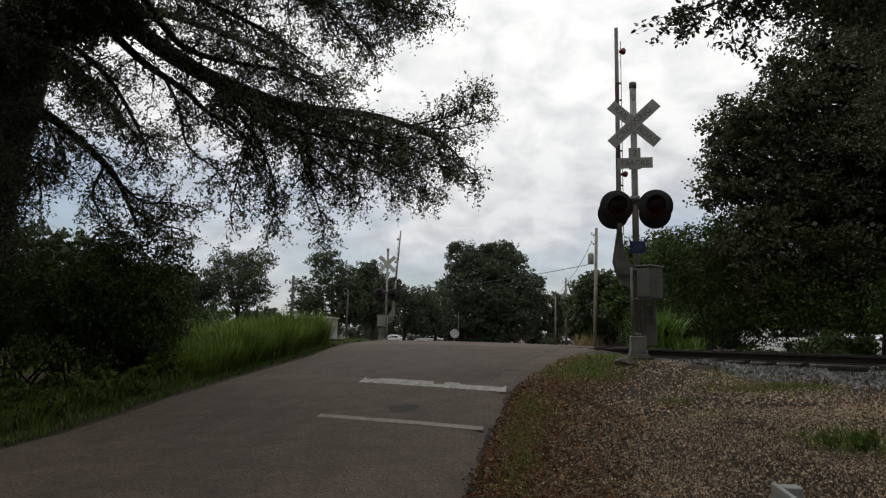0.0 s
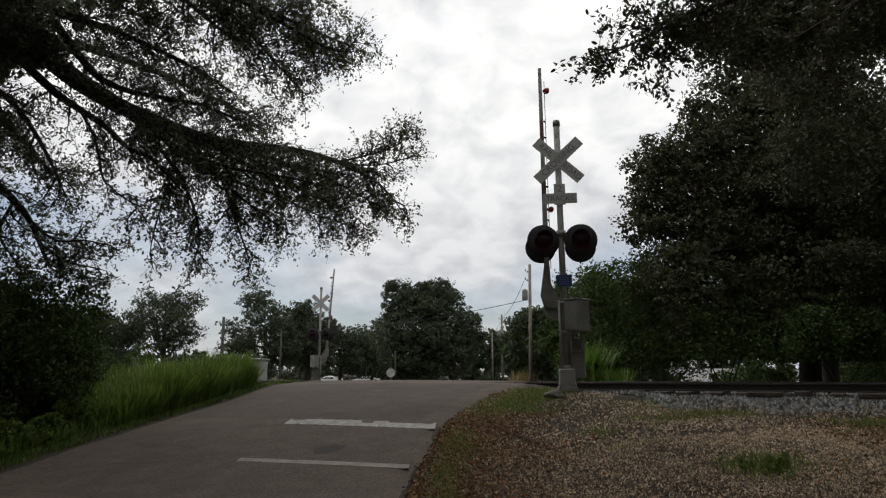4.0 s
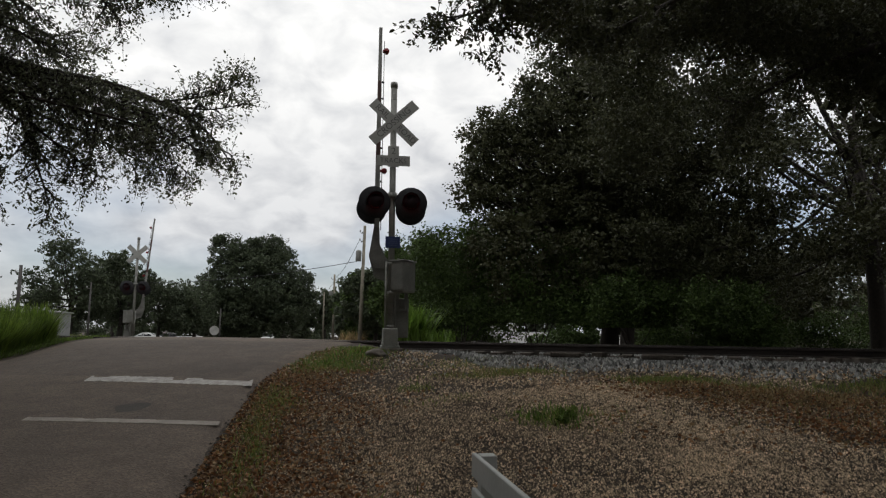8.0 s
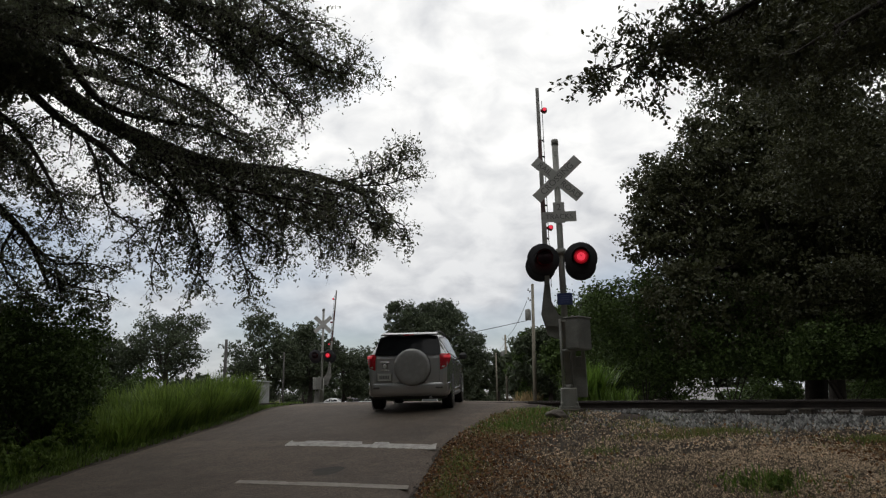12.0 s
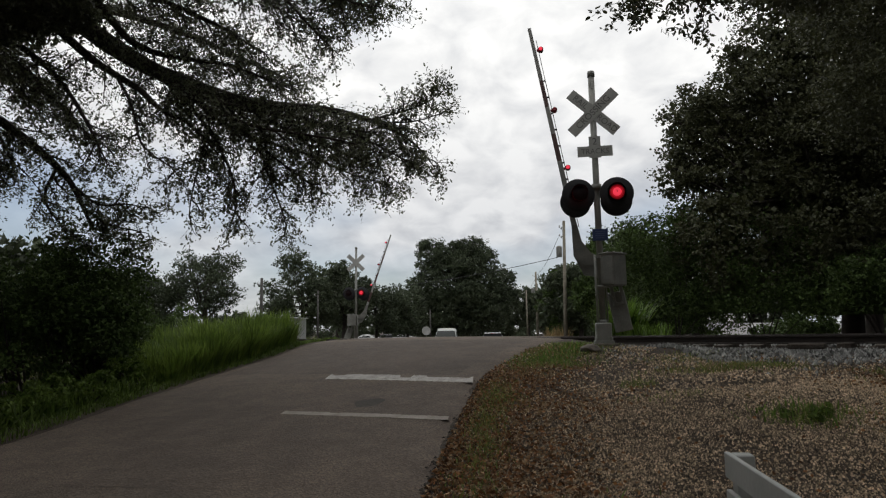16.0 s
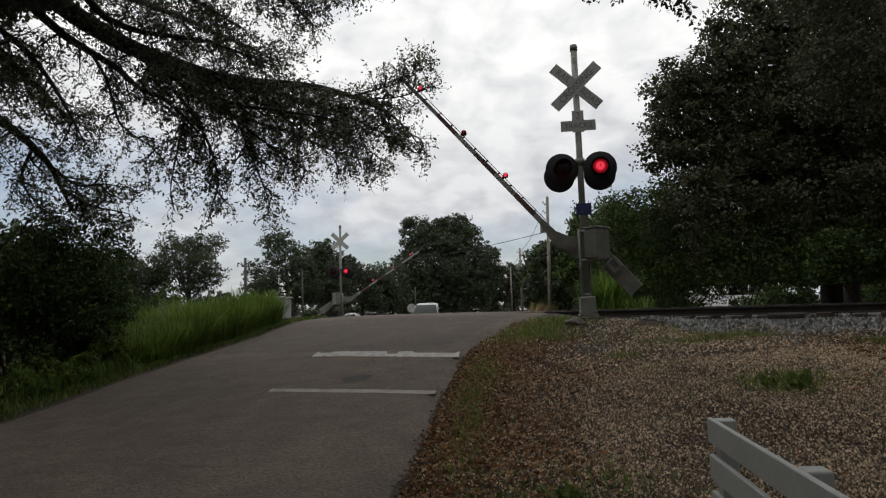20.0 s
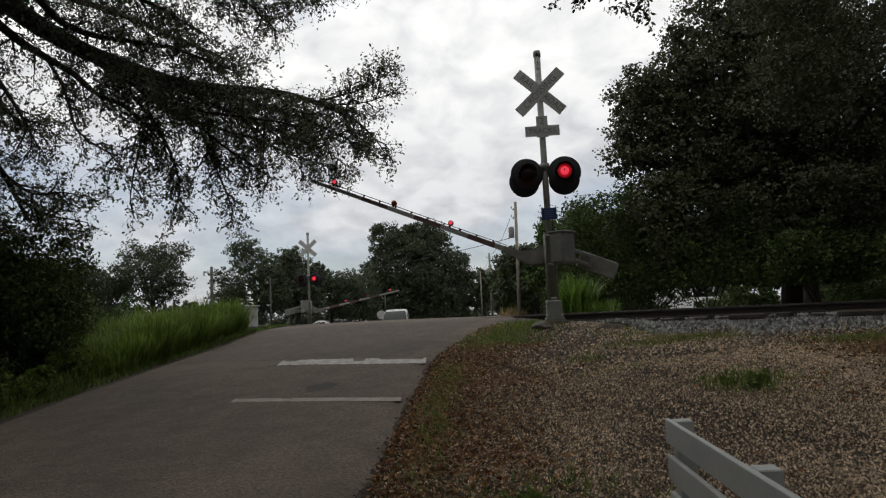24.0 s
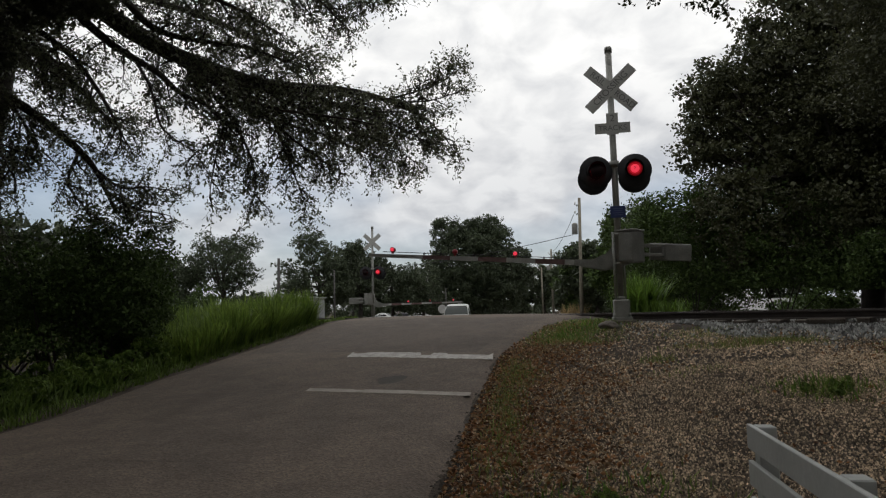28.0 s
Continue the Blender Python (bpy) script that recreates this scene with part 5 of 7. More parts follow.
for k, (x, y) in enumerate(((34.0, 57.0), (44.0, 53.0), (54.0, 47.0), (62.0, 38.0))):
    far_tree("broadleaf_tree", "dense dark tree beyond the railway track", (x, y, -1.2), 10.0, 6.2, 90 + k, 6000, 0.5, OAKLEAF, 14, 0.02, "far trees")
for k, (x, y, h, r) in enumerate(((-34, 60, 6.5, 5), (-45, 52, 8, 6), (-30, 38, 6, 4.5), (-24, 30, 7, 4.5))):
    far_tree("broadleaf_tree", "dark tree behind the verge", (x, y, -0.2), h, r, 80 + k, 6000, 0.32, None, 14, 0.05, "far trees")

# oaks added out of view, closing off the sky behind to darken the foreground
for k, (x, y, h, r) in enumerate(((-14, -13, 17, 9), (2, -20, 18, 9), (13, -12, 17, 9), (-24, 0, 16, 9), (25, 3, 17, 8), (-6, -27, 18, 9), (21, -9, 18, 9), (10, -28, 19, 10), (-23, -18, 18, 10), (29, 12, 18, 7), (-26, 14, 15, 8))):
    far_tree("oak_tree", "unseen dark oak added behind the roadside to block skylight", (x, y, -0.2), h, r, 120 + k, 6500, 0.74, OAKLEAF, 18, 0.08, "oaks behind the road")

# ---- left verge ----
for k, (x, y, w, h) in enumerate(((-8.9, 12.6, 1.7, 3.1), (-7.75, 12.9, 1.25, 2.6), (-10.6, 12.0, 1.9, 3.2), (-12.6, 10.4, 2.2, 2.8), (-11.6, 14.6, 2.4, 3.0), (-9.0, 15.0, 1.5, 2.1), (-9.6, 14.2, 1.5, 3.7), (-8.3, 13.9, 1.2, 3.3), (-11.4, 13.2, 2.0, 4.2))):
    shrub("shrub", "dark overgrown shrub on the road verge", (x, y, float(ground_height(np.array(x), np.array(y)))), (w, w, h), 100 + k, 12000, 0.088, BUSHLEAF, "verge shrubs", 9, clear=0.7 if k in (0, 1, 2, 7) else 0.35)
rng = np.random.default_rng(5)


def patches(x, y):
    """A rough wandering field between 0 and 1, for bare and thick places in the gravel."""
    f = np.sin(1.9 * x + 1.1 * np.sin(1.3 * y)) + np.sin(2.3 * y + 1.4 * np.sin(1.7 * x + 1)) + 0.7 * np.sin(5.1 * x + 2 * np.sin(3.1 * y)) * np.sin(4.3 * y)
    return np.clip(0.5 + f / 4.5, 0, 1)


def strip_roots(n, y0, y1, near, far, rng):
    """Random places beside the road's left edge."""
    y = rng.uniform(y0, y1, n)
    x = left_edge(y) - near - (far - near) * rng.random(n) ** 1.3
    return np.stack([x, y, ground_height(x, y) - 0.02], -1)


roots = strip_roots(20000, 12.9, 19.3, 0.36, 3.4, rng)
gap = left_edge(roots[:, 1]) - roots[:, 0]
tall = (0.8 + 0.22 * np.sin(roots[:, 1] * 1.7 + roots[:, 0] * 1.3) ** 2) * np.clip(0.75 + gap / 1.5, 0.75, 1.0) * np.interp(roots[:, 1], [12.9, 14.0, 18.5, 20.7], [0.5, 0.88, 1.0, 1.08])
tall *= 0.82 + 0.36 * patches(roots[:, 0] * 2.4, roots[:, 1] * 2.4)
tagged(blades("tall_grass", roots, tall, 0.034, TALLGRASS, rng, 0.42, bend=0.9), "tall green reed-like grass along the verge", "grass", kind="stuff")
n = 16000
fx, fy = rng.uniform(-34, -8.2, n), rng.uniform(15.5, 42, n)
tagged(blades("field_grass", np.stack([fx, fy, ground_height(fx, fy)], -1), 0.34, 0.05, LOWGRASS, rng, 0.6), "open grass field behind the verge", "grass", kind="stuff")
roots = strip_roots(10000, 2.5, 23.0, 0.0, 1.2, rng)
tagged(blades("verge_grass", roots, 0.13, 0.016, WEEDLEAF, rng, 0.7), "short weedy grass at the road edge", "grass", kind="stuff")
roots = strip_roots(9000, 3.0, 13.5, 0.4, 6.5, rng)
tagged(blades("verge_weeds", roots, 0.36, 0.03, WEEDLEAF, rng, 0.8), "rank weeds under the shrubs", "grass", kind="stuff")
for k in range(26):
    y = rng.uniform(5.5, 13.2)
    x = float(left_edge(y)) - rng.uniform(0.55, 2.6)
    w = rng.uniform(0.3, 0.6)
    shrub("weed_bush", "leafy green weed at the verge", (x, y, float(ground_height(np.array(x), np.array(y)))), (w, w, w * rng.uniform(0.9, 1.5)), 300 + k, 1400, 0.08, WEEDLEAF, "verge weeds", 5)

# a leafy weed and its seedlings in the gravel
for k, (x, y, w, h, count) in enumerate(((2.98, 6.66, 0.2, 0.15, 420), (3.22, 6.86, 0.17, 0.1, 220), (2.8, 6.95, 0.14, 0.07, 120), (3.4, 7.15, 0.12, 0.07, 100), (0.62, 4.42, 0.24, 0.1, 220))):
    shrub("weed_bush", "low spreading green weed in the gravel", (x, y, float(ground_height(np.array(x), np.array(y))) - 0.02), (w, w, h), 340 + k, count, 0.045, WEEDLEAF, "gravel weeds", 4)

# ---- right verge: weeds, gravel, litter ----
def patch_roots(patches, rng):
    out = []
    for x, y, rx_, ry_, n in patches:
        p = rng.normal(size=(n, 2)) * [rx_ / 2, ry_ / 2] + [x, y]
        out.append(p)
    p = np.concatenate(out)
    p = p[~on_road(p[:, 0], p[:, 1], -0.05)]
    return np.stack([p[:, 0], p[:, 1], ground_height(p[:, 0], p[:, 1]) - 0.01], -1)


roots = patch_roots([(2.95, 6.7, 0.36, 0.36, 300), (3.25, 6.9, 0.36, 0.36, 160), (3.3, 6.95, 0.8, 0.6, 160), (1.05, 12.6, 0.9, 1.3, 1900), (1.7, 13.6, 0.8, 1.2, 1600), (1.2, 11.7, 0.7, 0.5, 700), (3.3, 11.5, 0.7, 0.6, 420), (3.3, 9.9, 0.9, 0.5, 620), (3.9, 10.2, 0.7, 0.5, 560), (2.0, 9.3, 0.25, 0.25, 160),
                     (5.35, 8.7, 0.6, 0.45, 900), (5.6, 8.4, 0.7, 0.3, 600), (6.3, 7.9, 0.8, 0.4, 350), (7.8, 7.6, 1.0, 0.5, 900), (0.02, 7.4, 0.22, 1.8, 900), (-0.05, 5.4, 0.25, 1.4, 240), (0.2, 9.3, 0.3, 1.2, 620), (0.65, 4.45, 0.7, 0.5, 220), (2.2, 8.2, 0.5, 0.3, 80), (6.6, 6.4, 2.0, 1.2, 260), (9.5, 7.2, 1.6, 0.7, 500)], rng)
tagged(blades("weeds", roots, 0.085, 0.011, LOWGRASS, rng, 0.9), "low weeds and tufts in the gravel", "grass", kind="stuff")
roots = patch_roots([(2.98, 6.72, 0.4, 0.3, 60), (3.2, 6.9, 0.4, 0.3, 40), (0.6, 4.4, 0.6, 0.45, 60), (1.2, 12.3, 0.7, 0.9, 300), (1.75, 13.4, 0.6, 0.8, 260)], rng)
tagged(blades("weed_tufts", roots, 0.12, 0.018, CANE, rng, 0.8), "green leafy tufts in the gravel", "grass", kind="stuff")
roots = patch_roots([(5.9, 7.2, 0.9, 0.6, 900), (6.6, 6.9, 0.9, 0.6, 700), (5.2, 7.9, 0.6, 0.3, 260), (0.7, 11.0, 0.5, 0.8, 200), (3.4, 10.1, 0.9, 0.5, 300), (7.6, 7.3, 0.9, 0.4, 300)], rng)
tagged(blades("dry_weeds", roots, 0.09, 0.012, STRAW, rng, 0.9), "dry tan grass in the gravel", "grass", kind="stuff")
p = np.stack([3.98 + rng.normal(size=420) * 0.24, 20.2 + rng.normal(size=420) * 0.25], -1)
roots = np.stack([p[:, 0], p[:, 1], land(p[:, 0], p[:, 1])], -1)
tagged(blades("cane_clump", roots, 1.2, 0.055, CANE, rng, 0.38, bend=1.5), "bright green cane grass behind the signal", "grass", kind="stuff")
p = np.stack([rng.uniform(4.1, 5.0, 240), 19.8 + rng.normal(size=240) * 0.4], -1)
roots = np.stack([p[:, 0], p[:, 1] - (p[:, 0] - 4) * 0.5, land(p[:, 0], p[:, 1] - (p[:, 0] - 4) * 0.5)], -1)
tagged(blades("track_weeds", roots, 0.4, 0.03, CANE, rng, 0.7), "green weeds beyond the rails", "grass", kind="stuff")
p = np.stack([rng.uniform(4.6, 6.4, 260), rng.uniform(56, 60, 260)], -1)
tagged(blades("dry_reeds", np.stack([p[:, 0], p[:, 1], 0 * p[:, 0] - 0.2], -1), 1.7, 0.09, STRAW, rng, 0.5), "dry tan reeds at the far roadside", "grass", kind="stuff")


def litter_share(x, y):
    """How far dead leaves hide the gravel: thick beside the road, on a brown patch below the track, and under the fence oak."""
    off = x - right_edge(y)
    road = np.clip(1.15 - off / (1.0 + 0.07 * y), 0, 1) * np.interp(y, [2.0, 4.5, 10.5, 12.0], [1.0, 1.0, 0.85, 0.4])
    patch = np.exp(-(((x - 5.9) / 1.0) ** 2 + ((y - 7.3 + 0.45 * (x - 5.9)) / 0.75) ** 2) * 0.7)
    oak = np.clip((x - 4.9 + 0.5 * (y - 5.5)) / 1.0, 0, 1) * np.clip((8.6 - y - 0.2 * x) / 1.4, 0, 1) * 0.75
    return np.clip(np.maximum(np.maximum(road, patch), oak) + 0.35 * (patches(x + 3, y) - 0.55), 0.02, 1)


def gravel_field(n, x0, x1, y0, y1, rng):
    x, y = rng.uniform(x0, x1, n), rng.uniform(y0, y1, n)
    keep = (~on_road(x, y, 0.03)) & (x > right_edge(y)) & ((side(x, y) < -3.7) | (x - right_edge(y) < 2.6) & (side(x, y) < -1.7))
    keep &= rng.random(n) < np.clip(1.0 - 0.85 * litter_share(x, y), 0.12, 1) * (0.35 + 0.65 * patches(x, y))
    x, y = x[keep], y[keep]
    return x, y, ground_height(x, y) + 0.006


for count, area, size, label in ((280000, (-0.6, 7.2, 3.0, 8.5), 0.019, "pale loose gravel beside the road"), (110000, (-0.4, 13.0, 8.0, 15.0), 0.03, "pale loose gravel below the track")):
    x, y, z = gravel_field(count, *area, rng)
    trodden = np.exp(-((x - np.interp(y, [4.5, 5.0, 5.6, 6.3, 7.4, 8.6, 10], [2.9, 3.5, 4.2, 4.5, 4.45, 4.1, 3.2])) / 0.55) ** 2)
    pale = rng.random(len(x)) < 0.42 + 0.35 * patches(x * 0.7 + 5, y * 0.7) + 0.35 * trodden
    tagged(stones("gravel", x[pale], y[pale], z[pale], size, PEBBLE, rng, 1.0), label, "gravel", kind="stuff")
    tagged(stones("gravel", x[~pale], y[~pale], z[~pale], size * 1.05, GREYPEBBLE, rng, 1.0), label.replace("pale", "grey-brown"), "gravel", kind="stuff")
n = 330000
xx, yy = rng.uniform(-0.9, 11.5, n), np.where(rng.random(n) < 0.08, rng.uniform(-6, 2, n), rng.uniform(2.0, 14.0, n))
stay = (rng.random(n) < litter_share(xx, yy) ** 1.3 * 0.8) & (xx > right_edge(yy) - 0.03) & (side(xx, yy) < -2.6)
xx, yy = xx[stay], yy[stay]
zz = np.maximum(ground_height(xx, yy), np.where(on_road(xx, yy), road_height(xx, yy), -9)) + rng.uniform(0.008, 0.03, len(xx))
rust = rng.random(len(xx)) < 0.62
for hue, mat, label in ((rust, DEADLEAF, "brown dead leaves along the road edge"), (~rust, TANLEAF, "bleached tan dead leaves along the road edge")):
    tagged(leaf_mesh("leaf_litter", np.stack([xx[hue], yy[hue], zz[hue]], -1), 0.045, mat, None, rng, 0.5, 0.7, 4), label, "leaf litter", kind="stuff")
# the crumbled edge of the asphalt
n = 5200
yy = 1.0 + 10.5 * rng.random(n) ** 1.3
xx = right_edge(yy) + rng.normal(size=n) * 0.05 + 0.04
zz = np.maximum(ground_height(xx, yy), np.where(on_road(xx, yy), road_height(xx, yy) - 0.01, -9)) + 0.006
tagged(stones("crumbled_edge", xx, yy, zz - 0.006, 0.034, CRUMB, rng, 0.55), "crumbled dark asphalt along the road edge", "road edge", kind="stuff")
n = 28000
a, s = 0.9 + 22 * rng.random(n) ** 1.4, np.where(rng.random(n) < 0.86, -4.5 + 4.6 * rng.random(n) ** 0.85, rng.uniform(0.1, 3.0, n))
a = np.where(s < -1.0, a - 0.75 * (s + 1.0), a)
hide = (s > -0.7) & (s < 0) & (rng.random(n) < 0.85)
a, s = a[~hide], s[~hide]
bx, by = RAIL.x + ALONG.x * a + ACROSS.x * s, RAIL.y + ALONG.y * a + ACROSS.y * s
bz = ground_height(bx, by) + np.interp(s, [-4.5, -2.5, -0.9, 0, 3.0], [0.0, 0.05, 0.04, 0.03, 0.03])
tagged(stones("ballast", bx, by, bz, 0.078, BALLAST, rng, 1.15), "grey crushed-stone ballast around the ties", "ballast", kind="stuff")
x, y, z = gravel_field(42000, -1.0, 8.0, -5.0, 3.1, rng)
tagged(stones("gravel", x, y, z, 0.03, PEBBLE, rng), "pale loose gravel by the fence", "gravel", kind="stuff")
x, y, z = gravel_field(9000, 2.0, 14.0, 8.0, 15.5, rng)
near_track = side(x, y) + rng.exponential(0.7, len(x)) > -3.6
tagged(stones("strewn_ballast", x[near_track], y[near_track], z[near_track], 0.07, BALLAST, rng, 1.0), "grey stones strewn below the ballast", "ballast", kind="stuff")
bm = bmesh.new()
bmesh.ops.create_icosphere(bm, subdivisions=3, radius=0.2)
for v in bm.verts:
    v.co *= 1 + 0.28 * noise.noise(v.co * 6)
    v.co.z *= 0.5
rock = tagged(part("rock", bm, ROCK), "grey rock beside the signal foundation", "rock")
rock.matrix_basis = pose(1.95, 12.9, float(land(1.95, 12.9)) + 0.05, 0, 0, 20)
for x, y, s in ((5.2, 11.5, 0.55), (6.6, 10.6, 0.7)):
    bm = bmesh.new()
    box(bm, (s, 0.2, 0.09), Matrix(), 0.02)
    tie = tagged(part("timber_offcut", bm, TIE), "old dark timber tie piece on the gravel", "timber", "timber pieces")
    tie.matrix_basis = pose(x, y, float(land(x, y)) + 0.05, 0, 0, -30)


# ---- fence ----
def white_fence():
    root = tagged(new("fence"), "white-painted board fence with square posts", "fence")
    root.matrix_basis = pose(1.435, 4.12, 0, 0, 0, -93.2)
    top, high, pitch = 0.785, 0.14, 0.205
    for k in range(6):
        bm = bmesh.new()
        box(bm, (0.1, 0.1, 1.15), pose(0.075 + 1.15 * k, 0.066, top - 0.575), 0.006)
        part("post", bm, WHITEPAINT, root)
    for k in range(4):
        bm = bmesh.new()
        box(bm, (6.6, 0.03, high), pose(3.3, 0.0, top - high / 2 - pitch * k), 0.005)
        part("board", bm, WHITEPAINT, root)
    return root


white_fence()


# ---- poles, cables, far roadside ----
def utility_pole(x, y, base, top, r, transformer=False, arms=1, lean=0.0, mat=None):
    root = tagged(new("utility_pole"), "weathered wooden utility pole" + (" with a grey transformer" if transformer else " at the far roadside"), "utility pole", "utility poles")
    root.matrix_basis = pose(x, y, base, 0, lean, 0)
    h = top - base
    bm = bmesh.new()
    tube(bm, r, r * 0.7, h, Matrix(), 12)
    part("pole", bm, mat or POLEWOOD, root)
    for k in range(arms):
        bm = bmesh.new()
        box(bm, (0.09, 0.5, 0.09), pose(-0.2, 0, h - 0.6 - 0.7 * k), 0.01)
        part("bracket", bm, GREYBOX, root)
        bm = bmesh.new()
        lathe(bm, [(0.04, 0), (0.07, 0.05), (0.04, 0.1), (0.07, 0.15), (0.03, 0.2)], pose(-0.35, 0, h - 0.55 - 0.7 * k), 10)
        part("insulator", bm, SIGNBACK, root)
    if transformer:
        bm = bmesh.new()
        lathe(bm, [(0.2, 0), (0.23, 0.04), (0.23, 0.76), (0.2, 0.84), (0.08, 0.9)], pose(-0.4, 0, h - 2.9), 18)
        part("transformer", bm, GREYBOX, root)
    return root


utility_pole(5.77, 53.5, -0.2, 9.92, 0.16, True, 2, 1.2)
utility_pole(5.61, 84.0, -0.4, 8.41, 0.16, True, 1)
utility_pole(5.77, 112.0, -0.4, 7.76, 0.15)
utility_pole(-20.2, 58.0, -0.2, 6.29, 0.17, False, 1, 0.0, DARKPOLE)
utility_pole(-18.3, 70.0, -0.2, 5.84, 0.11, False, 1, 0.0, DARKPOLE)
utility_pole(-7.5, 82.0, -0.4, 3.9, 0.1, False, 1, 0.0, DARKPOLE)


def cable(name, a, b, sag, r, label):
    a, b = np.array(a, float), np.array(b, float)
    k = np.linspace(0, 1, 13)[:, None]
    pts = a + (b - a) * k - np.array([0, 0, 1]) * 4 * sag * k * (1 - k)
    return tagged(tubes_mesh(name, [(pts, r, r)], WIRE, None, 5), label, "cable", "overhead cables")


cable("overhead_cable", (5.4, 53.5, 7.0), (-25.0, 84.0, 7.0), 1.0, 0.025, "thin black overhead cable between poles")
cable("overhead_cable", (5.5, 53.5, 8.6), (5.9, 84.0, 8.2), 0.4, 0.02, "thin black overhead cable along the road")
cable("overhead_cable", (5.9, 84.0, 8.2), (5.4, 112.0, 7.2), 0.4, 0.02, "thin black overhead cable along the road")


def gable(bm, w, d, h, m):
    """A low pitched lid with a drip edge; its ridge runs along y."""
    pts = [(-w / 2, 0), (w / 2, 0), (w / 2, 0.04), (0, h), (-w / 2, 0.04)]
    ends = [[bm.verts.new(m @ Vector((x, y, z))) for x, z in pts] for y in (-d / 2, d / 2)]
    bm.faces.new(ends[0])
    bm.faces.new(ends[1][::-1])
    for k in range(5):
        bm.faces.new([ends[1][k], ends[1][(k + 1) % 5], ends[0][(k + 1) % 5], ends[0][k]])


def signal_cabinet():
    root = tagged(new("signal_cabinet"), "weathered grey-white steel equipment cabinet behind the grass", "cabinet")
    x, y = -7.75, 25.6
    root.matrix_basis = pose(x, y, float(ground_height(np.array(x), np.array(y))) - 0.05, 0, 0, -8)
    bm = bmesh.new()
    box(bm, (1.1, 0.9, 1.04), pose(0, 0, 0.52), 0.015)
    part("body", bm, CABINETPAINT, root)
    bm = bmesh.new()
    gable(bm, 1.22, 1.02, 0.09, pose(0, 0, 1.045))
    part("roof", bm, CABINETPAINT, root)
    for x in (-0.265, 0.265):
        bm = bmesh.new()
        box(bm, (0.5, 0.02, 0.9), pose(x, -0.458, 0.52), 0.006)
        for k in range(5):
            box(bm, (0.3, 0.02, 0.022), pose(x, -0.47, 0.76 + 0.035 * k, 25), 0.003)
        door = part("door", bm, CABINETPAINT, root)
        bm = bmesh.new()
        box(bm, (0.03, 0.03, 0.12), pose(x * 0.25, -0.482, 0.52), 0.006)
        part("handle", bm, GREYBOX, door)
    for z in (0.3, 0.7):
        bm = bmesh.new()
        box(bm, (0.02, 0.3, 0.16), pose(0.555, 0, z), 0.004)
        for k in range(4):
            box(bm, (0.02, 0.26, 0.018), pose(0.57, 0, z - 0.055 + 0.037 * k, 0, 25), 0.002)
        part("louvre", bm, CABINETPAINT, root)


signal_cabinet()
bm = bmesh.new()
plate(bm, [(0.38 * math.cos(radians(22.5 + 45 * k)), 0.38 * math.sin(radians(22.5 + 45 * k))) for k in range(8)], 0.006, pose(0, -0.03, 2.0))
octagon = tagged(new("road_sign"), "bare metal back of an octagonal road sign on a post", "road sign")
octagon.matrix_basis = pose(-5.42, 56.0, -0.6)
part("plate", bm, SIGNBACK, octagon)
bm = bmesh.new()
box(bm, (0.05, 0.03, 2.5), pose(0, 0, 1.2), 0.005)
part("post", bm, GALV, octagon)


def low_house(x, y, base, turn, length, depth, wall_h, ridge, wall_mat, roof_mat, label):
    root = tagged(new("house"), label, "house", "far houses")
    root.matrix_basis = pose(x, y, base, 0, 0, turn)
    for name, size, at in (("wall", (length, 0.2, wall_h), (0, -depth / 2, wall_h / 2)), ("wall", (length, 0.2, wall_h), (0, depth / 2, wall_h / 2)),
                           ("wall", (0.2, depth - 0.21, wall_h), (-length / 2 + 0.1, 0, wall_h / 2)), ("wall", (0.2, depth - 0.21, wall_h), (length / 2 - 0.1, 0, wall_h / 2))):
        bm = bmesh.new()
        box(bm, size, pose(*at))
        part(name, bm, wall_mat, root)
    slope = math.degrees(math.atan2(ridge - wall_h, depth / 2))
    run = math.hypot(ridge - wall_h, depth / 2) + 0.5
    for s in (-1, 1):
        bm = bmesh.new()
        box(bm, (length + 0.8, run, 0.12), pose(0, s * (depth / 4 + 0.12), (wall_h + ridge) / 2 + 0.06, -s * slope, 0, 0), 0.02)
        part("roof", bm, roof_mat, root)
    for k in range(3):
        bm = bmesh.new()
        box(bm, (1.2, 0.06, 1.1), pose(-length / 3 + k * length / 3, -depth / 2 - 0.11, wall_h * 0.55), 0.01)
        win = part("window", bm, SIGNWHITE, root)
        bm = bmesh.new()
        box(bm, (1.04, 0.02, 0.94), pose(-length / 3 + k * length / 3, -depth / 2 - 0.15, wall_h * 0.55))
        part("pane", bm, BLACKDISC, win)


ROOFPALE = material("pale_metal_roof", (0.27, 0.27, 0.26), 0.6, second=(0.19, 0.185, 0.18), scale=1.5, fine=10)
PINKWALL = material("pinkish_brick_wall", (0.36, 0.2, 0.16), 0.9, second=(0.28, 0.15, 0.12), scale=2, fine=14)
low_house(38.3, 72.0, -2.4, -4, 8.5, 8.0, 2.5, 3.6, PINKWALL, ROOFPALE, "low house with a pale roof under the trees")
low_house(27.0, 74.0, -2.3, 8, 9.0, 7.0, 2.5, 3.7, SIGNWHITE, ROOFPALE, "low white house under the trees")


# ---- vehicles ----
def car_paint(name, base, metal=0.55, rough=0.33):
    m = material(name, base, rough, metal, second=tuple(c * 0.86 for c in base), scale=2, fine=120, contrast=1.2, vary=-1)
    m.node_tree.nodes["Principled BSDF"].inputs["Coat Weight"].default_value = 0.5
    m.node_tree.nodes["Principled BSDF"].inputs["Coat Roughness"].default_value = 0.12
    return m


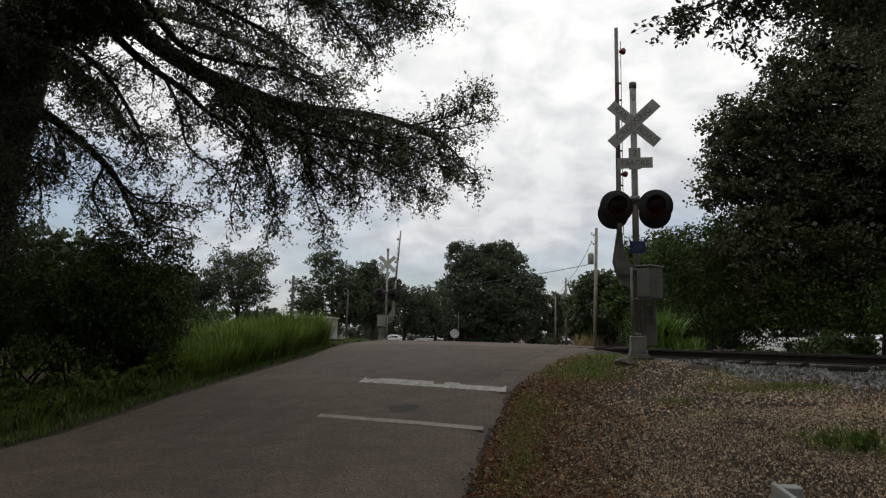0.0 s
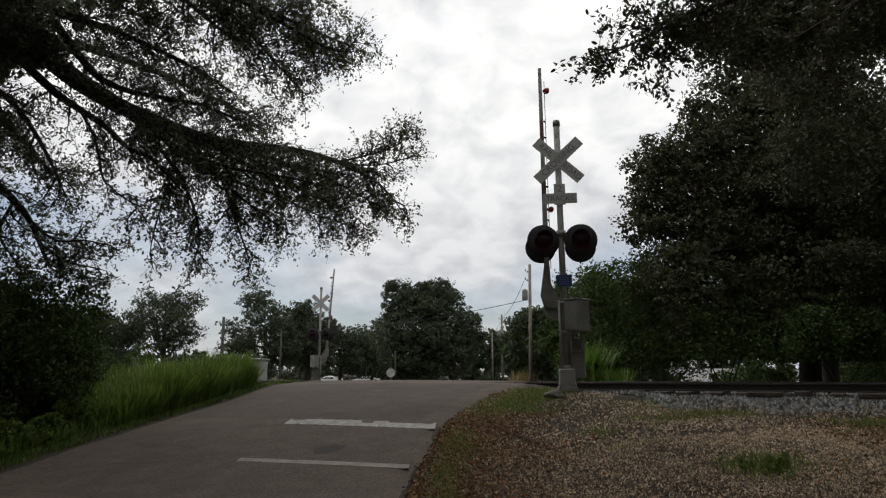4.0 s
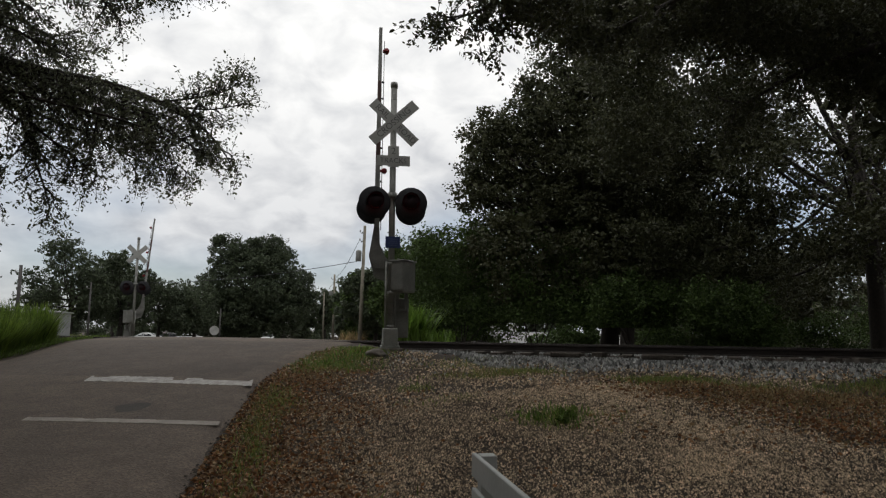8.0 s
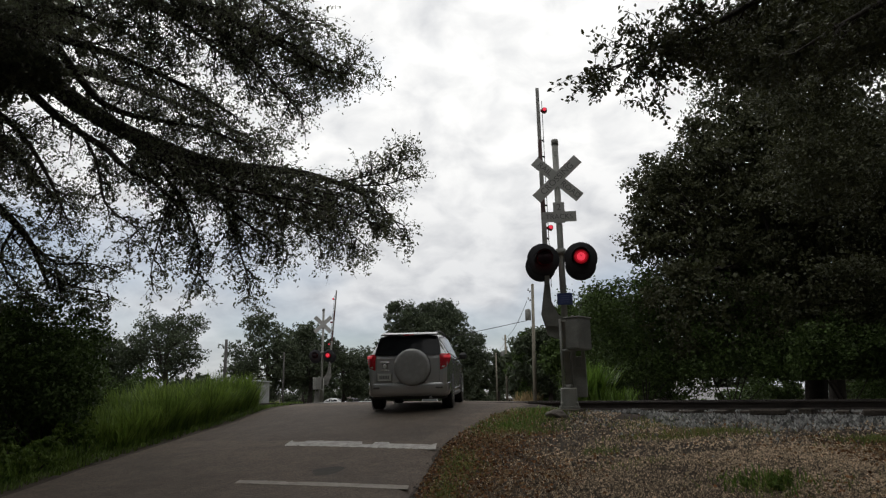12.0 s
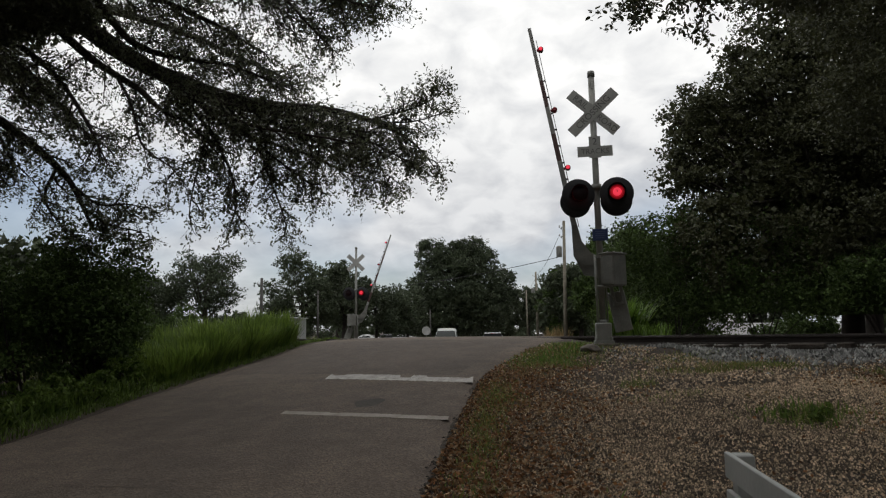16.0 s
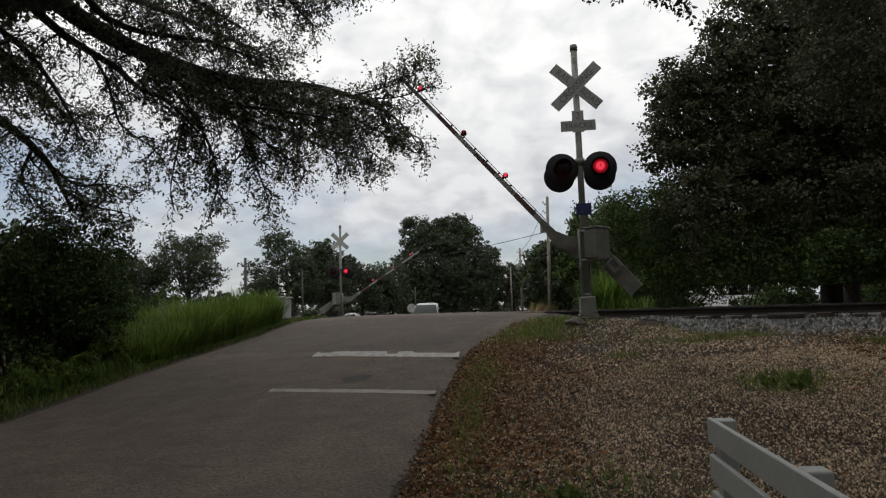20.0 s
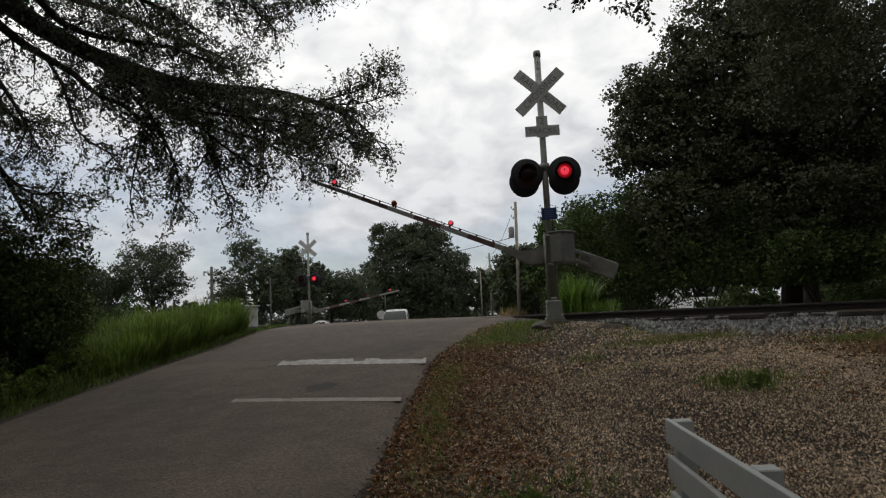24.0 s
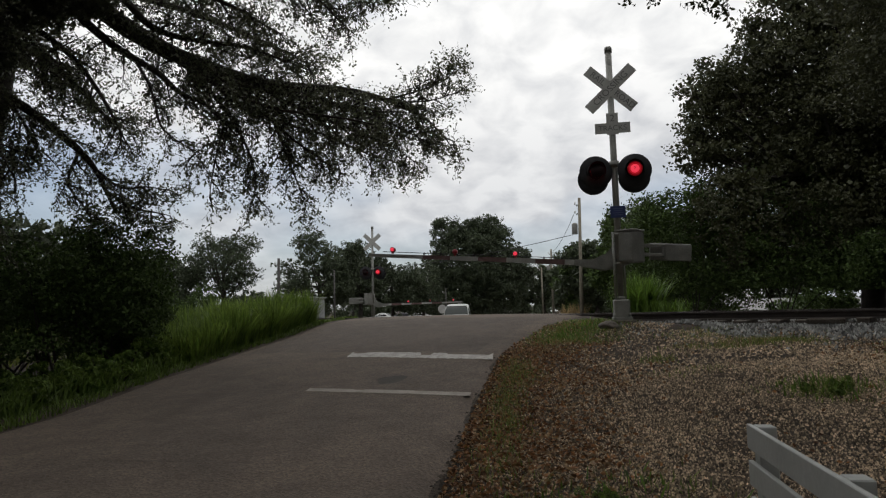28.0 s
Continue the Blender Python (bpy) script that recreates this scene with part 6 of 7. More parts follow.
SILVER = car_paint("silver_car_paint", (0.5, 0.505, 0.505), 0.7, 0.27)
WHITECAR = car_paint("white_car_paint", (0.52, 0.53, 0.52), 0.0, 0.4)
DARKCAR = car_paint("dark_car_paint", (0.03, 0.03, 0.035), 0.3)
TINT = material("tinted_glass", (0.006, 0.007, 0.008), 0.05, spec=0.14, vary=-1, second=(0.01, 0.011, 0.012))
CLEARGLASS = material("windscreen_glass", (0.05, 0.055, 0.052), 0.2, spec=0.2, vary=-1, second=(0.035, 0.04, 0.038))
TRIM = material("black_car_trim", (0.02, 0.02, 0.02), 0.6, vary=-1)
TYRE = material("tyre_rubber", (0.018, 0.018, 0.018), 0.85, vary=-1, fine=90)
ALLOY = material("bright_alloy_wheel", (0.85, 0.85, 0.85), 0.25, 0.75, vary=-1)
TAILRED = material("red_tail_lamp_plastic", (0.4, 0.012, 0.02), 0.15, vary=-1, second=(0.3, 0.01, 0.016))
TAILSHEEN = glow("tail_lamp_sheen", (0.9, 0.05, 0.07), 0.35)
CLEARLAMP = material("clear_lamp_plastic", (0.55, 0.5, 0.48), 0.15, vary=-1)
AMBER = material("amber_lamp_plastic", (0.6, 0.22, 0.06), 0.2, vary=-1)
PLATE = material("pale_number_plate", (0.5, 0.52, 0.48), 0.5, vary=-1)
SPARE = material("grey_spare_cover", (0.3, 0.3, 0.295), 0.4, 0.2, second=(0.25, 0.25, 0.245), scale=3, fine=12, vary=-1)
GREYTRIM = material("grey_plastic_cladding", (0.16, 0.16, 0.155), 0.55, vary=-1)


def section(hw, zb, belt, roof, hr):
    """Half of a car's cross section, from the keel over the side to the roof's middle."""
    up = max(belt + 0.03, roof)
    edge = max(belt + 0.015, roof - 0.12)
    return [(0.0, zb), (hw * 0.88, zb), (hw * 0.955, zb + 0.05), (hw * 0.975, zb + 0.16), (hw * 0.98, zb + 0.3), (hw * 0.992, (zb + belt) / 2 + 0.1), (hw, belt - 0.2), (hw * 0.992, belt - 0.09), (hw * 0.965, belt - 0.02), (hw * 0.945, belt + 0.005),
            ((hw * 0.945 + hr + 0.075) / 2 + 0.008, (belt + edge) / 2), (hr + 0.075, edge), (hr + 0.045, max(belt + 0.02, roof - 0.07)), (hr - 0.02, max(belt + 0.025, roof - 0.03)), (hr * 0.6, max(belt + 0.028, roof - 0.006)), (0.0, up)]


def smoothed(stations, steps=6):
    """Stations drawn through with smooth curves."""
    st = np.array(stations, float)
    h = np.diff(st[:, 0])
    slope = np.diff(st, axis=0) / h[:, None]
    tangent = np.vstack([slope[:1], (slope[:-1] * h[1:, None] + slope[1:] * h[:-1, None]) / (h[1:] + h[:-1])[:, None], slope[-1:]])
    flip = np.vstack([np.zeros((1, st.shape[1]), bool), slope[:-1] * slope[1:] <= 0, np.zeros((1, st.shape[1]), bool)])
    tangent[flip] = 0
    rows = []
    for i in range(len(st) - 1):
        for u in np.arange(steps) / steps:
            a, b = st[i], st[i + 1]
            rows.append((2 * u**3 - 3 * u**2 + 1) * a + (u**3 - 2 * u**2 + u) * h[i] * tangent[i] + (3 * u**2 - 2 * u**3) * b + (u**3 - u**2) * h[i] * tangent[i + 1])
    rows.append(st[-1])
    return [tuple(float(v) for v in r) for r in rows]


def at_station(stations, y):
    ys = [s[0] for s in stations]
    return [float(np.interp(y, ys, [s[k] for s in stations])) for k in range(1, 6)]


def car_body(root, stations, paint):
    bm = bmesh.new()
    rings = []
    for y, *rest in smoothed(stations):
        half = section(*rest)
        loop = [(x, z) for x, z in half] + [(-x, z) for x, z in half[-2:0:-1]]
        rings.append([bm.verts.new((x, y, z)) for x, z in loop])
    n = len(rings[0])
    for a, b in zip(rings, rings[1:]):
        for k in range(n):
            f = bm.faces.new((a[k], a[(k + 1) % n], b[(k + 1) % n], b[k]))
            f.smooth = True
    bm.faces.new(rings[0])
    bm.faces.new(rings[-1][::-1])
    bmesh.ops.recalc_face_normals(bm, faces=bm.faces)
    return part("body", bm, paint, root)


def side_x(stations, y, z):
    """The half width of the body at a place along it and a height."""
    half = section(*at_station(stations, y))[1:-1]
    return float(np.interp(z, [p[1] for p in half], [p[0] for p in half]))


def side_window(root, stations, y0, y1, sgn, name="side_window", low=0.05, inset=0.13, slope0=0.0, slope1=0.0, mat=None, proud=0.008):
    """A side pane lying proud of the cabin side, its ends sloped by slope0 and slope1 from sill to head."""
    bm = bmesh.new()
    rows = []
    for u in np.linspace(0, 1, 17):
        row = []
        for v in np.linspace(0, 1, 5):
            y = y0 + (y1 - y0) * u + v * (slope0 * (1 - u) + slope1 * u)
            hw, zb, belt, roof, hr = at_station(stations, y)
            z = belt + low + v * max(0.02, roof - inset - belt - low)
            row.append(bm.verts.new((sgn * (side_x(stations, y, z) + proud), y, z)))
        rows.append(row)
    for a, b in zip(rows, rows[1:]):
        for k in range(4):
            f = bm.faces.new((a[k], b[k], b[k + 1], a[k + 1]) if sgn > 0 else (a[k + 1], b[k + 1], b[k], a[k]))
            f.smooth = True
    return part(name, bm, mat or TINT, root)


def wrap_strip(root, name, mat, plan, profile, smooth=True):
    """A strip following a plan line, with a profile of (height, offset outward)."""
    plan = smooth_line(plan, 6) if len(plan) > 3 else plan
    pts = [Vector((p[0], p[1])) for p in plan]
    normals = []
    for i in range(len(pts)):
        d = (pts[min(i + 1, len(pts) - 1)] - pts[max(i - 1, 0)]).normalized()
        normals.append(Vector((-d.y, d.x)))
    bm = bmesh.new()
    rings = [[bm.verts.new((p.x + n.x * off, p.y + n.y * off, z)) for z, off in profile] for p, n in zip(pts, normals)]
    for a, b in zip(rings, rings[1:]):
        for k in range(len(profile) - 1):
            f = bm.faces.new((a[k], a[k + 1], b[k + 1], b[k]))
            f.smooth = smooth
    bmesh.ops.recalc_face_normals(bm, faces=bm.faces)
    return part(name, bm, mat, root)


def end_window(root, pts, halves, name, mat, out):
    """A pane across the car through (y, z) points with half widths, slightly proud along out."""
    bm = bmesh.new()
    rows = []
    for (y, z), h in zip(pts, halves):
        rows.append([bm.verts.new((h * u, y + out[0] - 0.05 * abs(u) ** 3 * np.sign(out[0]), z + out[1])) for u in np.linspace(-1, 1, 9)])
    for a, b in zip(rows, rows[1:]):
        for k in range(8):
            f = bm.faces.new((a[k], a[k + 1], b[k + 1], b[k]) if out[0] < 0 else (a[k + 1], a[k], b[k], b[k + 1]))
            f.smooth = True
    return part(name, bm, mat, root)


def car_wheel(root, x, y, r=0.345, width=0.22):
    """A wheel turning about its x axis: tyre and five-spoke rim."""
    wheel = new("wheel")
    wheel.parent = root
    sgn = 1 if x > 0 else -1
    home = pose(x, y, r)
    wheel.matrix_basis = home
    bm = bmesh.new()
    lathe(bm, [(r * 0.66, -width / 2), (r * 0.93, -width / 2), (r, -width / 2 + 0.035), (r, width / 2 - 0.035), (r * 0.93, width / 2), (r * 0.66, width / 2)], pose(0, 0, 0, 0, 90, 0), 32)
    part("tyre", bm, TYRE, wheel)
    bm = bmesh.new()
    lathe(bm, [(r * 0.66, -0.09), (r * 0.69, 0.112), (r * 0.64, 0.12), (r * 0.55, 0.112), (r * 0.53, 0.09)], pose(0, 0, 0, 0, 90 * sgn, 0), 28)
    lathe(bm, [(r * 0.6, 0.09), (r * 0.58, 0.075), (r * 0.1, 0.075)], pose(0, 0, 0, 0, 90 * sgn, 0), 28, index=1)
    for k in range(5):
        m = pose(0, 0, 0, 72 * k, 0, 0)
        for off in (-0.034, 0.034):
            box(bm, (0.035, 0.038, r * 0.5), m @ pose(sgn * 0.108, off * 1.1, r * 0.36, 0, -6 * sgn, 0), 0.008)
    lathe(bm, [(0.06, 0.05), (0.06, 0.118), (0.03, 0.125)], pose(0, 0, 0, 0, 90 * sgn, 0), 16)
    part("rim", bm, (ALLOY, TRIM), wheel)
    return wheel, home


SUV_STATIONS = [(-0.85, 0.79, 0.46, 1.10, 1.13, 0.70), (-0.83, 0.845, 0.42, 1.15, 1.20, 0.70), (-0.76, 0.882, 0.38, 1.20, 1.33, 0.67), (-0.66, 0.90, 0.35, 1.215, 1.53, 0.625), (-0.55, 0.906, 0.33, 1.215, 1.645, 0.60), (-0.30, 0.91, 0.30, 1.21, 1.69, 0.595),
                (0.4, 0.91, 0.27, 1.185, 1.715, 0.60), (1.15, 0.91, 0.26, 1.15, 1.715, 0.60), (1.55, 0.91, 0.26, 1.135, 1.68, 0.595), (1.85, 0.908, 0.26, 1.12, 1.58, 0.60), (2.2, 0.905, 0.26, 1.105, 1.375, 0.62), (2.5, 0.90, 0.26, 1.09, 1.175, 0.66), (2.64, 0.895, 0.26, 1.075, 1.11, 0.68),
                (3.0, 0.885, 0.27, 1.02, 1.065, 0.66), (3.25, 0.85, 0.30, 0.93, 0.985, 0.60), (3.42, 0.78, 0.34, 0.78, 0.85, 0.52), (3.5, 0.64, 0.42, 0.62, 0.66, 0.4)]
# half of the car's rear in plan, from the tailgate's middle round the corner
REAR_PLAN = [(0.0, -0.875), (0.3, -0.872), (0.6, -0.855), (0.74, -0.825), (0.82, -0.78), (0.868, -0.70), (0.892, -0.60), (0.903, -0.48), (0.908, -0.36)]


def rear_lamp(root, sgn):
    """A tail lamp wrapped round the rear corner: broad above and drawn out forwards, narrow below."""
    plan = smooth_line(REAR_PLAN[2:], 6)
    run = np.concatenate([[0], np.cumsum(np.linalg.norm(np.diff(plan, axis=0), axis=1))])
    xs, ys = plan[:, 0], plan[:, 1]

    def patch(z0, z1, lead, trail, proud):
        bm = bmesh.new()
        rows = []
        for v in np.linspace(0, 1, 11):
            z = z0 + (z1 - z0) * v
            row = []
            for u in np.linspace(0, 1, 13):
                w = lead + (trail(z) - lead) * u
                bulge = 0.028 + proud * min(1.0, 6 * min(u, 1 - u, v, 1 - v))
                x, y = float(np.interp(w, run, xs)), float(np.interp(w, run, ys))
                n = Vector((0.5 + 0.5 * min(1, max(0, (x - 0.74) / 0.16)), -1 + min(1, max(0, (x - 0.74) / 0.16)))).normalized()
                top = 0.03 * max(0, z - 1.1) / 0.1
                row.append(bm.verts.new((sgn * (x + n.x * bulge - top * 0.3), y + n.y * bulge + top * (1 - u), z)))
            rows.append(row)
        for a, b in zip(rows, rows[1:]):
            for k in range(12):
                f = bm.faces.new((a[k], a[k + 1], b[k + 1], b[k]) if sgn > 0 else (a[k + 1], a[k], b[k], b[k + 1]))
                f.smooth = True
        return bm

    reach = lambda z: float(np.interp(z, (0.88, 0.98, 1.1, 1.19, 1.225), (0.19, 0.29, 0.40, 0.47, 0.45)))
    lamp = part("tail_lamp", patch(0.88, 1.225, 0.1, reach, 0.03), TAILRED, root)
    # weak glow standing in for the bright reflection on the upper lens
    part("lamp_lens", patch(1.12, 1.2, 0.14, lambda z: reach(z) - 0.06, 0.036), TAILSHEEN, lamp)
    part("reversing_lens", patch(0.92, 0.97, 0.13, lambda z: reach(z) - 0.06, 0.034), CLEARLAMP, lamp)


def build_suv():
    st = smoothed(SUV_STATIONS, 12)
    root = tagged(new("suv"), "silver compact suv with a grey spare wheel cover", "car")
    car_body(root, SUV_STATIONS, SILVER)
    for sgn in (1, -1):
        side_window(root, st, -0.40, 2.18, sgn, "window_surround", low=0.012, inset=0.085, slope0=-0.16, slope1=-0.66, mat=TRIM, proud=0.009)
        side_window(root, st, 1.09, 2.08, sgn, low=0.035, inset=0.115, slope1=-0.62, proud=0.016)
        side_window(root, st, 0.27, 1.0, sgn, low=0.035, inset=0.115, slope0=-0.02, proud=0.016)
        side_window(root, st, -0.36, 0.2, sgn, low=0.035, inset=0.115, slope0=-0.14, slope1=-0.02, proud=0.016)
        bm = bmesh.new()
        box(bm, (0.006, 2.5, 0.01), pose(sgn * 0.872, 0.9, 1.172, -2.5, 0, 0), 0.002)
        part("belt_trim", bm, ALLOY, root)
        # sill, flares, and dark discs standing in for the shade inside the arches
        for y in (0.0, 2.66):
            bm = bmesh.new()
            lathe(bm, [(0.4, 0), (0.4, 0.006), (0.2, 0.007)], pose(sgn * 0.9025, y, 0.378, 0, 90 * sgn, 0), 36)
            part("arch_shade_disc", bm, TRIM, root)
            bm = bmesh.new()
            n = 22
            rings = []
            for k in range(n + 1):
                a = radians(-2 + 184 * k / n)
                rings.append([bm.verts.new((sgn * x, y + r * math.cos(a), 0.385 + r * math.sin(a))) for r, x in ((0.388, 0.88), (0.388, 0.909), (0.395, 0.913), (0.425, 0.911), (0.46, 0.9))])
            for p, q in zip(rings, rings[1:]):
                for k in range(4):
                    f = bm.faces.new((p[k], q[k], q[k + 1], p[k + 1]) if sgn > 0 else (p[k], p[k + 1], q[k + 1], q[k]))
                    f.smooth = True
            bmesh.ops.recalc_face_normals(bm, faces=bm.faces)
            part("fender_flare", bm, SILVER, root)
        bm = bmesh.new()
        box(bm, (0.05, 1.8, 0.09), pose(sgn * 0.872, 1.33, 0.315), 0.02)
        part("sill", bm, GREYTRIM, root)
        bm = bmesh.new()
        box(bm, (0.014, 1.84, 0.016), pose(sgn * 0.893, 1.33, 0.44, 0, 0, 0), 0.006)
        part("door_moulding", bm, SILVER, root)
        for y, z in ((0.27, 1.035), (1.29, 1.005)):
            bm = bmesh.new()
            box(bm, (0.012, 0.13, 0.075), pose(sgn * 0.907, y - 0.01, z - 0.012), 0.005)
            cup = part("handle_cup", bm, TRIM, root)
            bm = bmesh.new()
            box(bm, (0.035, 0.21, 0.036), pose(sgn * 0.925, y, z), 0.014)
            part("door_handle", bm, TRIM, root)
        for y, z, lean in ((0.24, 0.84, 0), (1.11, 0.8, 0), (2.1, 0.8, 3)):
            bm = bmesh.new()
            for k in range(9):
                zz = z - 0.34 + 0.075 * k
                box(bm, (0.006, 0.007, 0.077), pose(sgn * (side_x(st, y, zz) + 0.001), y, zz))
            part("door_gap", bm, TRIM, root)
        bm = bmesh.new()
        box(bm, (0.2, 0.13, 0.17), pose(sgn * 1.0, 1.96, 1.2, 0, 0, sgn * 12), 0.05)
        box(bm, (0.12, 0.06, 0.05), pose(sgn * 0.89, 1.97, 1.14), 0.015)
        part("wing_mirror", bm, TRIM, root)
        # roof rails
        rail_pts = [(sgn * 0.585, -0.36, 1.67), (sgn * 0.585, -0.2, 1.725), (sgn * 0.59, 0.4, 1.752), (sgn * 0.59, 1.0, 1.748), (sgn * 0.585, 1.4, 1.7), (sgn * 0.58, 1.58, 1.62)]
        rail = tubes_mesh("roof_rail", [(smooth_line(rail_pts), 0.022, 0.022)], TRIM, root, 8)
        for y in (-0.3, 1.45):
            bm = bmesh.new()
            box(bm, (0.06, 0.2, 0.06), pose(sgn * 0.585, y, 1.70, 14 if y < 0 else -14, 0, 0), 0.02)
            part("rail_foot", bm, TRIM, root)
        rear_lamp(root, sgn)
        bm = bmesh.new()
        plate(bm, [(-0.12, -0.06), (0.1, -0.09), (0.12, 0.07), (-0.1, 0.09)], 0.06, pose(sgn * 0.74, 3.335, 0.845, 30, 0, -sgn * 48))
        part("headlamp", bm, CLEARLAMP, root)
        bm = bmesh.new()
        box(bm, (0.05, 0.14, 0.06), pose(sgn * 0.835, 3.22, 0.885, 0, 0, sgn * 14), 0.02)
        part("indicator", bm, AMBER, root)
        bm = bmesh.new()
        box(bm, (0.16, 0.02, 0.04), pose(sgn * 0.69, -0.878, 0.5, 0, 0, sgn * 14), 0.01)
        part("rear_reflector", bm, TRIM, root)
        bm = bmesh.new()
        for k in range(8):
            box(bm, (0.007, 0.006, 0.075), pose(sgn * 0.695, -0.862 + 0.002 * k, 0.67 + 0.073 * k))
        part("hatch_gap", bm, TRIM, root)
    end_window(root, [(-0.855, 1.19), (-0.80, 1.27), (-0.715, 1.41), (-0.645, 1.53), (-0.59, 1.6)], [0.73, 0.725, 0.695, 0.665, 0.645], "rear_window", TINT, (-0.03, 0.014))
    end_window(root, [(2.46, 1.2), (2.2, 1.39), (1.9, 1.565), (1.66, 1.66)], [0.62, 0.57, 0.53, 0.51], "windscreen", TINT, (0.008, 0.012))
    bm = bmesh.new()
    box(bm, (1.26, 0.24, 0.035), pose(0, -0.56, 1.672, 10, 0, 0), 0.016)
    spoiler = part("spoiler", bm, SILVER, root)
    bm = bmesh.new()
    box(bm, (0.24, 0.02, 0.022), pose(0, -0.68, 1.645), 0.005)
    part("high_brake_lamp", bm, TAILRED, spoiler)
    wrap = [(x - 0.05 * max(0.0, y + 0.66) / 0.3, y) for x, y in REAR_PLAN]
    full = [(-x, y) for x, y in wrap[::-1]] + wrap[1:]
    wrap_strip(root, "rear_bumper", SILVER, [(x, y, 0) for x, y in full], [(0.31, 0.06), (0.345, 0.0), (0.40, -0.018), (0.47, -0.03), (0.55, -0.036), (0.59, -0.03), (0.605, -0.015), (0.612, 0.03)])
    wrap_strip(root, "lower_valance", TRIM, [(x * 0.96, y + 0.05, 0) for x, y in full], [(0.25, 0.08), (0.27, 0.02), (0.33, 0.0), (0.38, 0.0)])
    bm = bmesh.new()
    box(bm, (1.5, 0.3, 0.16), pose(0, -0.62, 0.36), 0.04)
    part("underside", bm, TRIM, root)
    bm = bmesh.new()
    box(bm, (1.6, 0.3, 0.34), pose(0, 3.36, 0.47), 0.12)
    part("front_bumper", bm, SILVER, root)
    bm = bmesh.new()
    lathe(bm, [(0.36, 0.0), (0.392, 0.02), (0.398, 0.12), (0.392, 0.16), (0.36, 0.186), (0.3, 0.198), (0.18, 0.2), (0.05, 0.2)], pose(0.11, -0.84, 0.935, 90), 48)
    cover = part("spare_wheel_cover", bm, SPARE, root, "round grey spare wheel cover")
    bm = bmesh.new()
    lathe(bm, [(0.37, -0.02), (0.402, 0.0), (0.402, 0.03), (0.39, 0.045)], pose(0.11, -0.84, 0.935, 90), 48)
    part("cover_rim", bm, TRIM, cover)
    bm = bmesh.new()
    box(bm, (0.31, 0.012, 0.16), pose(-0.51, -0.885, 0.73, 0, 0, -4), 0.004)
    tag = part("number_plate", bm, PLATE, root, "pale number plate with dark bars")
    bm = bmesh.new()
    for k in range(6):
        box(bm, (0.028, 0.004, 0.07), pose(-0.605 + 0.038 * k, -0.884 - 0.0027 * k, 0.73, 0, 0, -4))
    part("plate_bars", bm, LETTER, tag)
    bm = bmesh.new()
    box(bm, (0.34, 0.02, 0.2), pose(-0.51, -0.872, 0.73, 0, 0, -4), 0.01)
    part("plate_recess", bm, GREYTRIM, root)
    bm = bmesh.new()
    box(bm, (0.2, 0.035, 0.03), pose(-0.5, -0.878, 1.05), 0.01)
    part("hatch_handle", bm, ALLOY, root)
    bm = bmesh.new()
    lathe(bm, [(0.05, 0), (0.05, 0.01), (0.04, 0.014)], pose(-0.5, -0.866, 0.97, 90), 20)
    part("badge", bm, ALLOY, root)
    bm = bmesh.new()
    box(bm, (0.18, 0.012, 0.025), pose(-0.5, -0.872, 0.885))
    part("badge_bar", bm, ALLOY, root)
    bm = bmesh.new()
    tube(bm, 0.005, 0.003, 0.75, pose(0.66, 2.3, 1.1, 12, 0, 0), 6)
    part("aerial", bm, TRIM, root)
    bm = bmesh.new()
    tube(bm, 0.03, 0.03, 0.2, pose(0.5, -0.75, 0.28, 90), 12)
    part("exhaust", bm, GREYTRIM, root)
    wheels = [car_wheel(root, sx * 0.79, y, 0.36) for sx in (-1, 1) for y in (0.0, 2.66)]
    return root, wheels


suv, suv_wheels = build_suv()

CAR_STATIONS = [(-0.95, 0.6, 0.45, 0.8, 0.84, 0.4), (-0.85, 0.8, 0.35, 0.9, 0.95, 0.6), (-0.4, 0.86, 0.28, 0.94, 1.0, 0.64), (-0.1, 0.88, 0.26, 0.94, 1.18, 0.6), (0.5, 0.88, 0.25, 0.93, 1.42, 0.56), (1.3, 0.88, 0.25, 0.92, 1.45, 0.56),
                (1.9, 0.88, 0.25, 0.91, 1.25, 0.57), (2.4, 0.87, 0.25, 0.9, 0.98, 0.62), (3.1, 0.84, 0.28, 0.8, 0.86, 0.56), (3.5, 0.7, 0.36, 0.62, 0.68, 0.4)]
TRUCK_STATIONS = [(-1.1, 0.9, 0.5, 1.1, 1.14, 0.8), (-1.0, 0.94, 0.45, 1.15, 1.2, 0.85), (0.9, 0.95, 0.42, 1.16, 1.22, 0.85), (1.0, 0.95, 0.42, 1.16, 1.87, 0.68), (1.3, 0.95, 0.42, 1.16, 1.93, 0.68), (2.1, 0.95, 0.42, 1.15, 1.93, 0.68),
                  (2.5, 0.95, 0.42, 1.14, 1.58, 0.7), (2.8, 0.95, 0.42, 1.12, 1.2, 0.76), (3.9, 0.93, 0.45, 1.08, 1.13, 0.78), (4.05, 0.88, 0.5, 0.95, 1.0, 0.7)]


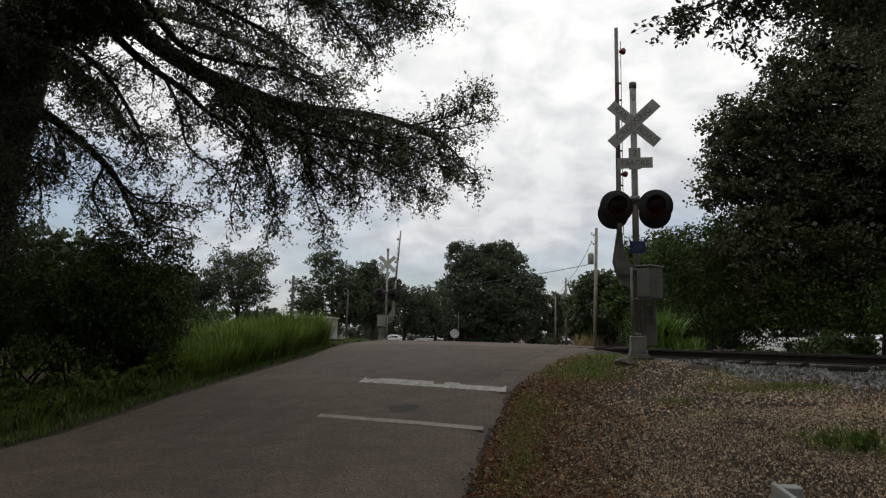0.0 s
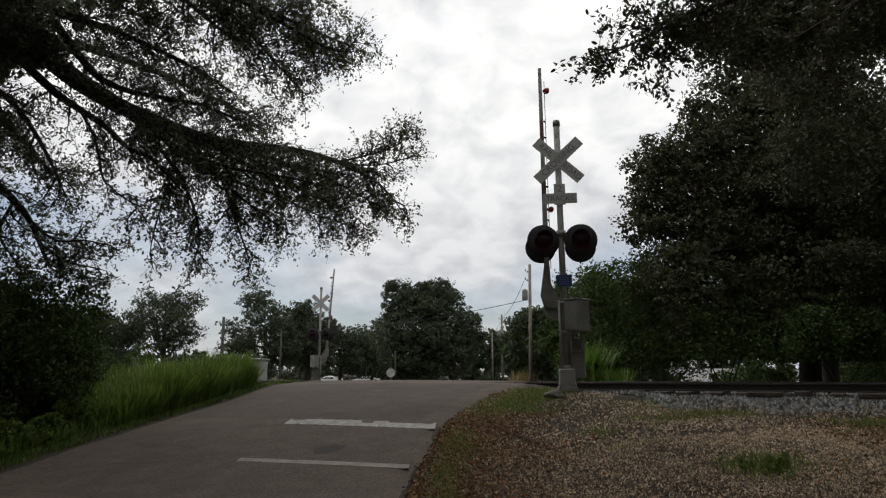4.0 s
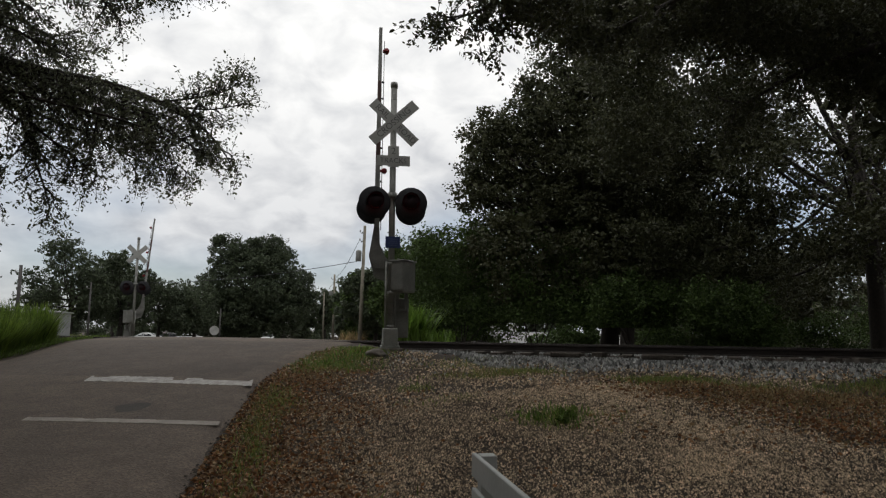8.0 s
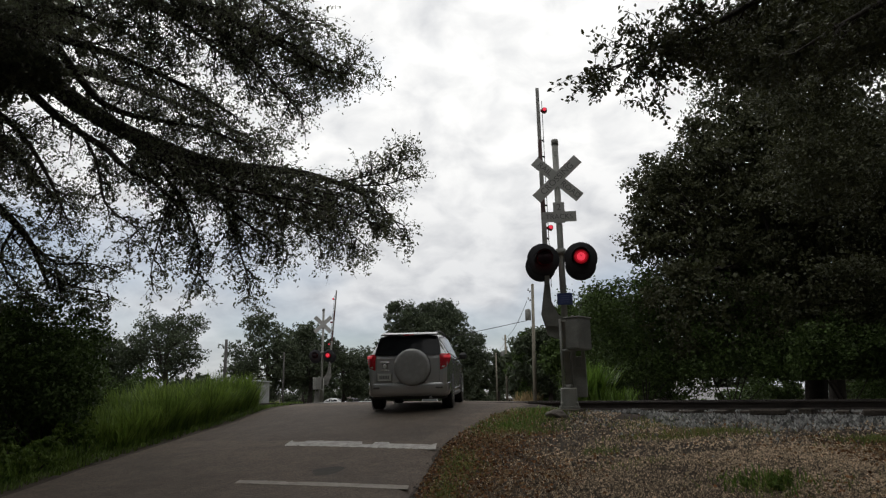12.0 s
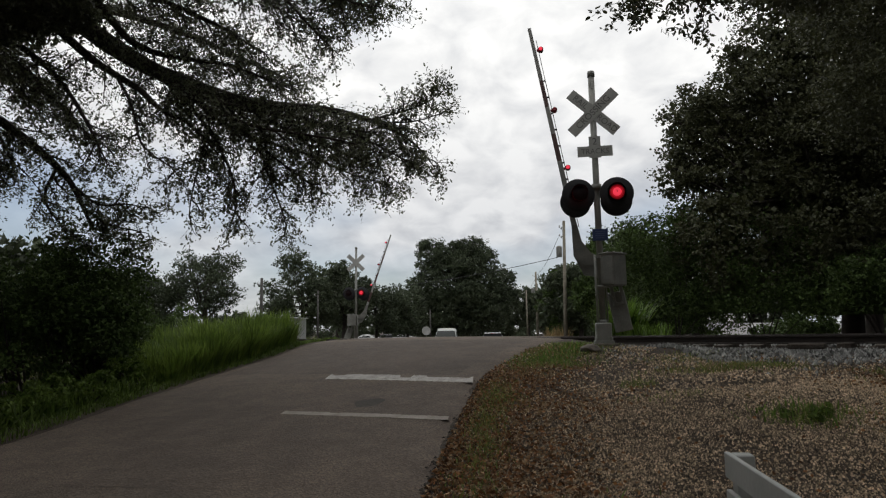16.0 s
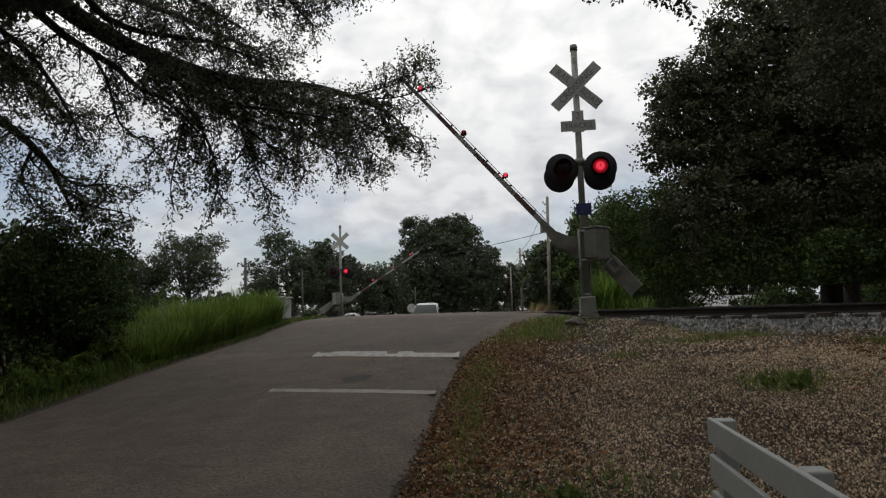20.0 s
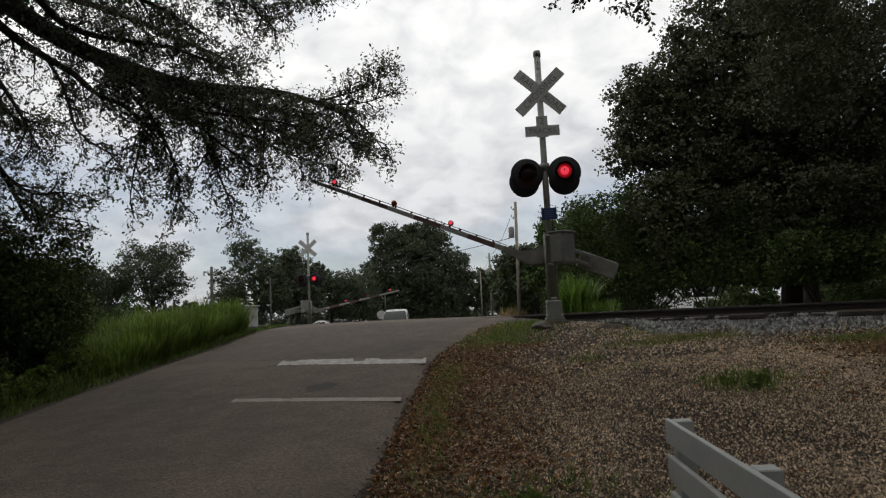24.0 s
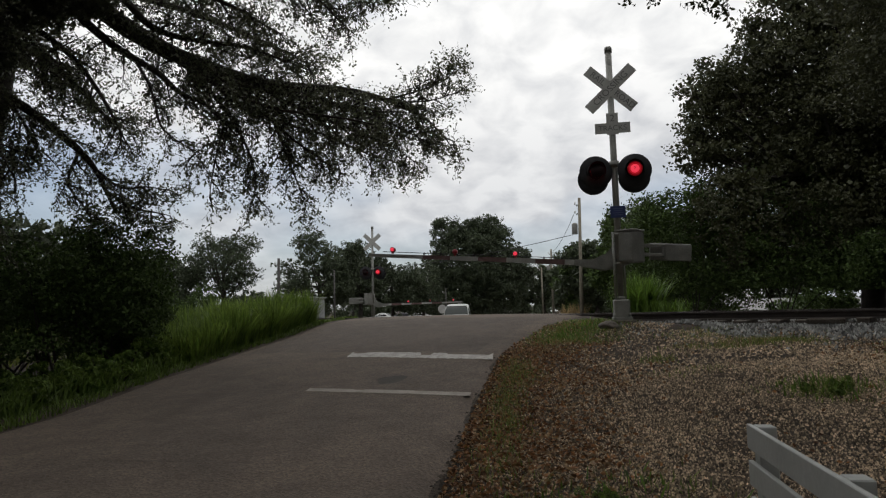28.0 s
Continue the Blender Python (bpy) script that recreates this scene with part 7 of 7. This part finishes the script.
def simple_car(name, label, category, stations, paint, front_glass, rear_glass, cabin, wheelbase, group=""):
    root = tagged(new(name), label, category, group)
    car_body(root, stations, paint)
    for sgn in (1, -1):
        mid = (cabin[0] + cabin[1]) / 2
        side_window(root, stations, cabin[0], mid - 0.04, sgn)
        side_window(root, stations, mid + 0.04, cabin[1], sgn, slope1=-0.4)
        bm = bmesh.new()
        box(bm, (0.18, 0.1, 0.14), pose(sgn * 0.98, cabin[1] - 0.1, 1.05), 0.03)
        part("wing_mirror", bm, TRIM, root)
        bm = bmesh.new()
        box(bm, (0.28, 0.05, 0.14), pose(sgn * 0.62, stations[-1][0] - 0.02, stations[-1][3] - 0.05), 0.02)
        part("headlamp", bm, CLEARLAMP, root)
    end_window(root, front_glass[0], front_glass[1], "windscreen", CLEARGLASS, (0.03, 0.03))
    end_window(root, rear_glass[0], rear_glass[1], "rear_window", TINT, (-0.03, 0.02))
    bm = bmesh.new()
    box(bm, (1.5, 0.14, 0.2), pose(0, stations[-1][0], 0.5), 0.05)
    part("front_bumper", bm, TRIM, root)
    bm = bmesh.new()
    box(bm, (0.9, 0.03, 0.18), pose(0, stations[-1][0] + 0.02, stations[-1][3] - 0.12), 0.01)
    part("grille", bm, TRIM, root)
    for sx in (-1, 1):
        for y in (0.0, wheelbase):
            car_wheel(root, sx * 0.78, y, 0.33)
    return root


truck = simple_car("pickup_truck", "white pickup truck waiting beyond the far gate", "pickup truck", TRUCK_STATIONS, WHITECAR,
                   ([(2.84, 1.17), (2.62, 1.46), (2.42, 1.68), (2.2, 1.87)], [0.8, 0.77, 0.73, 0.66]), ([(0.98, 1.25), (1.0, 1.8)], [0.7, 0.62]), (1.15, 2.55), 3.2)
for k, (x, y, turn, paint, label) in enumerate(((-18.6, 104, 80, WHITECAR, "white parked car far beyond the crossing"), (-15.6, 106, 95, DARKCAR, "dark parked car far beyond the crossing"), (-12.9, 104, 75, WHITECAR, "pale parked car far beyond the crossing"),
                                                (9.6, 150, 185, WHITECAR, "white car far along the road"))):
    car = simple_car("car", label, "car", CAR_STATIONS, paint, ([(2.35, 1.02), (1.9, 1.27), (1.55, 1.4)], [0.62, 0.58, 0.54]), ([(-0.35, 1.05), (0.0, 1.25), (0.35, 1.38)], [0.62, 0.58, 0.54]), (0.1, 2.2), 2.6, "far cars")
    car.matrix_basis = pose(x, y, -0.55, 0, 0, turn)


# ---- what moves ----
def turned(home, degrees):
    return home @ pose(0, 0, 0, 0, 0, degrees)


def blink_rows(home, lit_when_left):
    """Rows for one lens: it turns its lit face to the front for 0.68 s out of every 1.36 s from 9.95 s on."""
    rows, face = [(0.0, turned(home, 176))], 176
    switches = []
    k = 0
    t = 9.5
    while t < 28.6:
        switches += [(t, True), (t + 0.68, False)]
        t += 1.36
    for t, left in switches:
        if t > 27.9:
            break
        lit = left == lit_when_left
        want = 0 if lit else 176
        if t < 9.95:
            continue
        t = round(30 * (9.95 if t < 10.3 else t)) / 30
        if want == face:
            continue
        rows += [(t - 1 / 30, turned(home, face)), (t, turned(home, 88)), (t + 1 / 30, turned(home, want))]
        face = want
    rows.append((28.0, turned(home, face)))
    return rows


ARM_ANGLES = [(0, 90.1), (14.6, 90), (15, 87.4), (15.5, 84), (16, 80), (16.5, 76), (17, 72.7), (17.5, 68.9), (18, 64.7), (18.5, 60.7), (19, 56.8), (19.5, 53), (20, 49.2),
              (20.5, 45.5), (21, 41.9), (21.5, 38.6), (22.5, 32.3), (23.5, 26.1), (24.2, 22), (25, 17.7), (25.5, 15), (26, 12.5), (26.5, 10.2), (27, 8), (27.5, 6.1), (28, 4.5)]
FAR_ANGLES = [(0, 86), (14.6, 86), (15, 83), (16, 71), (16.5, 65), (17, 60), (17.5, 55), (18, 50), (19, 41), (20, 33), (21, 26), (21.5, 23), (23.5, 13.5), (25, 7), (26, 4), (27, 2), (28, 0.8)]


# the suv by its rear axle: seconds, x, y, heading to the right
SUV_ROWS = [(0, -5.0, -46, 0), (5, -5.0, -20, 0), (7, -5.0, -9.4, 4), (8, -4.8, -4.2, 10), (9, -4.0, 0.75, 15), (9.4, -3.6, 2.62, 16), (9.7, -3.22, 3.95, 16), (10, -2.80, 5.29, 15), (10.5, -1.98, 7.74, 12),
            (11, -1.49, 10.45, 9.4), (11.5, -1.16, 13.1, 7.3), (12, -0.9, 15.8, 4.5), (12.5, -0.82, 18.9, 1.5), (13, -0.74, 22.6, 0.5), (13.5, -0.66, 26.8, 0.8), (14.5, -0.48, 35.2, 1), (15, -0.2, 40.8, 1), (16, 0.1, 52.5, 0.5),
            (17, 0.1, 66, 0), (19, 0.0, 95, 0), (21, -0.2, 124, 0), (28, -0.4, 190, 0)]
TRUCK_ROWS = [(0, -3.0, 190), (5, -3.0, 142), (9.7, -3.1, 99), (12, -3.4, 77), (14.5, -3.6, 61), (15, -3.56, 58.5), (16, -3.55, 55), (17, -3.5, 52.5), (18, -3.45, 50), (19, -3.42, 48.4), (20, -3.42, 47.8), (28, -3.42, 47.7)]


def on_land(x, y, heading, wheelbase):
    """The pose of a car whose rear axle stands at x, y, pitched with the road."""
    h = radians(heading)
    fx, fy = x + wheelbase * math.sin(h), y + wheelbase * math.cos(h)
    z0, z1 = float(road_height(x, y)), float(road_height(fx, fy))
    return pose(x, y, z0, 0, 0, -heading) @ pose(0, 0, 0, math.degrees(math.atan2(z1 - z0, wheelbase)), 0, 0)


def motions():
    times = sorted({r[0] for r in SUV_ROWS} | {9.2 + 0.2 * k for k in range(30)})
    column = [np.array([r[k] for r in SUV_ROWS], float) for k in range(4)]
    rows = [(t, *(float(np.interp(t, column[0], c)) for c in column[1:])) for t in times]
    walk(suv, [(t, on_land(x, y, h, 2.66)) for t, x, y, h in rows])
    walk(truck, [(t, on_land(x, y, 180, 3.2)) for t, x, y in TRUCK_ROWS])
    steps = [0.0] + [9.0 + 0.1 * k for k in range(70)] + [28.0]
    far = [float(np.interp(t, column[0], column[2])) for t in steps]
    for wheel, home in suv_wheels:
        turn, rows = 0.0, [(0.0, home)]
        for k in range(1, len(steps) - 1):
            turn -= min(85.0, math.degrees((far[k] - far[k - 1]) / 0.36)) if k > 1 else 0.0
            rows.append((steps[k], home @ pose(0, 0, 0, turn, 0, 0)))
        rows.append((28.0, rows[-1][1]))
        walk(wheel, rows)
    walk(near_arm, [(t, pose(*near_pivot, 0, a, -1.2)) for t, a in ARM_ANGLES])
    for (weight, axle), angles in ((near_weight, ARM_ANGLES), (far_weight, FAR_ANGLES)):
        walk(weight, [(t, pose(*axle, 0, a, 0)) for t, a in angles])
    walk(far_arm, [(t, pose(*far_pivot, 0, a, 0)) for t, a in FAR_ANGLES])
    for (lens, home), left in zip(near_lenses, (True, False)):
        walk(lens, blink_rows(home, left))
    for (lens, home), left in zip(far_lenses, (False, True)):
        walk(lens, blink_rows(home, left))

    # on each arm the outer lamp burns steadily, the other two take turns with the mast's lamps
    for lamps in (near_arm_lenses, far_arm_lenses):
        for k, (lens, home) in enumerate(lamps):
            if k == 2:
                walk(lens, [(0.0, turned(home, 176)), (9.9, turned(home, 176)), (9.94, turned(home, 88)), (9.98, home), (28.0, home)])
            else:
                walk(lens, blink_rows(home, k == 1))


motions()
